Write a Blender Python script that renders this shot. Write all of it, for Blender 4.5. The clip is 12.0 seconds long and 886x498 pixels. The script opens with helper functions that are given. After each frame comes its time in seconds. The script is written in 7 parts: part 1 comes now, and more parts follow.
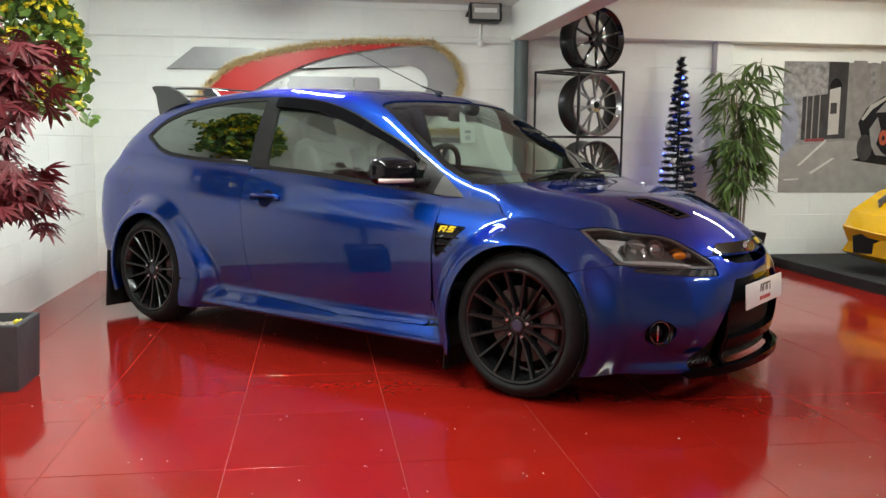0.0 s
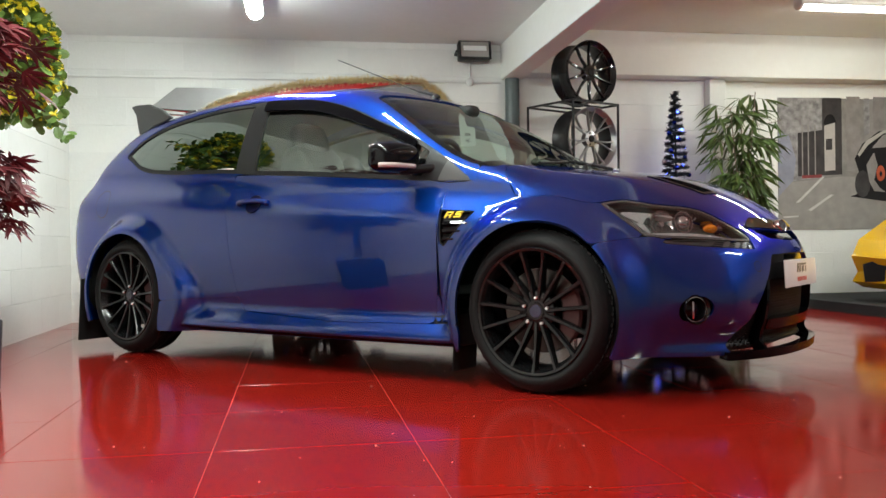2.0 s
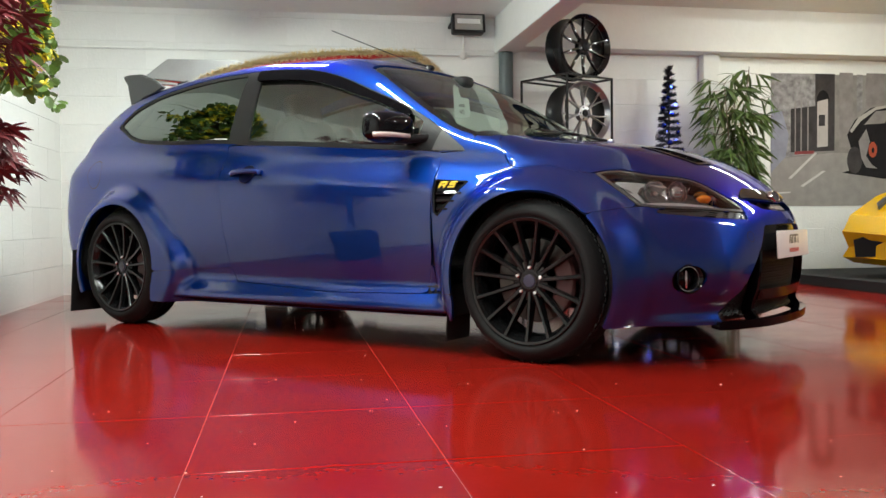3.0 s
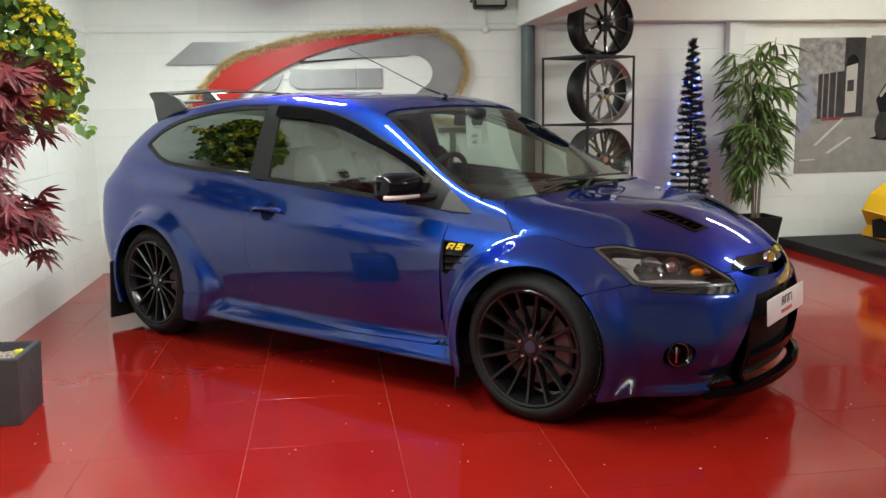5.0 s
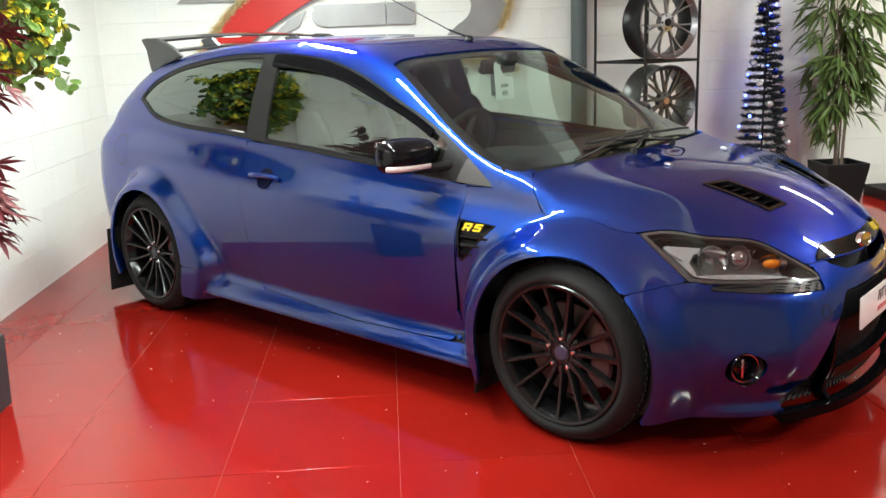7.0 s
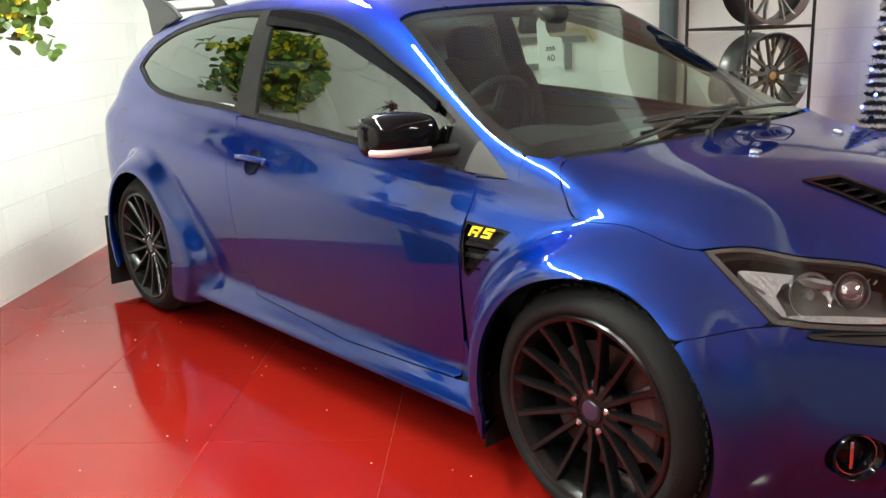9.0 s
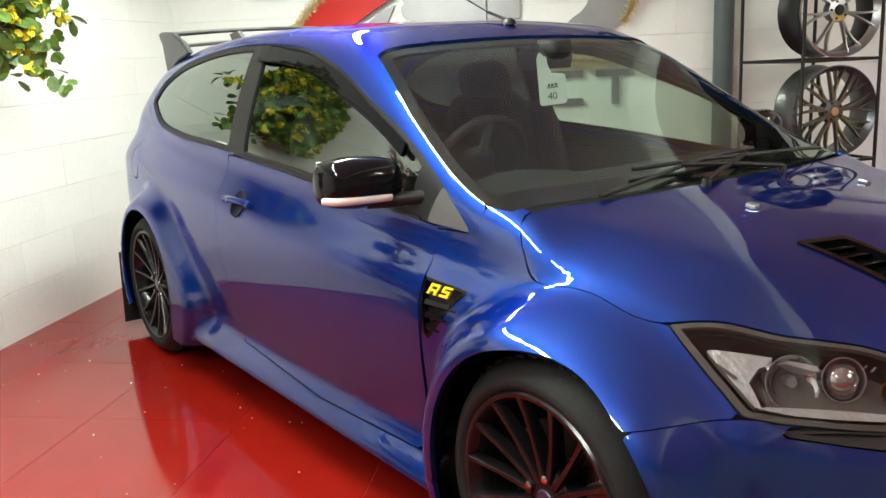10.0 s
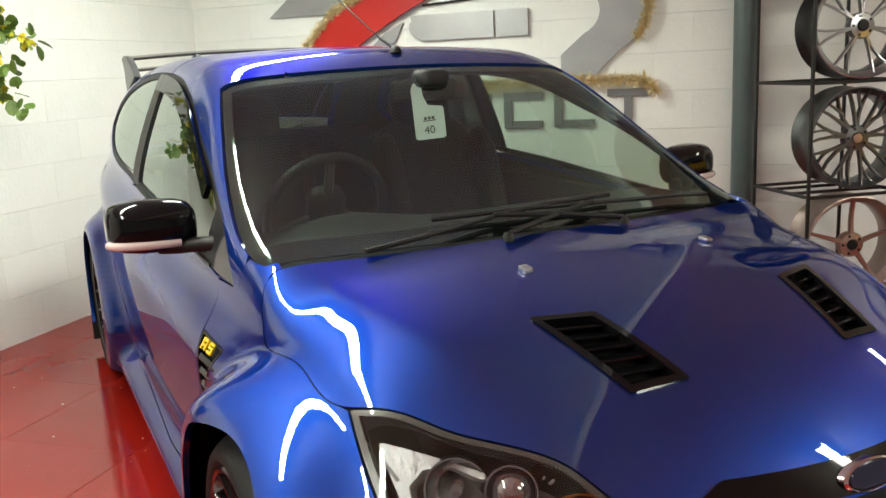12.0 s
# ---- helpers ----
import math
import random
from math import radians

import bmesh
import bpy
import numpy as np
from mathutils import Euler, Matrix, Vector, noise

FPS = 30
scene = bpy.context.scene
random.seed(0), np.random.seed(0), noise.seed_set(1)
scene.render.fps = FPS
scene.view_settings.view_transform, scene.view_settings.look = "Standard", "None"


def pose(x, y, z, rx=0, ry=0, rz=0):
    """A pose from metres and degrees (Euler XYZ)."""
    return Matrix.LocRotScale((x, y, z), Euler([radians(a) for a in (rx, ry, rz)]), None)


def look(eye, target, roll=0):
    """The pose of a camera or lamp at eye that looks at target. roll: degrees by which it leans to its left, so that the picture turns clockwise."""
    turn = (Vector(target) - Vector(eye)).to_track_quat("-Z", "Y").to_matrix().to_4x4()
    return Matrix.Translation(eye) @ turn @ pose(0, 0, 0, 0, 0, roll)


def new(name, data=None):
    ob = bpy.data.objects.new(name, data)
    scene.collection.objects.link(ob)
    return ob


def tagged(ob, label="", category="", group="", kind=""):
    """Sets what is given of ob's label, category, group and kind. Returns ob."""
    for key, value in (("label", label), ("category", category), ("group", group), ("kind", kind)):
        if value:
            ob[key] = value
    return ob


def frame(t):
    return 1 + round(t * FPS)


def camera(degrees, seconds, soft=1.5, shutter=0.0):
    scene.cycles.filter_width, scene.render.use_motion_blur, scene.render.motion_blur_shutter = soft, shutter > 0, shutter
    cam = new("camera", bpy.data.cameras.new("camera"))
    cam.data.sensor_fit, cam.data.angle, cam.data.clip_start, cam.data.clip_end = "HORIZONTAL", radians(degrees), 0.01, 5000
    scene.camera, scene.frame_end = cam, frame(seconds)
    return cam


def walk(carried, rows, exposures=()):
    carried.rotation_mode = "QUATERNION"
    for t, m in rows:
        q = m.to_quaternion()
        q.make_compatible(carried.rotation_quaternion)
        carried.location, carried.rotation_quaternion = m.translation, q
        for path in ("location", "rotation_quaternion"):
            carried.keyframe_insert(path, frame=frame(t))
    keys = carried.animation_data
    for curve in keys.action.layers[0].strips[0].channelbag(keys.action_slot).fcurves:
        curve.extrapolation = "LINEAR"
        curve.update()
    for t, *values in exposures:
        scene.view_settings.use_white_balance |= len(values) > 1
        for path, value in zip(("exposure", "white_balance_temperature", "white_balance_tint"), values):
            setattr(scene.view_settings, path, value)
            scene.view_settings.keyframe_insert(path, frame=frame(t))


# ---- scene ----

cam = camera(54.0, 12.0)
PATH = [
    (0, (-0.532, -5.164, 1.11), (-0.242, -3.2, 0.869), 0.5),
    (0.5, (-0.54, -5.094, 0.978), (-0.254, -3.127, 0.763), 0.2),
    (1, (-0.574, -4.958, 0.799), (-0.27, -2.987, 0.66), -0.4),
    (1.5, (-0.595, -4.889, 0.678), (-0.273, -2.916, 0.616), -0.7),
    (2, (-0.601, -4.842, 0.598), (-0.263, -2.871, 0.585), -0.8),
    (2.5, (-0.601, -4.833, 0.54), (-0.254, -2.863, 0.529), -0.5),
    (2.7, (-0.607, -4.837, 0.532), (-0.256, -2.868, 0.508), -0.5),
    (4.3, (-0.616, -4.899, 1.086), (-0.262, -2.949, 0.824), -0.7),
    (4.5, (-0.591, -4.935, 1.171), (-0.255, -2.983, 0.894), -0.7),
    (5, (-0.5, -5.003, 1.324), (-0.235, -3.046, 1.006), -1.0),
    (5.5, (-0.419, -4.921, 1.409), (-0.211, -2.967, 1.038), -1.0),
    (6, (-0.397, -4.781, 1.452), (-0.205, -2.835, 1.033), -1.0),
    (6.5, (-0.318, -4.575, 1.429), (-0.155, -2.632, 0.983), -1.4),
    (7, (-0.226, -4.347, 1.408), (-0.114, -2.407, 0.933), -2.2),
    (7.2, (-0.222, -4.256, 1.376), (-0.116, -2.316, 0.902), -2.1),
    (8.8, (0.075, -3.626, 1.291), (-0.024, -1.694, 0.782), -2.6),
    (9, (0.11, -3.559, 1.285), (-0.015, -1.628, 0.781), -2.4),
    (9.5, (0.211, -3.416, 1.285), (0.017, -1.483, 0.808), -2.2),
    (10, (0.426, -3.282, 1.287), (0.102, -1.356, 0.856), -2.6),
    (10.5, (0.603, -3.209, 1.306), (0.208, -1.288, 0.915), -2.5),
    (11, (0.756, -3.092, 1.316), (0.308, -1.18, 0.936), -2.8),
    (11.5, (0.938, -2.984, 1.316), (0.422, -1.089, 0.935), -2.9),
    (12, (1.212, -2.889, 1.324), (0.591, -1.031, 0.921), -2.7),
]

EXPOSURES = [(0, 0.22, 6420, 10), (0.5, 0.28, 6420, 10), (1, 0.55, 6420, 10), (1.5, 0.42, 6420, 10), (2, 0.24, 6420, 10), (2.7, 0.26, 6420, 10), (4.5, 0.37, 6420, 10), (5, 0.14, 6420, 10), (6, 0.28, 6420, 10), (7, 0.62, 6420, 10), (9, 0.7, 6560, 10), (10, 0.56, 6700, 10), (10.5, 0.24, 6850, 10), (12, 0.26, 6900, 10)]
walk(cam, [(t, look(eye, target, roll)) for t, eye, target, roll in PATH], EXPOSURES)

# ---- light ----
LEFT, BACK, RIGHT, FRONT = -2.375, 2.565, 7.2, -6.6
CEIL_L, CEIL_R, BEAM_X = 2.32, 2.43, 1.2

world = bpy.data.worlds.new("world")
scene.world = world
world.use_nodes = True
world.node_tree.nodes["Background"].inputs[0].default_value = (0.9, 0.95, 1.0, 1)
world.node_tree.nodes["Background"].inputs[1].default_value = 0.05


# ---- materials ----
def mat(name, color=(0.8, 0.8, 0.8), rough=0.5, metal=0.0, vary=0.0, scale=4.0, bump=0.0, bump_scale=60.0, coat=0.0,
        emit=0.0, coords="Object", random_shade=0.0, rough_vary=0.0, transmission=0.0, ior=1.45, sheen=0.0, spec=0.5):
    """A principled material with stains at a large scale, grain at a small one, and fine relief."""
    m = bpy.data.materials.new(name)
    m.use_nodes = True
    nt = m.node_tree
    b = nt.nodes["Principled BSDF"]
    b.inputs["Base Color"].default_value = (*color, 1)
    b.inputs["Roughness"].default_value = rough
    b.inputs["Metallic"].default_value = metal
    b.inputs["Coat Weight"].default_value = coat
    b.inputs["Coat Roughness"].default_value = 0.02
    b.inputs["Transmission Weight"].default_value = transmission
    b.inputs["IOR"].default_value = ior
    b.inputs["Specular IOR Level"].default_value = spec
    b.inputs["Sheen Weight"].default_value = sheen
    if emit:
        b.inputs["Emission Color"].default_value = (*color, 1)
        b.inputs["Emission Strength"].default_value = emit
    co = nt.nodes.new("ShaderNodeTexCoord").outputs[coords]
    if vary or random_shade:
        big = nt.nodes.new("ShaderNodeTexNoise")
        big.inputs["Scale"].default_value, big.inputs["Detail"].default_value = scale, 6
        nt.links.new(co, big.inputs["Vector"])
        fine = nt.nodes.new("ShaderNodeTexNoise")
        fine.inputs["Scale"].default_value, fine.inputs["Detail"].default_value = scale * 14, 3
        nt.links.new(co, fine.inputs["Vector"])
        add = nt.nodes.new("ShaderNodeMath")
        add.operation = "MULTIPLY_ADD"
        nt.links.new(fine.outputs[0], add.inputs[0])
        add.inputs[1].default_value = 0.45
        nt.links.new(big.outputs[0], add.inputs[2])
        last = add.outputs[0]
        if random_shade:
            info = nt.nodes.new("ShaderNodeObjectInfo")
            rnd = nt.nodes.new("ShaderNodeMath")
            rnd.operation = "MULTIPLY_ADD"
            nt.links.new(info.outputs["Random"], rnd.inputs[0])
            rnd.inputs[1].default_value = random_shade / max(vary, 0.01)
            nt.links.new(last, rnd.inputs[2])
            last = rnd.outputs[0]
        ramp = nt.nodes.new("ShaderNodeMapRange")
        nt.links.new(last, ramp.inputs[0])
        ramp.inputs[1].default_value, ramp.inputs[2].default_value = 0.35, 1.1
        ramp.inputs[3].default_value, ramp.inputs[4].default_value = 1 - vary, 1 + vary
        mul = nt.nodes.new("ShaderNodeVectorMath")
        mul.operation = "SCALE"
        mul.inputs[0].default_value = color
        nt.links.new(ramp.outputs[0], mul.inputs["Scale"])
        nt.links.new(mul.outputs[0], b.inputs["Base Color"])
        if rough_vary:
            rr = nt.nodes.new("ShaderNodeMapRange")
            nt.links.new(add.outputs[0], rr.inputs[0])
            rr.inputs[1].default_value, rr.inputs[2].default_value = 0.4, 1.0
            rr.inputs[3].default_value, rr.inputs[4].default_value = max(rough - rough_vary, 0.01), rough + rough_vary
            nt.links.new(rr.outputs[0], b.inputs["Roughness"])
    if bump:
        n = nt.nodes.new("ShaderNodeTexNoise")
        n.inputs["Scale"].default_value, n.inputs["Detail"].default_value = bump_scale, 4
        nt.links.new(co, n.inputs["Vector"])
        bp = nt.nodes.new("ShaderNodeBump")
        bp.inputs["Strength"].default_value = bump
        bp.inputs["Distance"].default_value = 0.01
        nt.links.new(n.outputs[0], bp.inputs["Height"])
        nt.links.new(bp.outputs[0], b.inputs["Normal"])
    return m


def pane_mat(name, tint, rough=0.0, head_on=0.05, rise=4.0):
    """Thin glass: see-through with a tint, and gloss that grows at grazing angles."""
    m = bpy.data.materials.new(name)
    m.use_nodes = True
    nt = m.node_tree
    nt.nodes.remove(nt.nodes["Principled BSDF"])
    out = nt.nodes["Material Output"]
    see = nt.nodes.new("ShaderNodeBsdfTransparent")
    see.inputs[0].default_value = (*tint, 1)
    gloss = nt.nodes.new("ShaderNodeBsdfGlossy")
    gloss.inputs["Roughness"].default_value = rough
    gloss.inputs[0].default_value = (0.86, 0.95, 0.88, 1)
    facing = nt.nodes.new("ShaderNodeLayerWeight")
    facing.inputs[0].default_value = 0.5
    power = nt.nodes.new("ShaderNodeMath")
    power.operation = "POWER"
    nt.links.new(facing.outputs["Facing"], power.inputs[0])
    power.inputs[1].default_value = rise
    fres = nt.nodes.new("ShaderNodeMath")
    fres.operation = "MULTIPLY_ADD"
    nt.links.new(power.outputs[0], fres.inputs[0])
    fres.inputs[1].default_value, fres.inputs[2].default_value = 1 - head_on, head_on
    mix = nt.nodes.new("ShaderNodeMixShader")
    nt.links.new(fres.outputs[0], mix.inputs[0])
    nt.links.new(see.outputs[0], mix.inputs[1])
    nt.links.new(gloss.outputs[0], mix.inputs[2])
    nt.links.new(mix.outputs[0], out.inputs[0])
    return m


def paint_mat():
    """Metallic blue car paint: flake layer under a clear coat."""
    m = mat("blue_metallic_paint", (0.002, 0.029, 0.195), rough=0.46, metal=0.9, coat=1.0)
    nt = m.node_tree
    b = nt.nodes["Principled BSDF"]
    b.inputs["Coat IOR"].default_value = 1.66
    b.inputs["Coat Roughness"].default_value = 0.008
    b.inputs["Specular IOR Level"].default_value = 0.0
    b.inputs["Specular Tint"].default_value = (0.05, 0.25, 1.0, 1)
    co = nt.nodes.new("ShaderNodeTexCoord").outputs["Object"]
    v = nt.nodes.new("ShaderNodeTexVoronoi")
    v.inputs["Scale"].default_value = 900
    nt.links.new(co, v.inputs["Vector"])
    mr = nt.nodes.new("ShaderNodeMapRange")
    nt.links.new(v.outputs["Color"], mr.inputs[0])
    mr.inputs[3].default_value, mr.inputs[4].default_value = 0.42, 0.50
    nt.links.new(mr.outputs[0], b.inputs["Roughness"])
    return m


M = dict(
    paint=paint_mat(),
    black_gloss=mat("black_gloss", (0.004, 0.004, 0.005), 0.05, spec=0.3),
    smoke=mat("smoked_acrylic", (0.003, 0.003, 0.004), 0.04, spec=0.09),
    black_plastic=mat("black_plastic", (0.010, 0.010, 0.011), 0.45, spec=0.3, vary=0.15, bump=0.15, bump_scale=400),
    trim_grey=mat("grey_satin_trim", (0.014, 0.014, 0.015), 0.42, spec=0.3, vary=0.1, bump=0.1, bump_scale=500),
    corner_grey=mat("corner_grey", (0.08, 0.08, 0.08), 0.42, spec=0.3, vary=0.1, bump=0.1, bump_scale=500),
    mesh_grey=mat("mesh_grey", (0.025, 0.025, 0.025), 0.3),
    lens_edge=mat("lens_edge", (0.06, 0.058, 0.055), 0.25),
    barrel_multi=mat("black_barrel", (0.015, 0.015, 0.016), 0.25, metal=0.3),
    barrel_y=mat("dark_barrel", (0.022, 0.022, 0.023), 0.3, metal=0.4),
    barrel_mesh=mat("gunmetal_barrel", (0.15, 0.16, 0.155), 0.32, metal=0.85),
    barrel_five=mat("silver_pink_barrel", (0.42, 0.34, 0.31), 0.32, metal=0.85),
    under=mat("underbody_black", (0.006, 0.006, 0.006), 0.8),
    rubber=mat("tyre_rubber", (0.009, 0.009, 0.0095), 0.7, spec=0.3, vary=0.2, scale=20, bump=0.2, bump_scale=200),
    alloy_black=mat("black_alloy", (0.006, 0.006, 0.0065), 0.2, spec=0.45),
    alloy_grey=mat("gunmetal_alloy", (0.16, 0.165, 0.17), 0.32, metal=0.9, vary=0.08),
    alloy_silver=mat("silver_alloy", (0.45, 0.45, 0.46), 0.28, metal=0.9, vary=0.06),
    alloy_bronze=mat("pinkish_silver_alloy", (0.5, 0.38, 0.33), 0.3, metal=0.9),
    steel=mat("bare_steel", (0.07, 0.066, 0.062), 0.35, metal=1.0, vary=0.2, scale=30),
    caliper=mat("caliper_pinkish_red", (0.07, 0.025, 0.025), 0.4),
    chrome=mat("chrome", (0.75, 0.76, 0.78), 0.06, metal=1.0),
    reflector=mat("lamp_reflector", (0.42, 0.42, 0.43), 0.12, metal=1.0),
    amber=mat("amber_lens", (0.75, 0.22, 0.01), 0.15),
    lens=pane_mat("lamp_lens", (0.95, 0.96, 0.97), 0.0, 0.05),
    screen=pane_mat("windscreen_glass", (0.78, 0.91, 0.83), 0.0, 0.085, 5.0),
    tint=pane_mat("tinted_glass", (0.07, 0.08, 0.08), 0.0, 0.17),
    side_glass=pane_mat("side_glass", (0.70, 0.80, 0.73), 0.0, 0.17),
    frit=mat("black_frit", (0.006, 0.006, 0.007), 0.08, spec=0.4),
    interior=mat("dark_interior", (0.013, 0.013, 0.014), 0.6, vary=0.2, scale=12, bump=0.3, bump_scale=250),
    seat=mat("black_leather", (0.011, 0.011, 0.012), 0.55, spec=0.25, vary=0.2, bump=0.2, bump_scale=180),
    yellow=mat("yellow_enamel", (0.75, 0.55, 0.02), 0.3),
    plate=mat("white_plate", (0.8, 0.8, 0.8), 0.25),
    ink=mat("dark_ink", (0.03, 0.03, 0.035), 0.4),
    red_ink=mat("red_ink", (0.5, 0.03, 0.03), 0.4),
    wall=mat("white_wall_paint", (0.86, 0.87, 0.83), 0.5, vary=0.05, scale=1.3, bump=0.25, bump_scale=55, coords="Object", random_shade=0.02),
    plaster=mat("white_plaster", (0.85, 0.86, 0.82), 0.6, vary=0.05, scale=1.1, bump=0.15, bump_scale=30),
    ceiling=mat("ceiling_white", (0.83, 0.84, 0.81), 0.65, vary=0.05, scale=0.9, bump=0.1, bump_scale=25),
    # grey of the unseen end walls, set to darken what the car reflects
    shutter=mat("unseen_wall_grey", (0.36, 0.36, 0.36), 0.5, vary=0.1, scale=2.0, bump=0.1, bump_scale=20),
    mortar=mat("painted_joint", (0.82, 0.83, 0.79), 0.7, vary=0.05),
    tile=mat("red_glossy_tile", (0.255, 0.0095, 0.0055), 0.10, vary=0.10, scale=3.0, coat=0.0, random_shade=0.05, rough_vary=0.05, bump=0.02, bump_scale=8),
    grout=mat("pale_grout", (0.42, 0.09, 0.06), 0.4, vary=0.4, scale=8),
    speck=mat("pale_speck", (0.75, 0.65, 0.55), 0.5),
    carpet=mat("dark_mat", (0.022, 0.024, 0.025), 0.85, vary=0.25, scale=6, bump=0.3, bump_scale=300),
    column=mat("grey_green_gloss", (0.10, 0.13, 0.13), 0.35, vary=0.12, scale=6, bump=0.05),
    black_steel=mat("black_painted_steel", (0.012, 0.012, 0.013), 0.4, vary=0.2),
    logo_grey=mat("brushed_aluminium", (0.36, 0.36, 0.36), 0.42, metal=0.6, vary=0.12, scale=5),
    logo_red=mat("red_panel", (0.52, 0.02, 0.015), 0.35, vary=0.06),
    gold=mat("gold_tinsel", (0.80, 0.66, 0.36), 0.35, metal=0.45),
    bark=mat("grey_bark", (0.22, 0.17, 0.13), 0.8, vary=0.3, scale=20, bump=0.5, bump_scale=60),
    maple=mat("dark_red_leaf", (0.13, 0.016, 0.022), 0.5, vary=0.6, scale=9),
    leaf=mat("green_leaf", (0.13, 0.22, 0.045), 0.45, vary=0.6, scale=9),
    palm=mat("bamboo_leaf", (0.085, 0.14, 0.032), 0.45, vary=0.6, scale=7),
    flower=mat("yellow_flower", (0.80, 0.68, 0.05), 0.5, vary=0.25, scale=20),
    stone=mat("slate_planter", (0.055, 0.056, 0.062), 0.6, vary=0.35, scale=5, bump=0.35, bump_scale=25),
    gravel=mat("pale_gravel", (0.42, 0.38, 0.33), 0.8, vary=0.3, scale=30),
    xmas=mat("black_green_tinsel", (0.008, 0.012, 0.014), 0.35, metal=0.2),
    blue_bauble=mat("blue_bauble", (0.02, 0.05, 0.55), 0.12, metal=0.8),
    white_bauble=mat("silver_bauble", (0.75, 0.77, 0.82), 0.2, metal=0.6),
    blue_led=mat("blue_led", (0.05, 0.10, 1.0), 0.3, emit=16.0),
    tube=mat("lit_diffuser", (0.92, 1.0, 0.92), 0.4, emit=96.0),
    # stronger and weaker copies: emission differs only to balance light between the bays
    tube_strong=mat("stronger_lit_diffuser", (0.95, 1.0, 0.92), 0.4, emit=119.0),
    tube_weak=mat("weaker_lit_diffuser", (0.95, 1.0, 0.92), 0.4, emit=32.0),
    lamp_white=mat("white_enamel", (0.8, 0.8, 0.78), 0.35),
    flood_glass=mat("flood_glass", (0.55, 0.55, 0.52), 0.12, metal=0.5),
    car_yellow=mat("yellow_car_paint", (0.80, 0.46, 0.0), 0.25, coat=1.0),
    lamp_dark=mat("lamp_housing", (0.065, 0.063, 0.06), 0.3, vary=0.1),
    lamp_silver=mat("lamp_silver", (0.36, 0.36, 0.36), 0.28, metal=0.4, vary=0.15, scale=30, bump=0.7, bump_scale=48),
    clear_dome=mat("clear_dome", (0.42, 0.42, 0.43), 0.06, metal=0.9, coat=1.0),
    pale_lens=mat("pale_lens", (0.55, 0.45, 0.44), 0.15, coat=0.6),
    handle_cup=mat("handle_recess_shade", (0.001, 0.002, 0.018), 0.35, spec=0.1),
    flap=mat("flap_rubber", (0.008, 0.008, 0.008), 0.75),
    spoiler=mat("spoiler_grey", (0.05, 0.052, 0.055), 0.35, vary=0.08, coat=0.2),
    logo_dark=mat("grey_letters", (0.22, 0.22, 0.22), 0.45, metal=0.4, vary=0.08),
    alloy_gloss_black=mat("gloss_black_alloy", (0.02, 0.02, 0.022), 0.16, metal=0.4, coat=0.7),
    poster_grey=mat("poster_grey", (0.28, 0.265, 0.25), 0.07, vary=0.35, scale=7),
    poster_ground=mat("poster_ground", (0.34, 0.32, 0.30), 0.07, vary=0.22, scale=9),
    poster_dark=mat("poster_dark", (0.06, 0.056, 0.056), 0.07, vary=0.4, scale=10),
    poster_mottle=mat("poster_mottle", (0.30, 0.29, 0.29), 0.07, vary=0.75, scale=16),
    poster_pale_blue=mat("poster_pale_blue", (0.30, 0.31, 0.38), 0.07, vary=0.25, scale=12),
    poster_pale=mat("poster_pale", (0.48, 0.45, 0.42), 0.07, vary=0.15, scale=10),
    poster_mid=mat("poster_mid", (0.28, 0.26, 0.25), 0.07, vary=0.25, scale=12),
    poster_white=mat("poster_white", (0.62, 0.60, 0.58), 0.07, vary=0.15, scale=14),
    poster_red=mat("poster_red", (0.28, 0.07, 0.07), 0.07, vary=0.3, scale=14),
    poster_black=mat("poster_black", (0.018, 0.017, 0.018), 0.07, vary=0.3, scale=10),
    poster_orange=mat("poster_orange", (0.50, 0.10, 0.05), 0.07, vary=0.2, scale=20),
    tag=mat("white_card", (0.78, 0.79, 0.78), 0.5),
)


# ---- building helpers ----
def link(name, mesh, material=None, parent=None, label="", category="", group="", kind=""):
    ob = new(name, mesh)
    if material is not None and mesh is not None and not mesh.materials:
        mesh.materials.append(material)
    if parent is not None:
        ob.parent = parent
    return tagged(ob, label, category, group, kind)


def mesh_of(bm, name, smooth=None):
    me = bpy.data.meshes.new(name)
    bm.normal_update()
    bm.to_mesh(me)
    bm.free()
    if smooth is not None:
        for p in me.polygons:
            p.use_smooth = True
        if smooth < 180:
            me.set_sharp_from_angle(angle=radians(smooth))
    return me


def part(name, bm, material, parent, label="", smooth=40):
    return link(name, mesh_of(bm, name, smooth), material, parent, label)


def thing(name, m, label, category, group="", kind=""):
    ob = new(name)
    ob.matrix_basis = m
    ob.empty_display_size = 0.1
    return tagged(ob, label, category, group, kind)


def box(bm, x0, x1, y0, y1, z0, z1, bevel=0.0, seg=2, m=None):
    vs = [bm.verts.new((x, y, z)) for x in (x0, x1) for y in (y0, y1) for z in (z0, z1)]
    fs = [bm.faces.new([vs[i] for i in f]) for f in ((0, 1, 3, 2), (4, 6, 7, 5), (0, 4, 5, 1), (2, 3, 7, 6), (0, 2, 6, 4), (1, 5, 7, 3))]
    if bevel:
        es = list({e for f in fs for e in f.edges})
        r = bmesh.ops.bevel(bm, geom=es, offset=bevel, segments=seg, affect="EDGES", profile=0.5)
        vs = list({v for f in r["faces"] for v in f.verts} | {v for v in vs if v.is_valid})
    if m is not None:
        bmesh.ops.transform(bm, matrix=m, verts=vs)
    return vs


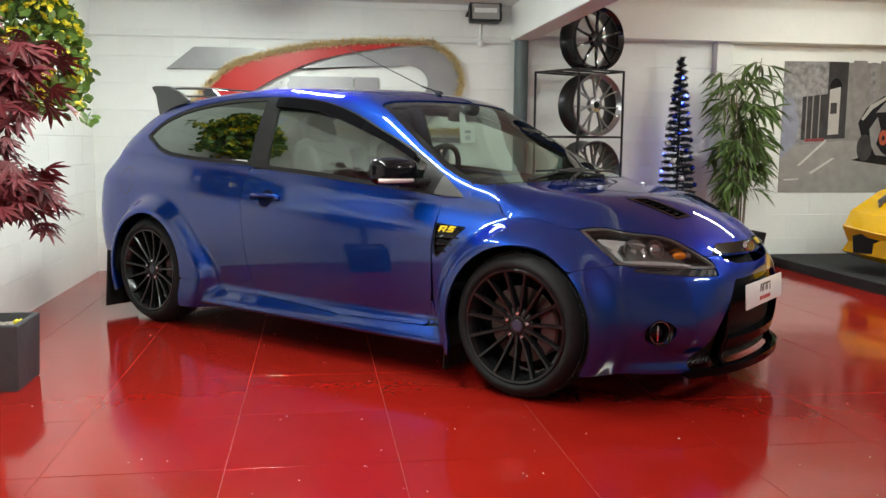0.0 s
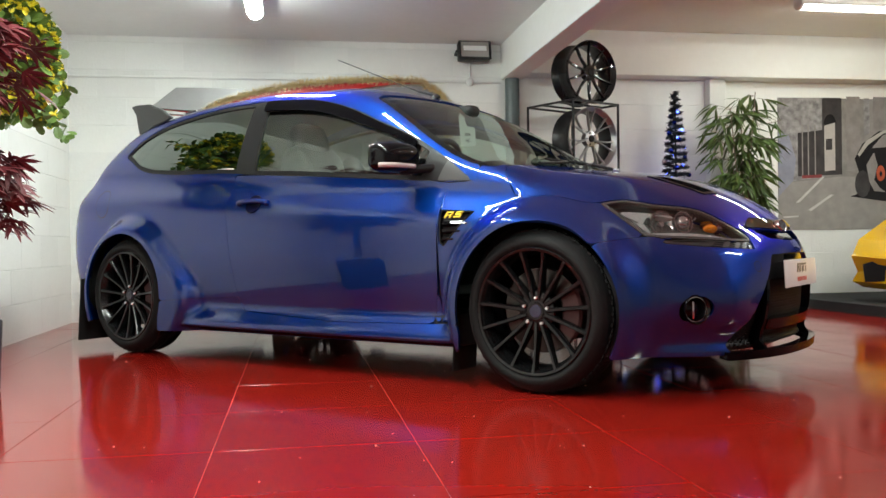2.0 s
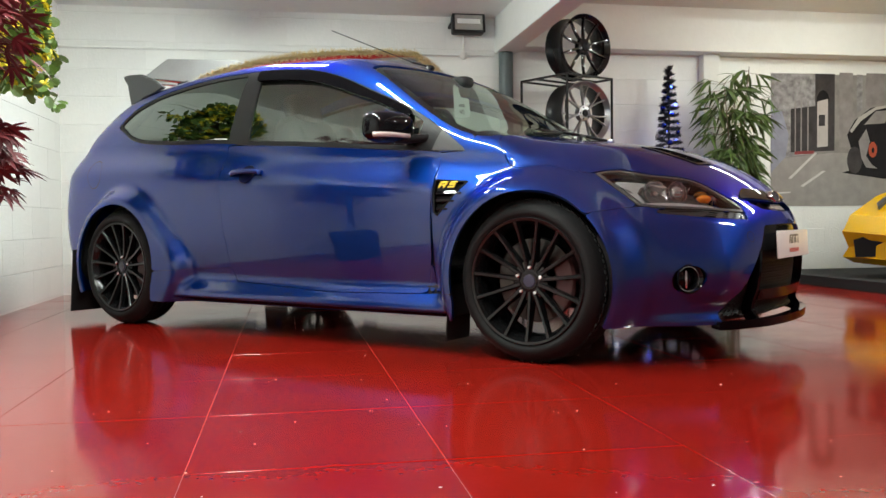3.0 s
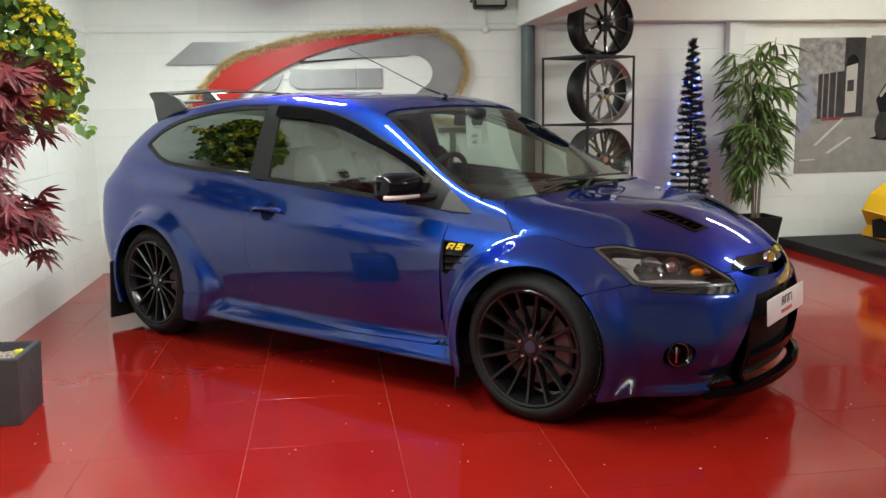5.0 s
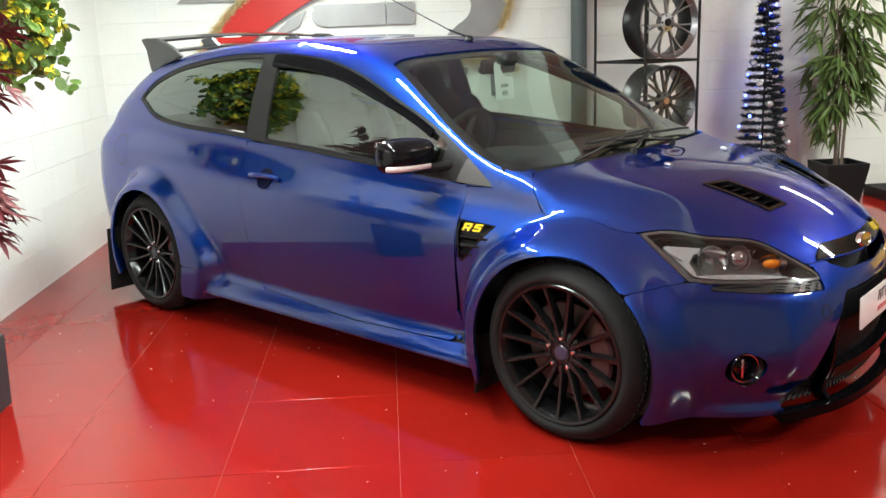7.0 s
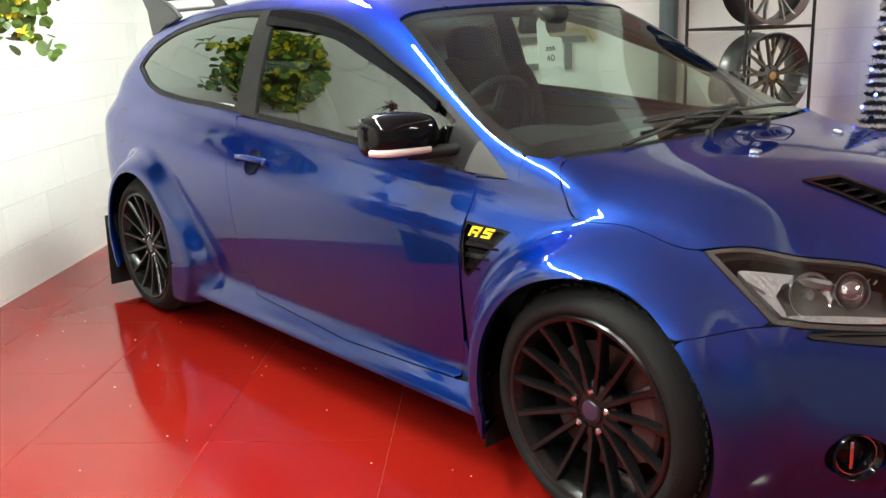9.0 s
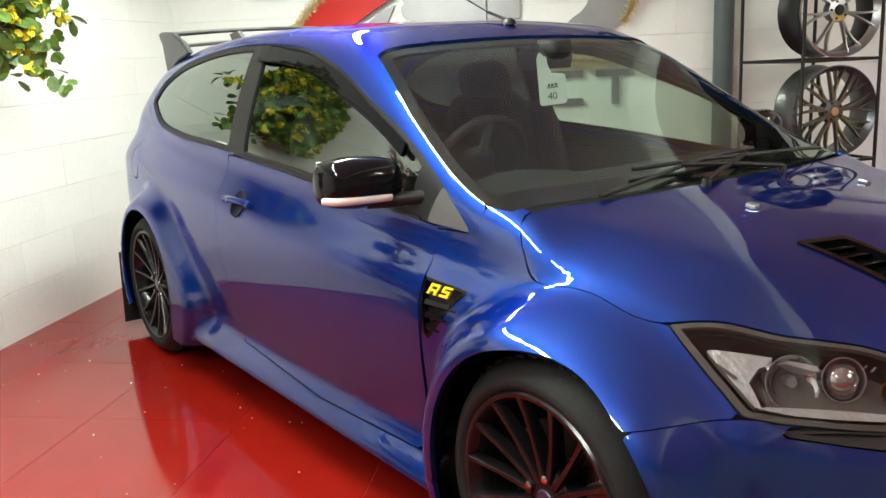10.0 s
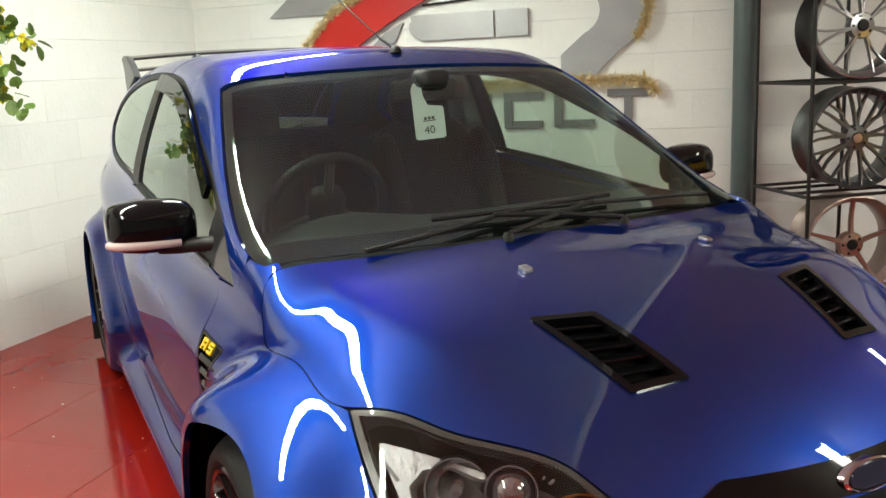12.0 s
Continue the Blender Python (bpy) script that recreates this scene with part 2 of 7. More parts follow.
def tube(bm, pts, r, n=8, cap=True, r1=None):
    """A round bar along points; r may taper to r1."""
    pts = [Vector(p) for p in pts]
    rings = []
    up = Vector((0, 0, 1))
    for i, p in enumerate(pts):
        d = (pts[min(i + 1, len(pts) - 1)] - pts[max(i - 1, 0)]).normalized()
        a = d.cross(up if abs(d.z) < 0.95 else Vector((1, 0, 0))).normalized()
        b = d.cross(a)
        rr = r if r1 is None else r + (r1 - r) * i / (len(pts) - 1)
        rings.append([bm.verts.new(p + rr * (math.cos(2 * math.pi * k / n) * a + math.sin(2 * math.pi * k / n) * b)) for k in range(n)])
    for q0, q1 in zip(rings, rings[1:]):
        for k in range(n):
            bm.faces.new((q0[k], q0[(k + 1) % n], q1[(k + 1) % n], q1[k]))
    if cap:
        bm.faces.new(rings[0][::-1])
        bm.faces.new(rings[-1])
    return rings


def lathe(bm, profile, n=48, axis="y", closed=False):
    """Turns (radius, along) points round an axis through the origin."""
    rings = []
    for k in range(n):
        a = 2 * math.pi * k / n
        c, s = math.cos(a), math.sin(a)
        rings.append([bm.verts.new({"y": (r * c, h, r * s), "z": (r * c, r * s, h), "x": (h, r * c, r * s)}[axis]) for r, h in profile])
    m = len(profile)
    for k in range(n):
        q0, q1 = rings[k], rings[(k + 1) % n]
        for i in range(m if closed else m - 1):
            j = (i + 1) % m
            bm.faces.new((q0[i], q1[i], q1[j], q0[j]) if axis != "y" else (q0[i], q0[j], q1[j], q1[i]))
    return rings


def slab(bm, outline, z0, z1, m=None):
    """A flat plate with an outline in x, y, between two heights."""
    lo = [bm.verts.new((x, y, z0)) for x, y in outline]
    hi = [bm.verts.new((x, y, z1)) for x, y in outline]
    bm.faces.new(lo[::-1])
    bm.faces.new(hi)
    n = len(lo)
    for i in range(n):
        bm.faces.new((lo[i], lo[(i + 1) % n], hi[(i + 1) % n], hi[i]))
    if m is not None:
        bmesh.ops.transform(bm, matrix=m, verts=lo + hi)


def spline(xs, ys, soft=0.0):
    """A smooth curve through a few knots (Catmull-Rom tangents), for arrays; soft rounds its bends over that length."""
    xs, ys = np.array(xs, float), np.array(ys, float)
    d = np.diff(ys) / np.diff(xs)
    t = np.empty_like(ys)
    t[0], t[-1] = d[0], d[-1]
    h = np.diff(xs)
    t[1:-1] = (d[:-1] * h[1:] + d[1:] * h[:-1]) / (h[1:] + h[:-1])

    def f(x):
        x = np.clip(x, xs[0], xs[-1])
        i = np.clip(np.searchsorted(xs, x) - 1, 0, len(xs) - 2)
        w = xs[i + 1] - xs[i]
        s = (x - xs[i]) / w
        return ((1 + 2 * s) * (1 - s) ** 2 * ys[i] + s * (1 - s) ** 2 * w * t[i]
                + s * s * (3 - 2 * s) * ys[i + 1] + s * s * (s - 1) * w * t[i + 1])
    if not soft:
        return f
    n = 400
    grid = np.linspace(xs[0], xs[-1], n + 1)
    pitch = grid[1] - grid[0]
    k = int(3 * soft / pitch) + 1
    wide = f(grid)
    lead = wide[0] + t[0] * pitch * np.arange(-k, 0)
    tail = wide[-1] + t[-1] * pitch * np.arange(1, k + 1)
    bell = np.exp(-0.5 * (np.arange(-k, k + 1) * pitch / soft) ** 2)
    return spline(grid, np.convolve(np.concatenate([lead, wide, tail]), bell / bell.sum(), "valid"))


# ---- the room ----
def plain_box(name, x0, x1, y0, y1, z0, z1, material, label, kind="structure", category="", parent=None, bevel=0.0):
    bm = bmesh.new()
    box(bm, x0, x1, y0, y1, z0, z1, bevel)
    return link(name, mesh_of(bm, name), material, parent, label, category, "", kind)


floor = plain_box("floor", LEFT - 0.2, RIGHT + 0.2, FRONT - 0.2, BACK + 0.2, -0.2, -0.002, M["grout"],
                  "pale grout bed under glossy red floor tiles", category="floor")
wall_west = plain_box("wall_west", LEFT - 0.2, LEFT - 0.006, FRONT, BACK, -0.004, 2.6, M["mortar"], "white painted blockwork wall beside the car", category="wall")
wall_north = plain_box("wall_north", LEFT - 0.2, RIGHT + 0.2, BACK + 0.006, BACK + 0.2, -0.004, 2.6, M["mortar"], "white painted blockwork wall behind the car", category="wall")
# two walls out of sight, added to close the room and darken reflections
wall_east = plain_box("wall_east", RIGHT, RIGHT + 0.2, FRONT, BACK, -0.004, 2.6, M["shutter"], "unseen grey wall closing the room's end, added to darken reflections", category="wall")
wall_south = plain_box("wall_south", LEFT - 0.2, RIGHT + 0.2, FRONT - 0.2, FRONT, -0.004, 2.6, M["shutter"], "unseen grey wall behind the view, added to darken reflections", category="wall")
ceiling_low = plain_box("ceiling", LEFT, BEAM_X, FRONT, BACK, CEIL_L, CEIL_L + 0.2, M["ceiling"], "smooth white painted ceiling over the car", category="ceiling")
ceiling_high = plain_box("ceiling", BEAM_X + 0.18, RIGHT, FRONT, BACK, CEIL_R, CEIL_R + 0.2, M["ceiling"], "white painted ceiling above the poster bay", category="ceiling")
beam = plain_box("ceiling_beam", BEAM_X, BEAM_X + 0.18, FRONT, BACK, 2.015, 2.62, M["plaster"], "white painted downstand beam under the ceiling", category="beam", bevel=0.008)
downstand = plain_box("downstand", BEAM_X + 0.18, RIGHT, BACK - 0.2, BACK, 2.045, CEIL_R, M["plaster"], "white boxed downstand along the wall", category="beam", bevel=0.006)
pier = plain_box("wall_pier", 3.105, 3.26, BACK - 0.1, BACK, 0.0, 2.045, M["plaster"], "narrow white pier against the blockwork wall", category="pier", bevel=0.006)

bm = bmesh.new()
tube(bm, [(1.285, BACK - 0.07, 0.0), (1.285, BACK - 0.07, 2.015)], 0.062, 24)
column = link("steel_column", mesh_of(bm, "steel_column", 60), M["column"], None, "round grey-green painted steel column by the wall", "column", "", "structure")

# surface pipe along the walls
conduit = thing("surface_conduit", pose(0, 0, 0), "thin white painted conduit clipped along the wall", "conduit")
bm = bmesh.new()
tube(bm, [(LEFT + 0.012, -3.5, 1.985), (LEFT + 0.012, BACK - 0.05, 1.985), (LEFT + 0.03, BACK - 0.02, 1.985), (LEFT + 0.06, BACK - 0.012, 1.985), (1.2, BACK - 0.012, 1.995)], 0.011, 8)
part("pipe", bm, M["plaster"], conduit)
bm = bmesh.new()
tube(bm, [(0.925, BACK - 0.012, 1.995), (0.925, BACK - 0.012, 2.18)], 0.009, 8)
part("drop_pipe", bm, M["plaster"], conduit)
bm = bmesh.new()
lathe(bm, [(0.0, -0.03), (0.03, -0.03), (0.034, -0.026), (0.034, 0.0)], 20)
jb = part("junction_box", bm, M["plaster"], conduit, smooth=50)
jb.matrix_basis = pose(0.925, BACK, 1.992)

# floodlight on the wall
flood = thing("floodlight", pose(0.945, BACK - 0.09, 2.24, -8), "black halogen floodlight with frosted glass, bracketed to the wall", "floodlight")
bm = bmesh.new()
box(bm, -0.14, 0.14, -0.05, 0.05, -0.085, 0.085, 0.02, 3)
part("housing", bm, M["black_steel"], flood)
bm = bmesh.new()
for a in ((-0.14, 0.14, -0.062, -0.049, 0.066, 0.085), (-0.14, 0.14, -0.062, -0.049, -0.085, -0.066), (-0.14, -0.12, -0.062, -0.049, -0.066, 0.066), (0.12, 0.14, -0.062, -0.049, -0.066, 0.066)):
    box(bm, *a, 0.003, 1)
part("bezel", bm, M["black_steel"], flood)
bm = bmesh.new()
box(bm, -0.12, 0.12, -0.056, -0.051, -0.066, 0.066)
part("glass", bm, M["flood_glass"], flood, "frosted glass")
bm = bmesh.new()
box(bm, -0.10, 0.10, -0.06, -0.0565, -0.012, 0.03, 0.002, 1)
part("halogen_tube", bm, M["lamp_white"], flood)
bm = bmesh.new()
box(bm, -0.155, -0.142, -0.01, 0.09, -0.01, 0.01, 0.003, 1)
box(bm, 0.142, 0.155, -0.01, 0.09, -0.01, 0.01, 0.003, 1)
box(bm, -0.155, 0.155, 0.078, 0.09, -0.012, 0.012, 0.003, 1)
part("bracket", bm, M["black_steel"], flood)


# fluorescent battens
def batten(x, y, z, length, rz):
    t = thing("batten_light", pose(x, y, z, 0, 0, rz), "white fluorescent batten lamp, lit, fixed to the ceiling", "lamp", "ceiling battens")
    bm = bmesh.new()
    box(bm, -length / 2, length / 2, -0.063, 0.063, -0.03, 0.0, 0.005, 2)
    # side cheeks added to keep direct light off the nearby ceiling
    for side in (-1, 1):
        lo, hi = sorted((side * 0.063, side * 0.057))
        box(bm, -length / 2, length / 2, lo, hi, -0.058, -0.0302, 0.002, 1)
    part("body", bm, M["lamp_white"], t)
    bm = bmesh.new()
    half_round = [(0.050 * math.cos(math.pi * k / 12), -0.040 - 0.046 * math.sin(math.pi * k / 12)) for k in range(13)]
    rows = [[bm.verts.new((end, y, z)) for y, z in half_round] for end in (-length / 2 + 0.02, length / 2 - 0.02)]
    for k in range(12):
        bm.faces.new((rows[0][k], rows[1][k], rows[1][k + 1], rows[0][k + 1]))
    bmesh.ops.recalc_face_normals(bm, faces=bm.faces)
    part("diffuser", bm, M["tube"] if x < 1 else M["tube_strong"] if y < 1 else M["tube_weak"], t, "glowing half-round white diffuser", 60)
    for s in (-1, 1):
        bm = bmesh.new()
        lo, hi = sorted((s * length / 2, s * (length / 2 - 0.022)))
        slab(bm, [(0.056, -0.0305)] + [(1.06 * y, z - 0.003) for y, z in half_round] + [(-0.056, -0.0305)], lo, hi, Matrix(((0, 0, 1, 0), (1, 0, 0, 0), (0, 1, 0, 0), (0, 0, 0, 1))))
        bmesh.ops.recalc_face_normals(bm, faces=bm.faces)
        part("end_cap", bm, M["lamp_white"], t)
    return t


# the lamps at negative y are out of sight, added to light the room
for lx, ly, lz, rz in ((-0.85, 0.85, CEIL_L, 90), (-0.85, -1.35, CEIL_L, 90), (-0.85, -3.3, CEIL_L, 90), (3.97, 1.25, CEIL_R, 0),
                       (3.97, -0.9, CEIL_R, 0), (3.97, -3.0, CEIL_R, 0)):
    batten(lx, ly, lz, 1.5, rz)

# flat dark floor with the other car, raised only to meet the wall's base
dark_floor = plain_box("raised_mat", 3.70, RIGHT, -2.0, BACK, -0.004, 0.085, M["carpet"], "flat dark floor under the yellow car, drawn as a raised slab", category="platform", bevel=0.006)


# ---- the blue car: one smooth body shape, cut into panels ----
# x runs to the nose, y to the car's left, z up; the origin lies on the floor midway between the axles.
AX, WZ, WR = 1.32, 0.325, 0.3235
centre_line = spline([-2.30, -2.12, -2.0, -1.8, -1.55, -1.25, -0.9, -0.5, -0.1, 0.27, 0.37, 1.10, 1.22, 1.40, 1.62, 1.82, 2.0, 2.10, 2.22],
                     [0.80, 0.97, 1.06, 1.19, 1.325, 1.388, 1.42, 1.432, 1.418, 1.380, 1.342, 0.968, 0.935, 0.915, 0.878, 0.815, 0.735, 0.665, 0.52], 0.022)
waist = spline([-2.3, -1.9, -1.4, -0.5, 0.4, 0.95, 1.4, 1.8, 2.2], [0.69, 0.755, 0.805, 0.84, 0.84, 0.825, 0.80, 0.76, 0.70], 0.12)
belt_z = spline([-2.3, -1.4, -0.4, 0.4, 0.95, 1.5, 2.2], [1.06, 1.03, 0.955, 0.90, 0.865, 0.79, 0.66], 0.12)
lean = spline([0.0, 0.05, 0.15, 0.32, 0.5], [0.070, 0.078, 0.108, 0.175, 0.255], 0.012)
low = spline([0.10, 0.16, 0.30, 0.45, 0.62, 0.80, 1.2], [0.085, 0.07, 0.034, 0.012, 0.0, 0.0, 0.0], 0.03)
nose_z = spline([0.10, 0.2, 0.34, 0.5, 0.60, 0.68, 0.76, 0.95], [0.03, 0.02, 0.0, 0.005, 0.03, 0.085, 0.16, 0.35], 0.012)
tail_z = spline([0.1, 0.25, 0.5, 0.75, 0.9, 1.1, 1.4], [0.10, 0.05, 0.0, 0.02, 0.07, 0.2, 0.5])


def step(a, b, x):
    s = np.clip((x - a) / (b - a), 0, 1)
    return s * s * s * (10 - s * (15 - 6 * s))


def smax(a, b, k):
    h = np.maximum(1 - np.abs(a - b) / (1.5 * k), 0)
    return np.maximum(a, b) + h * h * h * k * 0.25


def half_width(x, z):
    bz = belt_z(x)
    w = waist(x)
    over = np.maximum(z - bz, -0.35)
    roll = np.where(over > 0, lean(np.maximum(over, 0)), 0.070 * step(-0.22, 0.0, over))
    front = step(1.12, 1.52, x)
    roll = roll * (1 - front) + front * (0.055 * step(-0.22, 0.0, over) + np.maximum(over, 0) * 0.6)
    y = w - roll - low(z) * (1 - 0.7 * step(1.35, 1.65, x))
    # wheel-arch flares
    for cx in (AX, -AX):
        # the rear flare runs out softly into the skirt ahead of the wheel
        spread = 1.0 if cx > 0 else 1 - 0.24 * step(0.72, 0.30, z) * step(0.0, 0.5, x - cx)
        r = np.hypot((x - cx) * spread, z - WZ)
        fl = step(0.485, 0.352, r)
        y = y + np.maximum((0.915 if cx > 0 else 0.897) - y, 0) * fl
    # side skirt between the wheels
    sk = step(0.315, 0.175, z) * step(-1.10, -0.80, x) * step(1.04, 0.90, x)
    y = y + np.maximum(0.868 - 0.10 * step(0.19, 0.14, z) - y, 0) * sk
    return y


def top_z(x, y):
    bow = 0.12 + 0.06 * step(1.10, 1.40, x) + 0.32 * step(1.5, 1.8, x)
    p = centre_line(x + bow * y * y * np.where(x > -0.3, 1.0, -0.7 * step(-0.6, -1.4, x)))
    crown = 0.075 - 0.03 * step(0.1, 0.5, x) + 0.035 * step(1.1, 1.4, x)
    z = p - crown * y * y
    # bonnet: a flatter middle, and flanks that fall away outside two soft creases
    d = np.abs(y) - 0.61 + 0.22 * (x - 1.23)
    z = z - (0.50 - 0.26 * step(1.5, 1.8, x)) * step(1.06, 1.30, x) * 0.5 * (d + np.sqrt(d * d + 0.0007))
    return z


def front_x(y, z):
    a = np.abs(y)
    x = 2.112 - 0.30 * a * a - 0.70 * a ** 4 - nose_z(z) + 0.022 * step(0.215, 0.165, z) * step(0.78, 0.60, a)
    # the upright edge of the bumper beside the lower grille
    x = x + 0.022 * np.clip(1 - np.abs(a - 0.545) / np.where(a < 0.545, 0.28, 0.14), 0, 1) * step(0.22, 0.30, z) * step(0.60, 0.54, z)
    # the wide front arch reaches forwards into the bumper corner
    x = x + 0.26 * step(0.62, 0.96, a) * step(0.80, 0.58, z)
    # fog-lamp bulge
    x = x + 0.042 * np.exp(-(((a - 0.64) / 0.16) ** 2 + ((z - 0.36) / 0.11) ** 2))
    return x


def body(x, y, z):
    a = np.abs(y)
    side = a - half_width(x, z)
    slope = (centre_line(x + 0.02) - centre_line(x - 0.02)) / 0.04
    top = (z - top_z(x, y)) / np.sqrt(1 + slope * slope)
    f = smax(side, top, 0.10 - 0.02 * step(0.95, 1.3, x))
    f = smax(f, (x - front_x(y, z)) * 0.85, 0.12)
    return smax(f, (-2.235 + tail_z(z) + 0.18 * a * a - x) * 0.9, 0.16)


def gradient(p):
    e = 0.004
    g = np.stack([body(*(p + d).T) - body(*(p - d).T) for d in np.eye(3) * e], 1)
    return g / np.maximum(np.linalg.norm(g, axis=1), 1e-9)[:, None]


def cast(o, d, far, depth=0.0):
    """Walks each ray from outside (far) inwards to the body's skin, sunk by depth."""
    n = 44
    t1 = np.full(len(o), far)
    val = body(*(o + d * t1[:, None]).T) + depth
    done = val < 0
    hi, lo = t1.copy(), t1.copy()
    for _ in range(n):
        t2 = t1 - far / n
        v2 = body(*(o + d * t2[:, None]).T) + depth
        hit = (~done) & (v2 < 0)
        hi[hit], lo[hit] = t1[hit], t2[hit]
        done |= hit
        t1 = t2
    for _ in range(17):
        m = (hi + lo) / 2
        inside = body(*(o + d * m[:, None]).T) + depth < 0
        lo = np.where(inside, m, lo)
        hi = np.where(inside, hi, m)
    return o + d * ((hi + lo) / 2)[:, None]


def side_ray(uv):
    o = np.stack([uv[:, 0], 0 * uv[:, 0], uv[:, 1]], 1)
    return o, np.tile([0.0, -1.0, 0.0], (len(uv), 1)), 1.3


def top_ray(uv):
    o = np.stack([uv[:, 0], uv[:, 1], 0 * uv[:, 0] + 0.4], 1)
    return o, np.tile([0.0, 0.0, 1.0], (len(uv), 1)), 1.3


def nose_ray(uv):
    """uv: the angle round an upright axis behind the nose (degrees, right side negative), and the height."""
    a = np.radians(uv[:, 0])
    o = np.stack([0 * a + 1.10, 0 * a, uv[:, 1]], 1)
    return o, np.stack([np.cos(a), np.sin(a), 0 * a], 1), 1.4


def tail_ray(uv):
    a = np.radians(uv[:, 0])
    o = np.stack([0 * a - 1.10, 0 * a, uv[:, 1]], 1)
    return o, np.stack([-np.cos(a), -np.sin(a), 0 * a], 1), 1.4


def slant_ray(uv):
    """uv: x, and the angle round a long axis under the roof (0 is up, right side positive)."""
    a = np.radians(uv[:, 1])
    o = np.stack([uv[:, 0], 0 * a, 0 * a + 0.72], 1)
    return o, np.stack([0 * a, -np.sin(a), np.cos(a)], 1), 1.2


def poly(points):
    """Signed distance (inside positive) to a closed outline."""
    q = np.array(points, float)

    def f(p):
        d = np.full(len(p), 1e9)
        inside = np.zeros(len(p), bool)
        for a, b in zip(q, np.roll(q, -1, 0)):
            e, w = b - a, p - a
            t = np.clip(w @ e / max(e @ e, 1e-12), 0, 1)
            d = np.minimum(d, np.hypot(*(w - t[:, None] * e).T))
            c1, c2 = p[:, 1] >= a[1], p[:, 1] < b[1]
            cr = e[0] * w[:, 1] > e[1] * w[:, 0]
            inside ^= (c1 & c2 & cr) | (~c1 & ~c2 & ~cr)
        return np.where(inside, d, -d)
    return f


def disc(cx, cy, r, sx=1.0):
    return lambda p: r - np.hypot((p[:, 0] - cx) / sx, p[:, 1] - cy)


def both(*fs):
    return lambda p: np.minimum.reduce([f(p) for f in fs])


def any_of(*fs):
    return lambda p: np.maximum.reduce([f(p) for f in fs])


def cut(f, *holes):
    return lambda p: np.minimum.reduce([f(p)] + [-h(p) for h in holes])


def panel_mesh(name, ray, span, du, dv, region, depth=0.0, rim=0.014, gap=0.0015, flip=False, memo=None, key=None):
    """A skin panel: the part of the body where region > 0, with its edge folded inwards."""
    if memo is not None and key in memo:
        return finish_panel(name, *memo[key], flip)
    u0, u1, v0, v1 = span
    nu, nv = max(int(round((u1 - u0) / du)), 2), max(int(round((v1 - v0) / dv)), 2)
    U, V = np.meshgrid(np.linspace(u0, u1, nu + 1), np.linspace(v0, v1, nv + 1), indexing="ij")
    uv = np.stack([U.ravel(), V.ravel()], 1)
    o, d, far = ray(uv)
    g = region(cast(o, d, far, depth)) - gap
    idx = lambda i, j: i * (nv + 1) + j
    pts, tris, edges, made = list(uv), [], [], {}

    def cross_point(a, b):
        k = (min(a, b), max(a, b))
        if k not in made:
            s = g[a] / (g[a] - g[b])
            made[k] = len(pts)
            pts.append(uv[a] * (1 - s) + uv[b] * s)
        return made[k]
    for i in range(nu):
        for j in range(nv):
            a, b, c, d = idx(i, j), idx(i + 1, j), idx(i + 1, j + 1), idx(i, j + 1)
            if g[a] <= 0 and g[b] <= 0 and g[c] <= 0 and g[d] <= 0:
                continue
            if g[a] > 0 and g[b] > 0 and g[c] > 0 and g[d] > 0:
                tris.append((a, b, c, d))
                continue
            for t in ((a, b, c), (a, c, d)):
                ins = [k for k in range(3) if g[t[k]] > 0]
                if len(ins) == 3:
                    tris.append(t)
                elif len(ins) == 1:
                    p = t[ins[0]]
                    q, r = t[(ins[0] + 1) % 3], t[(ins[0] + 2) % 3]
                    e1, e2 = cross_point(p, q), cross_point(p, r)
                    tris.append((p, e1, e2))
                    edges.append((e1, e2))
                elif len(ins) == 2:
                    o = ({0, 1, 2} - set(ins)).pop()
                    p, q, r = t[o], t[(o + 1) % 3], t[(o + 2) % 3]
                    e1, e2 = cross_point(p, q), cross_point(p, r)
                    tris.append((e1, q, r, e2))
                    edges.append((e2, e1))
    if not tris:
        return bpy.data.meshes.new(name)
    used = sorted({k for t in tris for k in t})
    remap = {k: n for n, k in enumerate(used)}
    uvs = np.array(pts)[used]
    o, d, far = ray(uvs)
    P = cast(o, d, far, depth)
    N = gradient(P)
    faces = [tuple(remap[k] for k in t) for t in tris]
    f0 = faces[len(faces) // 2]
    fn = np.cross(P[f0[1]] - P[f0[0]], P[f0[2]] - P[f0[0]])
    if fn @ N[f0[0]] < 0:
        faces = [f[::-1] for f in faces]
        edges = [(b, a) for a, b in edges]
    verts, norms = [P], [N]
    if rim:
        ev = sorted({remap[k] for e in edges for k in e})
        er = {k: len(P) + n for n, k in enumerate(ev)}
        outer = P[ev]
        inner = outer - N[ev] * rim
        verts += [outer, inner]
        side = {k: len(P) + n for n, k in enumerate(ev)}
        deep = {k: len(P) + len(ev) + n for n, k in enumerate(ev)}
        rn = np.zeros((len(ev), 3))
        pos = {k: n for n, k in enumerate(ev)}
        for a, b in edges:
            a, b = remap[a], remap[b]
            faces.append((side[b], side[a], deep[a], deep[b]))
            n = np.cross(P[a] - P[b], inner[pos[a]] - P[b])
            n = n / max(np.linalg.norm(n), 1e-9)
            rn[pos[a]] += n
            rn[pos[b]] += n
        rn = rn / np.maximum(np.linalg.norm(rn, axis=1), 1e-9)[:, None]
        norms += [rn, rn]
    verts, norms = np.concatenate(verts), np.concatenate(norms)
    if memo is not None:
        memo[key] = verts, norms, faces
    return finish_panel(name, verts, norms, faces, flip)


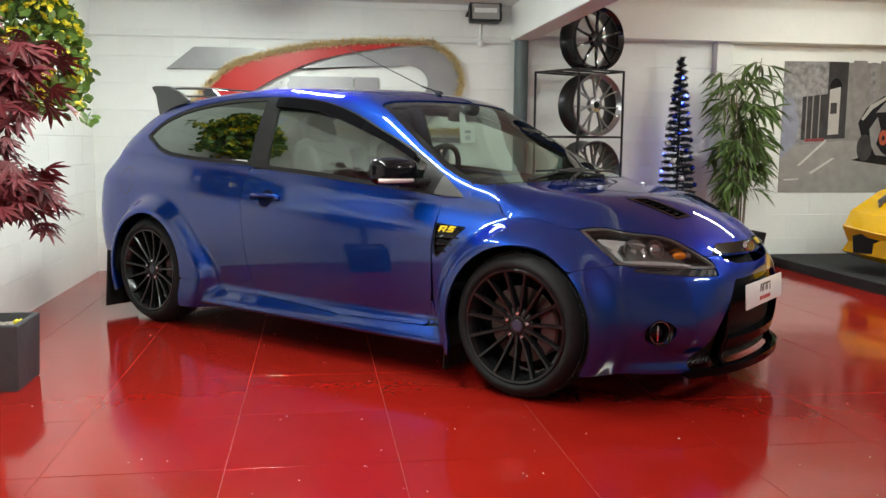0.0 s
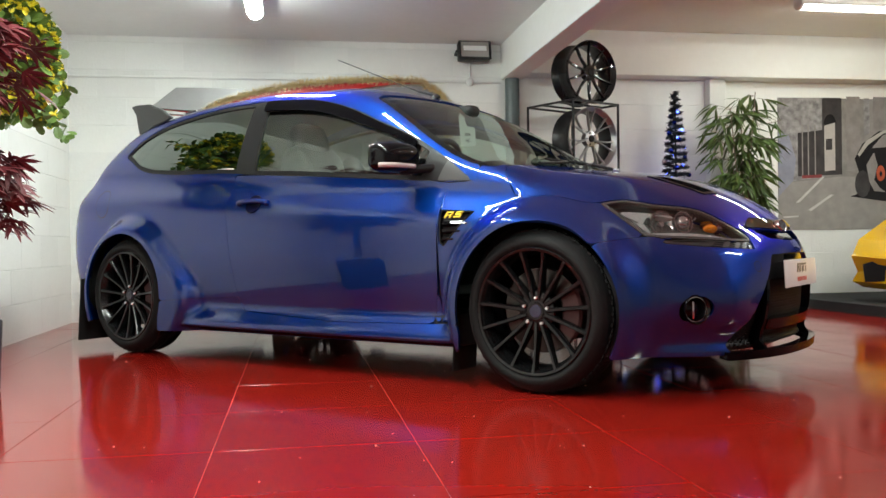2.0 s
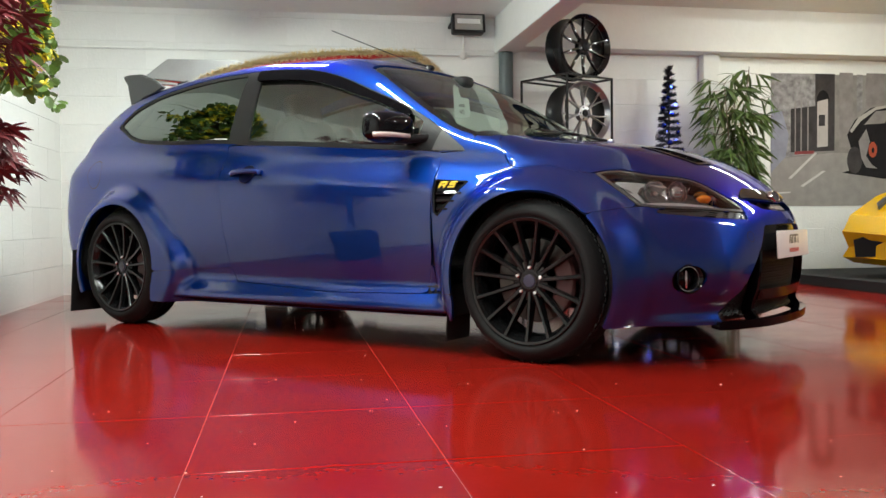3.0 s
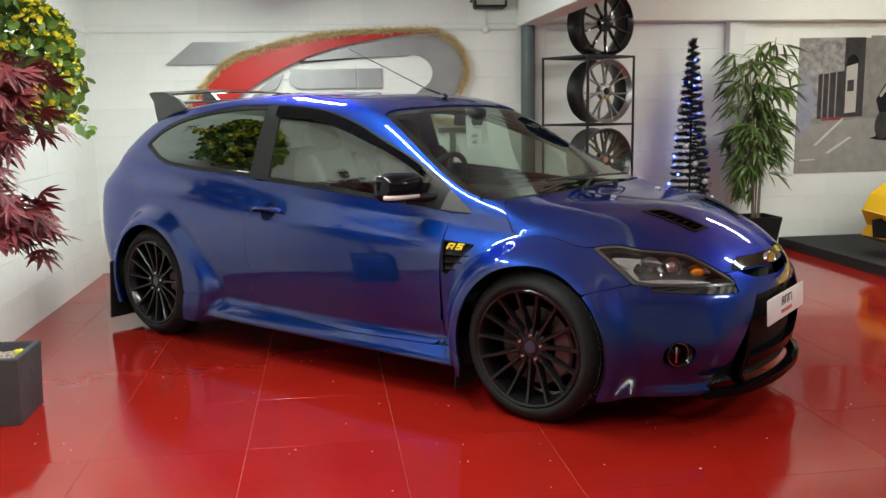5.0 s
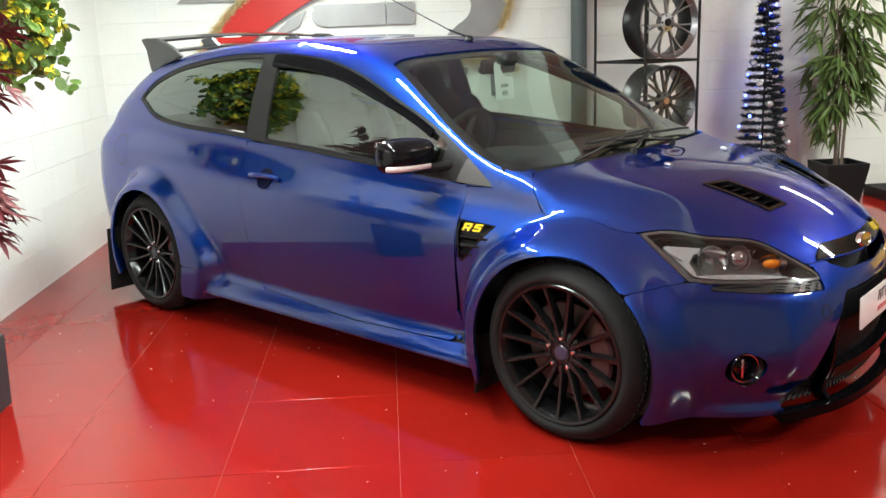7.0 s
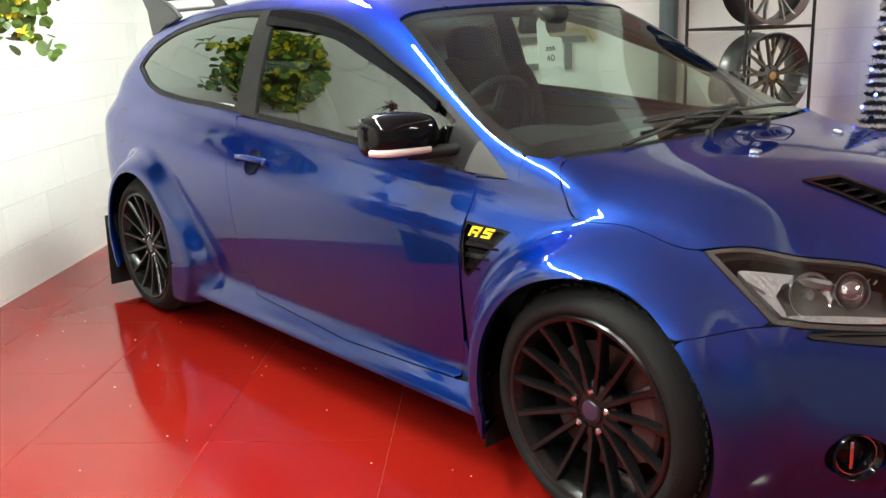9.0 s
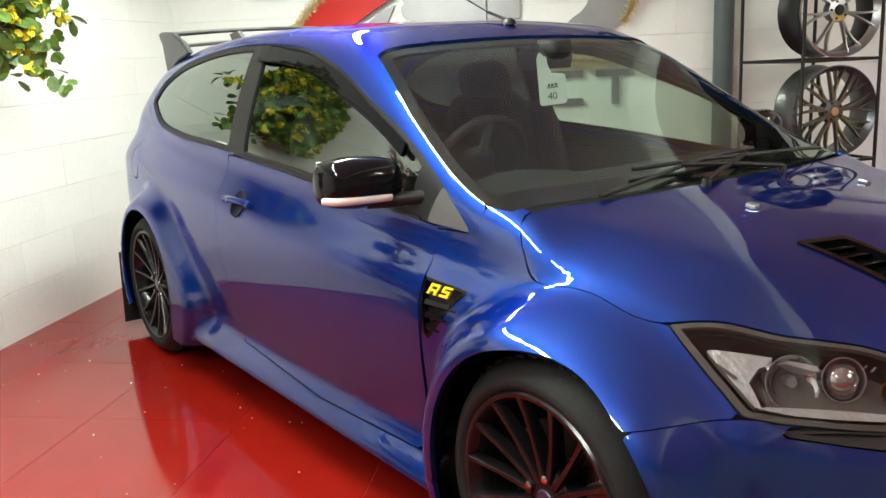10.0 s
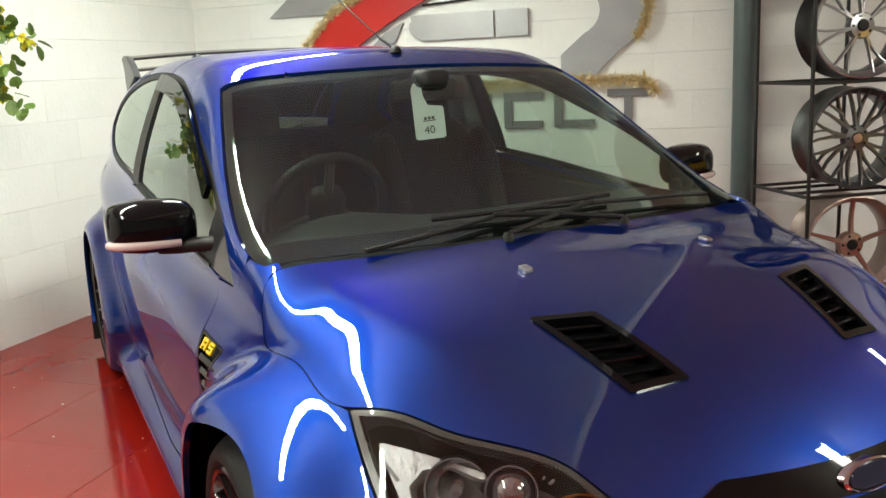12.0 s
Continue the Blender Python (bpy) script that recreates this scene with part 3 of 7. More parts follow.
def finish_panel(name, verts, norms, faces, flip):
    """The mesh of a panel, or of its mirror image."""
    if flip:
        verts, norms = verts * [1, -1, 1], norms * [1, -1, 1]
        faces = [f[::-1] for f in faces]
    me = bpy.data.meshes.new(name)
    me.from_pydata(verts.tolist(), [], faces)
    me.polygons.foreach_set("use_smooth", [True] * len(me.polygons))
    me.normals_split_custom_set_from_vertices(norms.tolist())
    return me


CAR = pose(0, 0, 0, 0, 0, -45.2)
car = thing("hatchback_car", CAR, "lowered metallic blue three-door hatchback on black alloy wheels", "car")


def skin(name, ray, span, du, dv, region, material, depth=0.0, rim=0.014, gap=0.0015, label="", sides=1, parent=None):
    """One panel, or a right and a left one."""
    out, memo = [], {}
    for s in range(sides):
        me = panel_mesh(name, ray, span, du, dv, region, depth, rim, gap, s == 1, memo, 0)
        out.append(link(name, me, material, parent or car, label))
    return out


def sd(f):
    """A region drawn in side view."""
    return lambda P: f(P[:, [0, 2]])


def td(f):
    """A region drawn from above, on the half-width."""
    return lambda P: f(np.stack([P[:, 0], np.abs(P[:, 1])], 1))


def nd(f):
    """A region drawn in front view, on the half-width."""
    return lambda P: f(np.stack([np.abs(P[:, 1]), P[:, 2]], 1))


def no(f):
    return lambda P: -f(P)


def under_curve(f):
    return lambda p: f(p[:, 0]) - p[:, 1]


def over_curve(f):
    return lambda p: p[:, 1] - f(p[:, 0])


def band(lo, hi, k=0):
    return lambda p: np.minimum(p[:, k] - lo, hi - p[:, k])


arch_f = sd(disc(AX + 0.016, WZ + 0.006, 0.351))
arch_r = sd(disc(-AX, WZ + 0.012, 0.340))
door = sd(poly([(-0.495, 0.964), (-0.503, 0.854), (-0.478, 0.56), (-0.44, 0.34), (-0.395, 0.268), (0.25, 0.240), (0.80, 0.252), (0.827, 0.42), (0.836, 0.668), (0.847, 0.862),
                (0.78, 0.872), (0.37, 0.905), (0.0, 0.937), (-0.357, 0.962)]))
skirt = sd(poly([(-1.0, 0.31), (-0.44, 0.338), (-0.395, 0.268), (0.25, 0.240), (0.80, 0.252), (1.0, 0.265), (1.0, 0.15), (-1.0, 0.145)]))
glass_top = spline([-1.56, -1.41, -1.25, -1.0, -0.75, -0.45, -0.2, 0.0, 0.212, 0.411, 0.617, 0.85, 0.97],
                   [1.11, 1.220, 1.283, 1.332, 1.358, 1.362, 1.349, 1.322, 1.262, 1.179, 1.091, 0.955, 0.866])
belt_line = spline([-1.6, -1.46, -1.38, -1.28, -1.1, -0.5, -0.36, 0.0, 0.37, 0.786, 0.97], [1.16, 1.105, 1.06, 1.03, 1.008, 0.976, 0.962, 0.937, 0.905, 0.871, 0.862])
aperture = sd(both(under_curve(glass_top), over_curve(belt_line), band(-1.53, 0.965)))
hood_half = spline([1.05, 1.093, 1.126, 1.155, 1.35, 1.50, 1.62, 1.72, 1.77, 1.85, 1.93, 2.0, 2.08],
                   [0.66, 0.684, 0.728, 0.740, 0.726, 0.712, 0.636, 0.572, 0.530, 0.464, 0.42, 0.37, 0.30])
cowl_x = lambda p: p[:, 0] + 0.16 * p[:, 1] ** 2 + 0.10 * p[:, 1] ** 4
hood = td(both(under_curve(hood_half), lambda p: cowl_x(p) - 1.205, lambda p: 2.052 - p[:, 0] - 0.5 * p[:, 1] ** 2))
screen_half = spline([0.2, 0.29, 0.54, 0.726, 0.903, 0.976, 1.057, 1.12, 1.16], [0.56, 0.586, 0.653, 0.695, 0.718, 0.717, 0.703, 0.668, 0.57])
screen = td(both(lambda p: p[:, 0] - 0.362 + 0.09 * p[:, 1] ** 2, lambda p: 1.172 - cowl_x(p), under_curve(screen_half)))
cowl = td(both(lambda p: cowl_x(p) - 1.172, lambda p: 1.205 - cowl_x(p), lambda p: 0.675 - p[:, 1]))
lamp = both(sd(poly([(1.49, 0.79), (1.522, 0.756), (1.604, 0.701), (1.68, 0.648), (1.722, 0.616), (1.775, 0.608), (1.90, 0.600), (2.06, 0.585), (2.08, 0.80)])), td(over_curve(hood_half)), nd(band(0.365, 0.9)))
joint_line = spline([1.4, 1.50, 1.62, 1.72, 1.80], [0.560, 0.572, 0.596, 0.612, 0.612])
above_joint = sd(both(over_curve(joint_line), band(0.5, 1.80)))
grille_up = nd(poly([(0.0, 0.735), (0.22, 0.725), (0.325, 0.690), (0.29, 0.625), (0.22, 0.600), (0.0, 0.592), (-0.3, 0.59), (-0.3, 0.735)]))
grille_low = nd(poly([(-0.2, 0.545), (0.27, 0.535), (0.345, 0.435), (0.53, 0.188), (0.50, 0.150), (-0.2, 0.150)]))
is_nose = lambda P: P[:, 0] - 1.7
grille_low, grille_up = both(grille_low, is_nose), both(grille_up, is_nose)
fog_hole = both(nd(disc(0.650, 0.338, 0.050, 0.78)), is_nose)
duct = both(sd(poly([(1.765, 0.605), (1.90, 0.597), (2.05, 0.582), (2.05, 0.558), (1.92, 0.571), (1.79, 0.586)])), nd(band(0.37, 0.72)))


# ---- body panels ----
above_floor = lambda P: P[:, 2] - 0.157
# shell: roof, pillars, rear quarters
shell_side = both(no(door), no(aperture), no(screen), no(arch_r), no(skirt), lambda P: P[:, 2] - 0.17,
                  no(both(sd(lambda p: p[:, 0] - np.where(p[:, 1] > 0.862, 0.995, 0.835 + 0.01 * p[:, 1])), no(screen))), lambda P: P[:, 0] + 1.88)
quarter = lambda P: np.abs(P[:, 1]) - 0.40
roof_cut = both(lambda P: 0.40 - np.abs(P[:, 1]), lambda P: P[:, 0] + 1.52)
skin("body_side", slant_ray, (-1.92, 1.02, 18, 126), 0.02, 1.2, both(shell_side, quarter), M["paint"], gap=0.0, sides=2)
skin("roof", top_ray, (-1.54, 0.40, -0.42, 0.42), 0.03, 0.03, both(no(screen), roof_cut), M["paint"], gap=0.0)
skin("door", side_ray, (-0.54, 0.9, 0.22, 0.99), 0.02, 0.011, door, M["paint"], gap=0.0015, sides=2)
fender = both(no(hood), no(lamp), no(arch_f), no(screen), no(cowl), lambda P: P[:, 2] - 0.262, sd(lambda p: p[:, 0] - np.where(p[:, 1] > 0.862, 0.995, 0.835 + 0.01 * p[:, 1])),
              any_of(above_joint, lambda P: 1.32 - P[:, 0]), lambda P: 1.82 - P[:, 0])
fender_vent = sd(poly([(0.848, 0.742), (1.012, 0.732), (0.868, 0.585), (0.850, 0.60)]))
skin("front_wing", slant_ray, (0.80, 1.84, 40, 124), 0.016, 0.9, both(fender, no(fender_vent)), M["paint"], gap=0.001, sides=2)
skin("side_skirt", side_ray, (-1.02, 1.02, 0.13, 0.36), 0.02, 0.012, both(skirt, no(arch_f), no(arch_r)), M["paint"], sides=2)


def vent_hole(p):
    """A slanted four-sided opening in the bonnet."""
    return poly([(1.597, 0.352), (1.632, 0.240), (1.828, 0.196), (1.812, 0.298)])(p)


skin("bonnet", top_ray, (0.98, 2.10, -0.75, 0.75), 0.02, 0.02, both(hood, no(td(vent_hole))), M["paint"], gap=0.001)
bump_region = both(above_floor, no(hood), no(lamp), no(grille_low), no(grille_up), no(fog_hole), no(arch_f), no(duct), lambda P: P[:, 0] - 1.40,
                   no(both(above_joint, lambda P: 1.80 - P[:, 0])))
skin("front_bumper", nose_ray, (-78, 78, 0.14, 0.76), 1.0, 0.014, bump_region, M["paint"], gap=0.001)
skin("tailgate", tail_ray, (-70, 70, 0.60, 1.36), 1.6, 0.02, both(lambda P: -1.88 - P[:, 0], no(nd(poly([(-0.6, 1.0), (0.52, 1.0), (0.45, 1.30), (-0.6, 1.30)])))), M["paint"], gap=0.0)
skin("tailgate_top", top_ray, (-1.92, -1.50, -0.42, 0.42), 0.03, 0.03, both(lambda P: P[:, 0] + 1.885, lambda P: -1.52 - P[:, 0], lambda P: 0.41 - np.abs(P[:, 1])), M["paint"], gap=0.0)
skin("rear_bumper", tail_ray, (-72, 72, 0.17, 0.61), 1.6, 0.02, both(lambda P: -1.60 - P[:, 0], no(arch_r), lambda P: 0.605 - P[:, 2], lambda P: -1.88 - P[:, 0]), M["paint"], gap=0.0)

# glass
skin("windscreen", top_ray, (0.20, 1.22, -0.75, 0.75), 0.03, 0.03, screen, M["screen"], depth=0.006, rim=0.0, gap=0.002, label="clear laminated windscreen")
frit_in = td(both(lambda p: p[:, 0] - 0.405 + 0.09 * p[:, 1] ** 2, lambda p: 1.082 - cowl_x(p), lambda p: screen_half(p[:, 0]) - 0.035 - p[:, 1]))
skin("screen_border", top_ray, (0.20, 1.22, -0.75, 0.75), 0.02, 0.02, both(screen, no(frit_in)), M["frit"], depth=0.009, rim=0.0, gap=0.0, label="black printed windscreen border")
skin("scuttle", top_ray, (0.95, 1.24, -0.70, 0.70), 0.015, 0.02, cowl, M["black_plastic"], depth=0.016, gap=0.0)
pillar_b = sd(poly([(-0.500, 0.95), (-0.482, 1.40), (-0.372, 1.40), (-0.350, 0.94)]))
mirror_tri = sd(poly([(0.888, 1.10), (0.779, 0.861), (0.772, 0.84), (1.02, 0.84), (1.0, 0.88)]))
front_frame = sd(poly([(0.75, 1.12), (0.70, 0.84), (0.78, 0.84), (0.895, 1.12)]))
inner = lambda P: aperture(P) - 0.022
skin("quarter_window", slant_ray, (-1.56, -0.46, 24, 78), 0.025, 1.2, both(inner, lambda P: -P[:, 0] - 0.47, no(pillar_b)), M["tint"], depth=0.008, rim=0.0, gap=0.0, sides=2, label="dark tinted quarter window")
skin("door_window", slant_ray, (-0.42, 0.86, 24, 84), 0.02, 1.0, both(inner, lambda P: P[:, 0] + 0.40, no(pillar_b), no(mirror_tri), no(front_frame)), M["side_glass"], depth=0.010, rim=0.0, gap=0.0, sides=2, label="clear door window")
skin("window_seal", slant_ray, (-1.56, 0.96, 22, 86), 0.012, 0.7, any_of(both(aperture, no(inner)), both(aperture, any_of(front_frame, sd(poly([(0.875, 1.12), (0.768, 0.84), (0.79, 0.84), (0.903, 1.12)]))))), M["black_plastic"], depth=0.003, rim=0.01, gap=0.0, sides=2)
skin("pillar_trim", slant_ray, (-0.52, -0.33, 24, 80), 0.012, 0.8, both(aperture, pillar_b), M["trim_grey"], depth=0.002, rim=0.012, gap=0.001, sides=2, label="satin dark grey pillar trim")
skin("mirror_triangle", slant_ray, (0.74, 1.02, 40, 88), 0.01, 0.6, both(aperture, mirror_tri, lambda P: mirror_tri(P) - 0.006), M["corner_grey"], depth=0.001, rim=0.012, gap=0.002, sides=2, label="matt grey corner trim")
skin("waist_strip", slant_ray, (-0.42, 0.80, 66, 86), 0.02, 0.25, both(sd(lambda p: np.minimum(p[:, 1] - belt_line(p[:, 0]) - 0.001, belt_line(p[:, 0]) + 0.010 - p[:, 1])), lambda P: P[:, 0] + 0.39, lambda P: 0.77 - P[:, 0]), M["black_plastic"], depth=-0.002, rim=0.006, gap=0.0, sides=2, label="black rubber waist strip")
visor = sd(both(lambda p: glass_top(p[:, 0]) - p[:, 1] - 0.004, lambda p: p[:, 1] - glass_top(p[:, 0]) + 0.058 - 0.018 * step(0.2, 0.5, p[:, 0]), band(-0.385, 0.66)))
skin("wind_deflector", slant_ray, (-0.42, 0.76, 24, 84), 0.015, 0.6, visor, M["smoke"], depth=-0.016, rim=0.014, gap=0.0, sides=2, label="smoked acrylic wind deflector")
rear_glass = nd(poly([(-0.6, 1.0), (0.52, 1.0), (0.45, 1.30), (-0.6, 1.30)]))
skin("rear_window", tail_ray, (-60, 60, 0.98, 1.32), 2.0, 0.03, both(lambda P: -1.40 - P[:, 0], rear_glass), M["tint"], depth=0.006, rim=0.0, gap=0.0, label="dark tinted rear window")
# inner black lining below the panels, so that shut lines and openings read dark
hole_free = both(no(screen), no(aperture), no(both(rear_glass, lambda P: -1.5 - P[:, 0])))
skin("inner_shell", slant_ray, (-1.9, 1.80, 0, 116), 0.03, 1.8, both(hole_free, no(arch_f), no(arch_r), no(lamp), lambda P: P[:, 2] - 0.22, no(td(vent_hole)), no(cowl)), M["under"], depth=0.04, rim=0.0, gap=0.015, sides=2)
skin("nose_lining", nose_ray, (-60, 60, 0.16, 0.72), 2.0, 0.03, both(no(lamp), lambda P: P[:, 0] - 1.6, lambda P: 0.60 - P[:, 2]), M["under"], depth=0.085, rim=0.0, gap=0.0)


# ---- wheels ----
def road_wheel(x, side, steer=0.0):
    """A 15-spoke black wheel, its face towards -y."""
    bm = bmesh.new()
    lathe(bm, [(0.236, 0.195), (0.240, 0.19), (0.228, 0.17), (0.215, 0.10), (0.222, 0.03), (0.234, 0.012), (0.240, 0.0), (0.250, -0.003), (0.2555, 0.002), (0.2555, 0.012), (0.245, 0.02), (0.242, 0.18)], 64)
    rim = link("wheel", mesh_of(bm, "wheel", 35), M["alloy_black"], car, "gloss black fifteen-spoke alloy wheel")
    rim.matrix_basis = pose(x, -0.872 if side < 0 else 0.872, WZ, 0, 0, (0 if side < 0 else 180) + steer)
    bm = bmesh.new()
    lathe(bm, [(0.250, 0.016), (0.258, 0.000), (0.272, -0.008), (0.286, -0.003), (0.300, 0.010), (0.311, 0.026), (0.318, 0.042), (0.3235, 0.060), (0.3235, 0.0645), (0.317, 0.066), (0.317, 0.073), (0.3235, 0.075), (0.3235, 0.100), (0.317, 0.102), (0.317, 0.110), (0.3235, 0.112), (0.3235, 0.135), (0.317, 0.137), (0.317, 0.144), (0.3235, 0.146), (0.3235, 0.175), (0.318, 0.2), (0.30, 0.215), (0.262, 0.21), (0.245, 0.19)], 72)
    part("tyre", bm, M["rubber"], rim, "low-profile black tyre", 50)
    bm = bmesh.new()
    for k in range(96):
        rot = Matrix.Rotation(2 * math.pi * k / 96, 4, "Y")
        box(bm, 0.316, 0.3250, 0.044 + 0.006 * (k % 2), 0.062, -0.0075, 0.0065, m=rot)
        box(bm, 0.3225, 0.3250, 0.077, 0.099, -0.0070, 0.0070, m=rot)
        box(bm, 0.3225, 0.3250, 0.114, 0.134, -0.0070, 0.0070, m=rot)
        box(bm, 0.3225, 0.3250, 0.148, 0.178, -0.0065, 0.0075, m=rot)
    tagged(part("tread", bm, M["rubber"], rim, "tread blocks"), kind="stuff")
    # one spoke mesh, shared
    bm = bmesh.new()
    rows = [(0.045, 0.030, 0.0105, 0.045), (0.085, 0.028, 0.010, 0.042), (0.14, 0.022, 0.009, 0.036), (0.20, 0.012, 0.009, 0.028), (0.240, 0.002, 0.012, 0.022)]
    rings = []
    for r, y, w, d in rows:
        rings.append([bm.verts.new(v) for v in ((-w * 0.55, y, r), (w * 0.55, y, r), (w, y + 0.008, r), (w * 0.9, y + d, r), (-w * 0.9, y + d, r), (-w, y + 0.008, r))])
    for a, b in zip(rings, rings[1:]):
        for k in range(6):
            bm.faces.new((a[k], a[(k + 1) % 6], b[(k + 1) % 6], b[k]))
    bmesh.ops.recalc_face_normals(bm, faces=bm.faces)
    sm = mesh_of(bm, "spoke", 40)
    for k in range(15):
        link("spoke", sm, M["alloy_black"], rim).matrix_basis = Matrix.Rotation(2 * math.pi * (k + 0.5) / 15, 4, "Y")
    bm = bmesh.new()
    lathe(bm, [(0.0, 0.030), (0.034, 0.030), (0.036, 0.034), (0.062, 0.036), (0.078, 0.040), (0.084, 0.055), (0.084, 0.09), (0.0, 0.09)], 40)
    part("hub", bm, M["alloy_black"], rim, smooth=35)
    bm = bmesh.new()
    lathe(bm, [(0.0, 0.0265), (0.024, 0.027), (0.028, 0.031)], 32)
    part("centre_cap", bm, mat_cap, rim, "dark blue centre cap with a chrome ring")
    bm = bmesh.new()
    lathe(bm, [(0.0, -0.014), (0.006, -0.014), (0.0095, -0.010), (0.0105, 0.0), (0.0105, 0.02)], 6)
    nm = mesh_of(bm, "wheel_nut", 30)
    for k in range(5):
        a = 2 * math.pi * (k + 0.2) / 5
        link("wheel_nut", nm, M["chrome"], rim).matrix_basis = pose(0.054 * math.cos(a), 0.036, 0.054 * math.sin(a))
    bm = bmesh.new()
    lathe(bm, [(0.09, 0.085), (0.168, 0.085), (0.170, 0.089), (0.170, 0.107), (0.168, 0.111), (0.09, 0.111)], 48, closed=True)
    part("brake_disc", bm, M["steel"], rim, "worn steel brake disc")
    bm = bmesh.new()
    ring = []
    for k in range(15):
        a = radians(-36 + k * 5)
        r0, r1 = (0.112, 0.180) if k in (0, 14) else (0.105, 0.188)
        c, sn = math.cos(a), math.sin(a)
        ring.append([bm.verts.new((r * c, y, r * sn)) for r, y in ((r0, 0.062), (r0 + 0.008, 0.054), (r1 - 0.01, 0.054), (r1, 0.064), (r1, 0.125), (r0, 0.125))])
    for p, q in zip(ring, ring[1:]):
        for k in range(6):
            bm.faces.new((p[k], p[(k + 1) % 6], q[(k + 1) % 6], q[k]))
    bm.faces.new(ring[0][::-1])
    bm.faces.new(ring[-1])
    bmesh.ops.recalc_face_normals(bm, faces=bm.faces)
    part("caliper", bm, M["caliper"], rim, "dull red brake caliper")
    return rim


mat_cap = mat("blue_badge", (0.02, 0.022, 0.05), 0.25, coat=0.6)
for wx in (AX, -AX):
    for ws in (-1, 1):
        road_wheel(wx, ws)
# arch liners
for cx in (AX, -AX):
    for s in (-1, 1):
        bm = bmesh.new()
        ring = []
        for k in range(25):
            a = math.pi * (k / 24 * 1.2 - 0.1)
            ring.append([bm.verts.new((cx + 0.358 * math.cos(a), s * y, WZ + 0.01 + 0.358 * math.sin(a))) for y in (0.765, 0.55)])
        for a, b in zip(ring, ring[1:]):
            bm.faces.new((a[0], a[1], b[1], b[0]))
        c = bm.verts.new((cx, s * 0.56, WZ))
        for a, b in zip(ring, ring[1:]):
            bm.faces.new((a[1], b[1], c))
        part("arch_liner", bm, M["under"], car)
bm = bmesh.new()
box(bm, -0.93, 0.93, -0.80, 0.80, 0.155, 0.30, 0.02)
box(bm, -2.1, -1.70, -0.66, 0.66, 0.20, 0.34, 0.02)
box(bm, 1.68, 1.95, -0.52, 0.52, 0.152, 0.3, 0.02)
box(bm, 1.62, 1.74, -0.60, 0.60, 0.165, 0.3, 0.02)
box(bm, -1.75, 1.75, -0.54, 0.54, 0.19, 0.34, 0.02)
part("underbody", bm, M["under"], car)


# ---- lamps, grilles and trim of the car ----
def lattice(pitch, bar, k=1.0):
    """A diamond mesh, on any two coordinates."""
    def f(p):
        a = (p[:, 0] + k * p[:, 1]) / pitch
        b = (p[:, 0] - k * p[:, 1]) / pitch
        d = np.minimum(np.abs(a - np.round(a)), np.abs(b - np.round(b))) * pitch
        return bar - d
    return f


def surf(x, z):
    """A point of the right-hand skin and its outward normal."""
    p = cast(*side_ray(np.array([[x, z]])))
    return Vector(p[0]), Vector(gradient(p)[0])


def nose_at(y, z):
    """The skin straight ahead of (y, z)."""
    o = np.array([[1.0, y, z]])
    p = cast(o, np.array([[1.0, 0.0, 0.0]]), 1.5)
    return Vector(p[0]), Vector(gradient(p)[0])


def deck_at(x, y):
    p = cast(*top_ray(np.array([[x, y]])))
    return Vector(p[0]), Vector(gradient(p)[0])


def seat_on(p, n, lift=0.0, along=(1, 0, 0)):
    """A frame at p with its z along n and its x close to along."""
    z = Vector(n).normalized()
    x = Vector(along)
    x = (x - z * x.dot(z)).normalized()
    y = z.cross(x)
    m = Matrix((x, y, z)).transposed().to_4x4()
    m.translation = Vector(p) + z * lift
    return m


def flip_side(m):
    """The same pose mirrored to the car's other side (for shapes that are their own mirror image)."""
    s = Matrix.Diagonal((1, -1, 1, 1))
    return s @ m @ s


LAMP_C = np.array([1.78, -0.57, 0.67])
LAMP_N = np.array([0.58, -0.48, 0.66]) / np.linalg.norm([0.58, -0.48, 0.66])
LAMP_U = np.array([0.62, 0.34, -0.30]) - LAMP_N * (np.array([0.62, 0.34, -0.30]) @ LAMP_N)
LAMP_U = LAMP_U / np.linalg.norm(LAMP_U)
LAMP_V = np.cross(LAMP_N, LAMP_U)


def lamp_ray(uv):
    """Parallel rays square to the headlight's lens: u forwards along it, v up."""
    o = LAMP_C - LAMP_N * 0.25 + uv[:, :1] * LAMP_U + uv[:, 1:] * LAMP_V
    return o, np.tile(LAMP_N, (len(uv), 1)), 0.6


def in_lamp(f):
    return lambda P: f(np.stack([(P - LAMP_C) @ LAMP_U, (P - LAMP_C) @ LAMP_V], 1))


lamp_edge = both(lamp, lambda P: 0.009 - lamp(P))
silver_zone = both(lamp, lambda P: lamp(P) - 0.008, in_lamp(poly([(-0.262, -0.028), (-0.20, -0.035), (-0.10, -0.004), (-0.010, 0.022), (0.0, 0.012), (-0.025, 0.006), (-0.06, 0.0), (-0.10, -0.03), (-0.104, -0.065), (-0.07, -0.094), (-0.06, -0.12), (-0.12, -0.13), (-0.20, -0.10)])))
sill_line = lambda p: p[:, 1] + 0.105 - 0.466 * (p[:, 0] + 0.06)
sill_zone = both(lamp, lambda P: lamp(P) - 0.006, in_lamp(lambda p: 0.012 - sill_line(p)), in_lamp(band(-0.08, 0.29)))
lamp_memo = {}
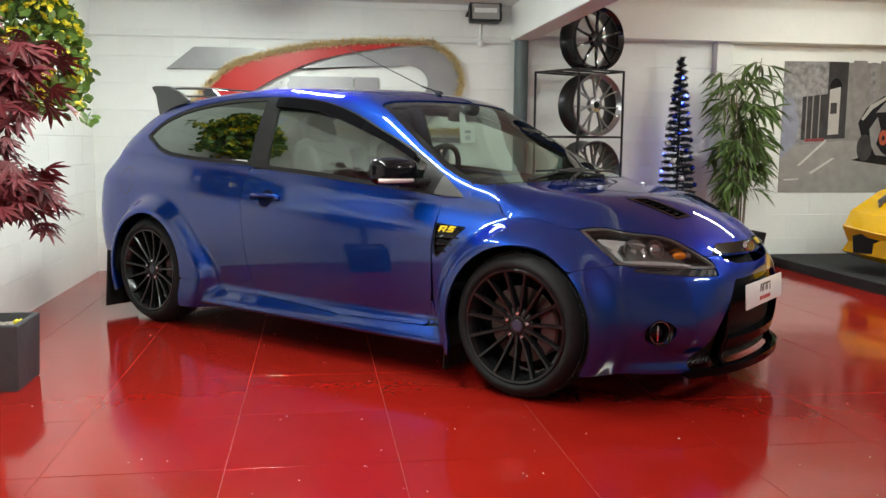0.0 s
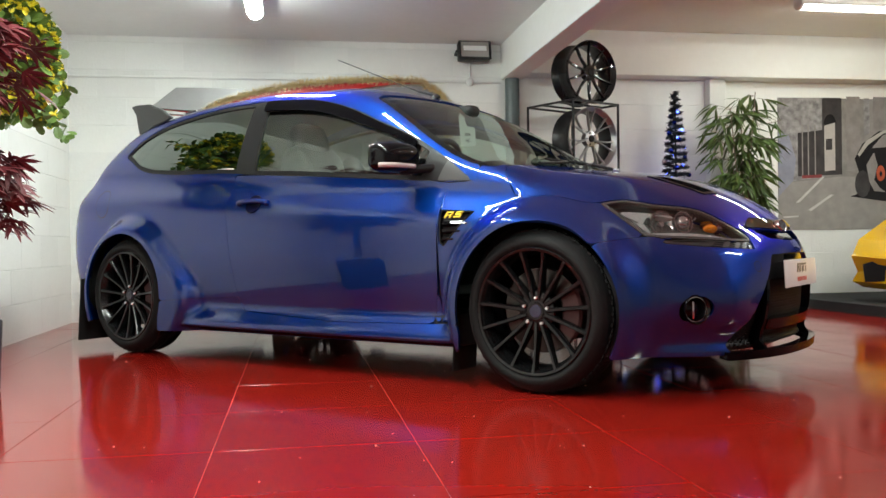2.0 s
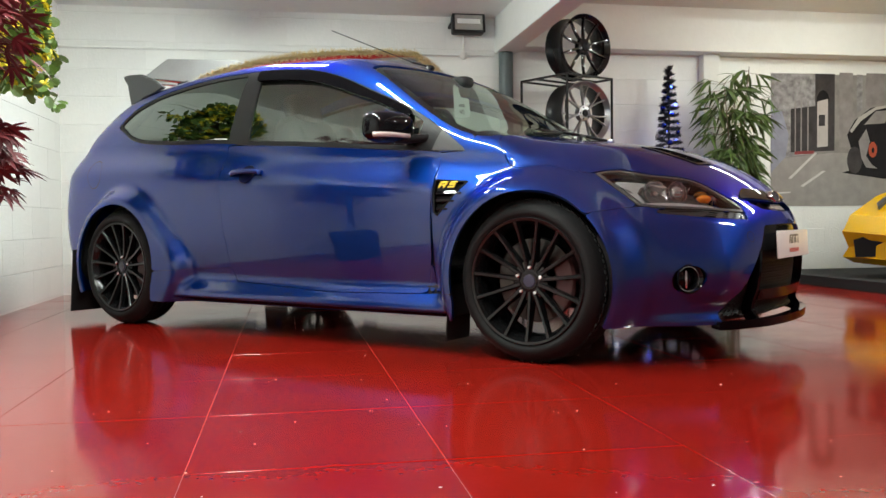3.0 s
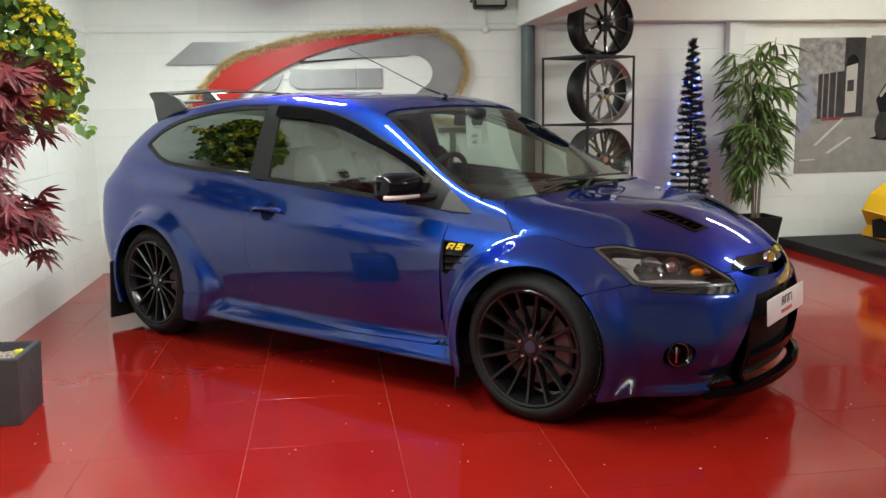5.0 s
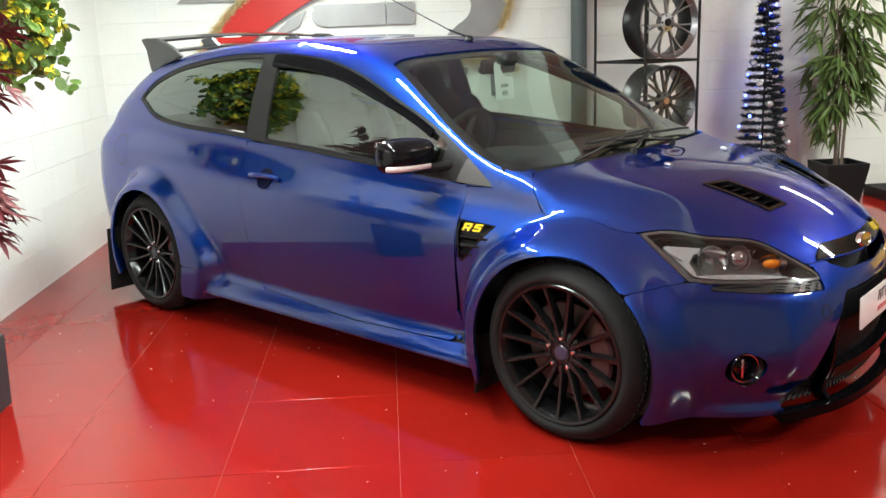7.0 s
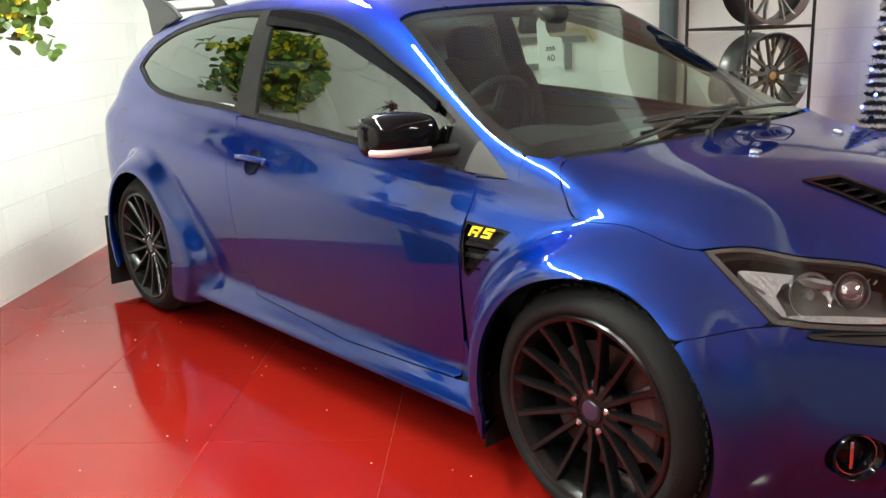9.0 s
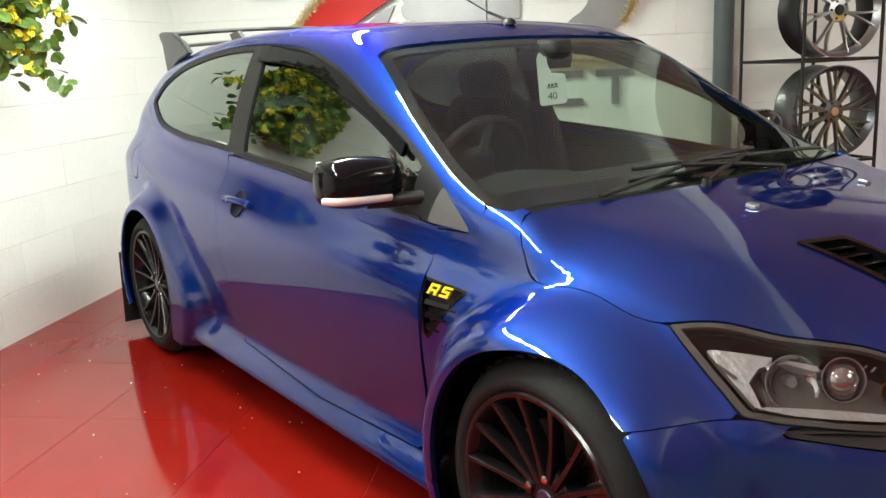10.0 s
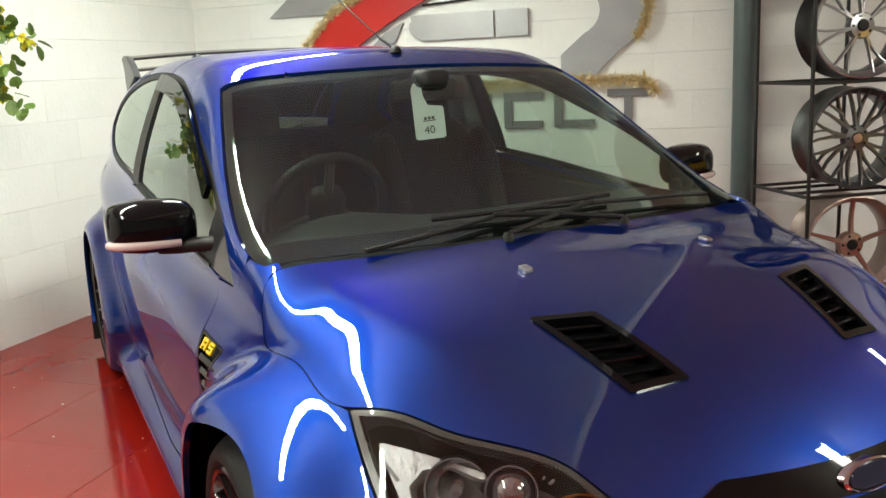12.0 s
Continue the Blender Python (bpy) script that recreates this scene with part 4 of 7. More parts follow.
for side in (0, 1):
    sgn = -1 if side == 0 else 1
    lamp_count = iter(range(99))
    span = (-0.40, 0.40, -0.20, 0.20)
    me = panel_mesh("headlight", lamp_ray, span, 0.012, 0.012, lamp, 0.055, 0.0, 0.0, flip=side == 1)
    unit = link("headlight", me, M["lamp_dark"], car, "clear-lens headlight with chrome reflectors and amber indicator")

    def lamp_skin(name, region, material, depth, rim, label="", fine=0.006):
        link(name, panel_mesh(name, lamp_ray, span, fine, fine, region, depth, rim, 0.0, side == 1, lamp_memo, next(lamp_count)), material, unit, label)
    lamp_skin("lens", both(lamp, lambda P: lamp(P) - 0.002), M["lens"], 0.001, 0.0, "clear polycarbonate lens")
    lamp_skin("surround", lamp_edge, M["lens_edge"], 0.003, 0.012, "grey lens edge", 0.003)
    lamp_skin("silver_panel", silver_zone, M["lamp_silver"], 0.020, 0.03, "satin silver reflector panel")
    lamp_skin("sill", sill_zone, M["lamp_silver"], 0.026, 0.02, "satin silver lower strip")
    for k in range(6):
        u0 = -0.185 + 0.030 * k
        lamp_skin("rib", both(silver_zone, in_lamp(lambda p: 0.0022 - np.abs(p[:, 0] - u0 - 0.55 * (p[:, 1] - 0.02))), in_lamp(band(-0.02 + 0.006 * k, 0.06, 1))), M["chrome"], 0.0165, 0.004, "", 0.004)
    for k in range(3):
        v0 = -0.062 - 0.017 * k
        lamp_skin("slot", both(silver_zone, in_lamp(lambda p: 0.0035 - np.abs(p[:, 1] - v0 + 0.25 * (p[:, 0] + 0.15))), in_lamp(band(-0.20 + 0.02 * k, -0.125 + 0.012 * k))), M["lamp_dark"], 0.0185, 0.003, "", 0.004)
    for k in range(5):
        u0 = 0.030 + 0.013 * k
        lamp_skin("rib", both(lamp, in_lamp(lambda p: 0.002 - np.abs(p[:, 0] - u0 - 0.2 * (p[:, 1] - 0.07))), in_lamp(band(0.068, 0.092, 1))), M["lamp_silver"], 0.030, 0.01, "", 0.004)
    # bowl reflector and projector
    for cx, cy, cz, r, mt, nm in ((1.746, -0.599, 0.661, 0.050, "reflector", "dipped_beam_bowl"), (1.808, -0.533, 0.667, 0.040, "reflector", "projector_bowl")):
        bm = bmesh.new()
        lathe(bm, [(0.006, -0.030), (0.02, -0.026), (r * 0.62, -0.016), (r * 0.66, -0.012), (r * 0.85, -0.006), (r, 0.006), (r + 0.003, 0.006), (r + 0.003, -0.016)], 32, "z")
        ob = part(nm, bm, M[mt], unit, smooth=30)
        m = seat_on(Vector((cx, cy, cz)), Vector((0.80, -0.55, 0.24)), 0.0, (0, 0, 1))
        ob.matrix_basis = m if side == 0 else flip_side(m)
        bm = bmesh.new()
        prof = [(0.0, 0.018), (0.012, 0.016), (0.022, 0.010), (0.027, 0.0), (0.030, 0.002), (0.031, -0.01)] if nm == "projector_bowl" else [(0.0, 0.004), (0.010, 0.003), (0.014, -0.004), (0.014, -0.02)]
        lathe(bm, prof, 28, "z")
        ob = part("projector_lens" if nm == "projector_bowl" else "bulb", bm, M["clear_dome"], unit, smooth=40)
        ob.matrix_basis = m if side == 0 else flip_side(m)
    # amber indicator
    bm = bmesh.new()
    p, n = Vector((1.893, -0.450, 0.644)), Vector((0.80, -0.45, 0.40))
    lathe(bm, [(0.0, 0.016), (0.012, 0.014), (0.022, 0.006), (0.026, -0.01)], 20, "z")
    ob = part("indicator", bm, M["amber"], unit, "amber indicator bulb")
    m = seat_on(p, n, -0.004, (0, 1, -0.3)) @ Matrix.Diagonal((1.25, 0.62, 1, 1))
    ob.matrix_basis = m if side == 0 else flip_side(m)
    bm = bmesh.new()
    lathe(bm, [(0.01, -0.02), (0.03, -0.01), (0.042, 0.004)], 24, "z")
    ob = part("indicator_bowl", bm, M["reflector"], unit)
    m = seat_on(p, n, -0.008, (0, 1, -0.3)) @ Matrix.Diagonal((1.35, 0.72, 1, 1))
    ob.matrix_basis = m if side == 0 else flip_side(m)

    # fog lamp
    p, n = nose_at(-0.650, 0.338)
    bm = bmesh.new()
    lathe(bm, [(0.0, -0.05), (0.03, -0.045), (0.046, -0.02), (0.052, -0.002), (0.055, 0.0), (0.057, -0.006)], 36, "z")
    fog = part("fog_lamp", bm, M["black_gloss"], car, "round fog lamp in a black bowl")
    m = seat_on(p, Vector((0.80, -0.60, 0.02)), 0.004, (0, 0, 1))
    fog.matrix_basis = m if side == 0 else flip_side(m)
    bm = bmesh.new()
    tube(bm, [(0.046 * math.cos(a), 0.046 * math.sin(a), -0.016) for a in [2 * math.pi * k / 40 for k in range(41)]], 0.0022, 6, False)
    part("ring", bm, M["chrome"], fog, smooth=60)
    bm = bmesh.new()
    lathe(bm, [(0.0, -0.022), (0.018, -0.024), (0.034, -0.032), (0.036, -0.042)], 28, "z")
    part("fog_lens", bm, M["black_gloss"], fog, "small dark lens")
    bm = bmesh.new()
    box(bm, -0.036, 0.030, 0.002, 0.012, -0.036, -0.018, 0.003, 2)
    part("fin", bm, M["chrome"], fog)

lip = td(both(lambda p: p[:, 0] + 0.5 * p[:, 1] ** 2 - 2.012, lambda p: 2.0525 - p[:, 0] - 0.5 * p[:, 1] ** 2, lambda p: 0.345 - p[:, 1] - 2.2 * np.maximum(2.05 - p[:, 0] - 0.5 * p[:, 1] ** 2, 0)))
skin("bonnet_lip", top_ray, (1.9, 2.10, -0.4, 0.4), 0.008, 0.012, lip, M["black_gloss"], depth=-0.006, rim=0.012, gap=0.0, label="gloss black strip over the grille")
yz = lambda f: (lambda P: f(P[:, [1, 2]]))
skin("upper_grille", nose_ray, (-24, 24, 0.57, 0.76), 0.28, 0.004, both(grille_up, no(hood), yz(lattice(0.016, 0.0028, 1.6))), M["black_plastic"], depth=0.022, rim=0.006, gap=0.0, label="black mesh grille")
pillar = nd(poly([(0.335, 0.44), (0.352, 0.435), (0.362, 0.20), (0.352, 0.16), (0.335, 0.16), (0.345, 0.21)]))
skin("lower_grille", nose_ray, (-36, 36, 0.14, 0.56), 0.32, 0.0045, both(grille_low, lambda P: P[:, 2] - 0.185, lambda P: 0.44 - P[:, 2], no(pillar), yz(lattice(0.022, 0.0035, 1.5))), M["black_plastic"], depth=0.030, rim=0.006, gap=0.0, label="black honeycomb lower grille")
skin("grille_plate", nose_ray, (-24, 24, 0.38, 0.56), 0.8, 0.008, both(grille_low, lambda P: P[:, 2] - 0.435), M["smoke"], depth=0.012, rim=0.02, gap=0.003, label="gloss black panel behind the plate")
skin("grille_bar", nose_ray, (-34, 34, 0.20, 0.34), 0.8, 0.006, both(grille_low, yz(lambda p: 0.020 - np.abs(p[:, 1] - 0.262)), lambda P: 0.335 - np.abs(P[:, 1])), M["smoke"], depth=-0.004, rim=0.05, gap=0.0, label="gloss black cross bar")
skin("grille_pillar", nose_ray, (-34, -8, 0.15, 0.46), 0.25, 0.006, pillar, M["smoke"], depth=-0.002, rim=0.045, gap=0.0, sides=2, label="gloss black upright in the grille")
skin("duct_back", nose_ray, (-76, -8, 0.55, 0.62), 0.5, 0.005, duct, M["under"], depth=0.014, rim=0.0, gap=-0.004, sides=2)
skin("duct_mesh", nose_ray, (-76, -8, 0.55, 0.62), 0.25, 0.0025, both(duct, lambda P: lattice(0.020, 0.0042, 1.4)(np.stack([P[:, 0] - P[:, 1], P[:, 2] * 1.0], 1))), M["mesh_grey"], depth=0.006, rim=0.004, gap=0.0, sides=2, label="dark grey mesh strip under the headlight")
splitter_zone = both(yz(lambda p: np.minimum(p[:, 1] - 0.138, 0.172 - p[:, 1])), lambda P: 0.552 - np.abs(P[:, 1]), lambda P: P[:, 0] - 1.7)
skin("splitter", nose_ray, (-44, 44, 0.12, 0.20), 0.8, 0.006, splitter_zone, M["smoke"], depth=-0.022, rim=0.05, gap=0.0, label="gloss black front splitter lip")
ring_of = lambda cx, cz, r, w: sd(lambda p: w - np.abs(np.hypot(p[:, 0] - cx, (p[:, 1] - cz) * 0.93) - r))
skin("fuel_flap_line", side_ray, (-1.78, -1.56, 0.75, 0.97), 0.006, 0.006, ring_of(-1.668, 0.860, 0.076, 0.0028), M["under"], depth=-0.0012, rim=0.0, gap=0.0, label="thin shut line of the round fuel flap")
skin("tow_cover_line", nose_ray, (-30, -18, 0.46, 0.54), 0.15, 0.0025, nd(lambda p: 0.0016 - np.abs(np.hypot(p[:, 0] - 0.395, p[:, 1] - 0.492) - 0.020)), M["under"], depth=-0.0012, rim=0.0, gap=0.0)

# front plate, blank bars in place of its writing
p, n = nose_at(0.0, 0.46)
bm = bmesh.new()
box(bm, -0.26, 0.26, -0.056, 0.056, 0.0, 0.006, 0.004, 2)
plate = part("show_plate", bm, M["plate"], car, "white show plate with a dark logo and small red bars")
plate.matrix_basis = seat_on((p.x + 0.004, 0, 0.457), (1, 0, 0.05), 0.0, (0, 1, 0))
bm = bmesh.new()
for x0, x1, sl in ((-0.075, -0.035, 0.012), (-0.025, 0.02, 0.0), (0.03, 0.08, -0.006)):
    slab(bm, [(x0, 0.002), (x0 + 0.012, 0.002), (x0 + 0.012 + sl, 0.03), (x1, 0.03), (x1, 0.038), (x0 + sl, 0.038)], 0.006, 0.0068)
    slab(bm, [(x1 - 0.012, 0.0), (x1, 0.0), (x1, 0.026), (x1 - 0.012, 0.026)], 0.006, 0.0068)
part("logo_shape", bm, M["ink"], plate)
bm = bmesh.new()
for k in range(8):
    box(bm, -0.075 + k * 0.02, -0.062 + k * 0.02, -0.035, -0.018, 0.006, 0.0068)
part("small_bars", bm, M["red_ink"], plate)
# oval badge and small yellow mark on the grille
p, n = nose_at(0.0, 0.652)
bm = bmesh.new()
lathe(bm, [(0.0, 0.012), (0.05, 0.012), (0.058, 0.016), (0.064, 0.012), (0.066, 0.0)], 40, "z")
ob = part("oval_badge", bm, M["chrome"], car, "chrome oval badge", 40)
ob.matrix_basis = seat_on(p, (1, 0, 0.25), 0.0, (0, 1, 0)) @ Matrix.Diagonal((1.0, 0.42, 1, 1))
bm = bmesh.new()
lathe(bm, [(0.0, 0.0155), (0.050, 0.0155), (0.050, 0.012)], 40, "z")
part("badge_field", bm, mat_cap, ob)
p, n = nose_at(0.19, 0.660)
bm = bmesh.new()
for k in range(2):
    slab(bm, [(-0.03 + k * 0.032, -0.016), (-0.012 + k * 0.032, -0.016), (-0.002 + k * 0.032, 0.016), (-0.022 + k * 0.032, 0.016)], 0.0, 0.006)
ob = part("yellow_badge", bm, M["yellow"], car, "small yellow badge on the grille")
ob.matrix_basis = seat_on(p, n, 0.004, (0, 1, 0))

# side vent behind the front wheel with slats and a yellow badge
for side in (0, 1):
    me = panel_mesh("wing_vent", slant_ray, (0.84, 1.02, 84, 112), 0.01, 0.8, fender_vent, 0.020, 0.0, 0.0, flip=side == 1)
    vent = link("wing_vent", me, M["black_plastic"], car, "black louvred vent behind the front wheel")
    link("frame", panel_mesh("frame", slant_ray, (0.83, 1.03, 82, 114), 0.004, 0.3, both(fender_vent, lambda P: 0.006 - fender_vent(P)), -0.001, 0.02, 0.0, flip=side == 1), M["black_gloss"], vent)
    for k in range(3):
        bm = bmesh.new()
        z = 0.690 - 0.033 * k
        w = 0.125 - 0.034 * k
        pp, nn = surf(0.862 + w / 2, z)
        box(bm, -w / 2, w / 2, -0.011, 0.006, -0.018, 0.002, 0.002, 1, m=seat_on(pp, (nn + Vector((0, 0, 0.55))).normalized(), -0.004, (1, 0, 0.05)))
        if side:
            bmesh.ops.scale(bm, vec=(1, -1, 1), verts=bm.verts)
            bmesh.ops.reverse_faces(bm, faces=bm.faces)
        part("slat", bm, M["black_gloss"], vent)
    pp, nn = surf(0.920, 0.718)
    bm = bmesh.new()
    for x, y, w, hgt in ((-0.046, -0.0135, 0.008, 0.029), (-0.037, 0.008, 0.026, 0.0075), (-0.018, 0.0015, 0.008, 0.006), (-0.037, -0.0045, 0.024, 0.0055), (-0.022, -0.0135, 0.009, 0.0085),
                         (0.000, -0.0135, 0.033, 0.0065), (0.0245, -0.0065, 0.0085, 0.0055), (0.002, -0.0015, 0.031, 0.006), (0.002, 0.0045, 0.0085, 0.0045), (0.003, 0.009, 0.033, 0.0065)):
        lo, hi = 0.35 * y, 0.35 * (y + hgt)
        slab(bm, [(x + lo, y), (x + w + lo, y), (x + w + hi, y + hgt), (x + hi, y + hgt)], 0, 0.005)
    m = seat_on(pp, nn, -0.002, (1, 0, 0.04))
    bmesh.ops.transform(bm, matrix=m, verts=bm.verts)
    if side:
        bmesh.ops.scale(bm, vec=(1, -1, 1), verts=bm.verts)
        bmesh.ops.reverse_faces(bm, faces=bm.faces)
    part("yellow_badge", bm, M["yellow"], vent, "slanted yellow enamel badge")

# bonnet vents: frame and louvres
for side in (0, 1):
    s = -1 if side == 0 else 1
    vreg = both(td(vent_hole), lambda P: P[:, 1] * s)
    me = panel_mesh("bonnet_vent", top_ray, (1.58, 1.85, *sorted((s * 0.18, s * 0.37))), 0.01, 0.01, vreg, 0.035, 0.0, 0.0)
    vent = link("bonnet_vent", me, M["under"], car, "black louvred bonnet vent")
    edge = both(any_of(vreg, lambda P: vreg(P) + 0.006), lambda P: vreg(P) + 0.006, lambda P: 0.008 - vreg(P))
    link("frame", panel_mesh("frame", top_ray, (1.58, 1.85, *sorted((s * 0.17, s * 0.38))), 0.005, 0.005, edge, -0.004, 0.03, 0.0), M["black_gloss"], vent)
    a, b, c, d = (Vector(v) for v in ((1.597, 0.352, 0), (1.632, 0.240, 0), (1.828, 0.196, 0), (1.812, 0.298, 0)))
    for k in range(6):
        f = (k + 0.6) / 6
        q0, q1 = a.lerp(d, f), b.lerp(c, f)
        mid = (q0 + q1) / 2
        pp, nn = deck_at(mid.x, mid.y)
        ln = (q1 - q0).length
        bm = bmesh.new()
        box(bm, -ln / 2 + 0.006, ln / 2 - 0.006, -0.018, 0.014, -0.0025, 0.0025, 0.001, 1, m=seat_on(pp, nn, -0.010, q1 - q0) @ Matrix.Rotation(radians(28), 4, "X"))
        if side == 0:
            bmesh.ops.scale(bm, vec=(1, -1, 1), verts=bm.verts)
            bmesh.ops.reverse_faces(bm, faces=bm.faces)
        part("louvre", bm, M["black_gloss"], vent)
    # washer jet
    pp, nn = deck_at(1.405, s * 0.245)
    bm = bmesh.new()
    box(bm, -0.016, 0.014, -0.011, 0.011, -0.002, 0.011, 0.005, 2)
    part("washer_jet", bm, M["alloy_silver"], car).matrix_basis = seat_on(pp, nn, 0.0)

# door mirrors
def mirror(side):
    bm = bmesh.new()
    n = 40
    rows = [(-0.772, 0.045, 0.030), (-0.785, 0.060, 0.046), (-0.81, 0.069, 0.054), (-0.85, 0.075, 0.058), (-0.90, 0.078, 0.059), (-0.945, 0.072, 0.053), (-0.968, 0.056, 0.042), (-0.978, 0.030, 0.022)]
    rings = []
    for y, a, b in rows:
        ring = []
        for k in range(n):
            t = 2 * math.pi * k / n
            c, s = math.cos(t), math.sin(t)
            e = 0.72
            ring.append(bm.verts.new((0.655 - 0.22 * (abs(y) - 0.80) + a * math.copysign(abs(c) ** e, c) * (1.0 if c > 0 else 0.75), y, 0.975 + (b + 0.009) * math.copysign(abs(s) ** e, s))))
        rings.append(ring)
    for q0, q1 in zip(rings, rings[1:]):
        for k in range(n):
            bm.faces.new((q0[k], q0[(k + 1) % n], q1[(k + 1) % n], q1[k]))
    bm.faces.new(rings[0][::-1])
    bm.faces.new(rings[-1])
    bmesh.ops.recalc_face_normals(bm, faces=bm.faces)
    if side:
        bmesh.ops.scale(bm, vec=(1, -1, 1), verts=bm.verts)
        bmesh.ops.reverse_faces(bm, faces=bm.faces)
    shell = part("door_mirror", bm, M["black_gloss"], car, "gloss black door mirror with a clear indicator strip", 60)
    sgn = 1 if not side else -1

    def sub(name, bm, material, label=""):
        if side:
            bmesh.ops.scale(bm, vec=(1, -1, 1), verts=bm.verts)
            bmesh.ops.reverse_faces(bm, faces=bm.faces)
        return part(name, bm, material, shell, label)
    bm = bmesh.new()
    pts = [(x, -a, 0.936) for x, a in ((0.712, 0.815), (0.711, 0.85), (0.704, 0.90), (0.692, 0.94), (0.672, 0.966), (0.645, 0.977))]
    tube(bm, pts, 0.011, 10)
    sub("indicator_strip", bm, M["pale_lens"], "pale clear indicator strip")
    bm = bmesh.new()
    tube(bm, [(0.665, -0.86, 0.922), (0.69, -0.82, 0.922), (0.715, -0.785, 0.926), (0.75, -0.745, 0.930), (0.785, -0.70, 0.930)], 0.019, 12)
    sub("arm", bm, M["black_plastic"])
    bm = bmesh.new()
    box(bm, -0.002, 0.002, -0.07, 0.07, -0.045, 0.045, 0.001, 1, m=pose(0.588, -0.885, 0.985, 0, 0, -12))
    sub("mirror_glass", bm, M["chrome"])


for side in (0, 1):
    mirror(side)

# door handles
for side in (0, 1):
    pp, nn = surf(-0.300, 0.808)
    # flat disc without a hollow: the recess's shade is put into its dark blue
    bm = bmesh.new()
    lathe(bm, [(0.0, 0.0012), (0.046, 0.0016), (0.050, 0.003), (0.052, 0.0)], 32, "z")
    cup = part("door_handle", bm, M["handle_cup"], car, "body-coloured pull handle over a flat disc coloured as the shaded recess", 40)
    m = seat_on(pp, nn, 0.0, (1, 0, 0))
    cup.matrix_basis = m if side == 0 else flip_side(m)
    bm = bmesh.new()
    tube(bm, [(-0.108, 0.002, 0.004), (-0.095, 0.006, 0.014), (-0.03, 0.006, 0.022), (0.04, 0.006, 0.022), (0.088, 0.006, 0.014), (0.098, 0.002, 0.004)], 0.0125, 10)
    part("grip", bm, M["paint"], cup)
    bm = bmesh.new()
    box(bm, 0.085, 0.112, -0.012, 0.015, 0.0, 0.022, 0.008, 2)
    part("lock_cover", bm, M["paint"], cup)

# mud flaps
for side in (-1, 1):
    for x, y0, y1, z0, z1, tilt in ((-1.765, 0.66, 0.893, 0.052, 0.42, 6), (0.885, 0.62, 0.80, 0.05, 0.30, 4)):
        bm = bmesh.new()
        box(bm, -0.004, 0.004, y0 - 0.75, y1 - 0.75, z0, z1, 0.002, 1, m=pose(x, 0, 0, 0, tilt, 0))
        bmesh.ops.translate(bm, vec=(0, 0.75, 0), verts=bm.verts)
        if side < 0:
            bmesh.ops.scale(bm, vec=(1, -1, 1), verts=bm.verts)
            bmesh.ops.reverse_faces(bm, faces=bm.faces)
        part("mud_flap", bm, M["flap"], car, "plain black rubber mud flap")

# roof aerial
bm = bmesh.new()
lathe(bm, [(0.0, 0.022), (0.008, 0.021), (0.016, 0.012), (0.020, 0.0)], 20, "z")
pp, nn = deck_at(0.245, 0)
aerial = part("aerial", bm, M["black_plastic"], car, "black roof aerial raked backwards", 50)
aerial.matrix_basis = Matrix.Translation(pp) @ Matrix.Diagonal((1.5, 1, 1, 1))
bm = bmesh.new()
tube(bm, [(0, 0, 0.012), (-0.08, 0, 0.05)], 0.005, 8)
tube(bm, [(-0.08, 0, 0.05), (-0.47, 0, 0.30)], 0.0024, 6)
part("rod", bm, M["black_plastic"], aerial)

# rear spoiler: end plates, struts and a two-tier blade
bm = bmesh.new()
sections = []
for k in range(25):
    y = -0.60 + 1.2 * k / 24
    c = 0.020 * (1 - (y / 0.6) ** 2)
    sections.append([bm.verts.new((x, y, z + c)) for x, z in ((-1.445, 1.432), (-1.455, 1.440), (-1.49, 1.446), (-1.56, 1.452), (-1.59, 1.456), (-1.56, 1.442), (-1.49, 1.432))])
for a, b in zip(sections, sections[1:]):
    for k in range(7):
        bm.faces.new((a[k], b[k], b[(k + 1) % 7], a[(k + 1) % 7]))
bm.faces.new(sections[0])
bm.faces.new(sections[-1][::-1])
bmesh.ops.recalc_face_normals(bm, faces=bm.faces)
wing = part("roof_spoiler", bm, M["black_gloss"], car, "satin dark grey double roof spoiler")
bm = bmesh.new()
sections = []
for k in range(25):
    y = -0.60 + 1.2 * k / 24
    c = 0.022 * (1 - (y / 0.6) ** 2)
    sections.append([bm.verts.new((x, y, z + c)) for x, z in ((-1.265, 1.378), (-1.29, 1.388), (-1.36, 1.396), (-1.37, 1.390), (-1.30, 1.378))])
for a, b in zip(sections, sections[1:]):
    for k in range(5):
        bm.faces.new((a[k], b[k], b[(k + 1) % 5], a[(k + 1) % 5]))
bm.faces.new(sections[0])
bm.faces.new(sections[-1][::-1])
bmesh.ops.recalc_face_normals(bm, faces=bm.faces)
part("lower_blade", bm, M["black_gloss"], wing)
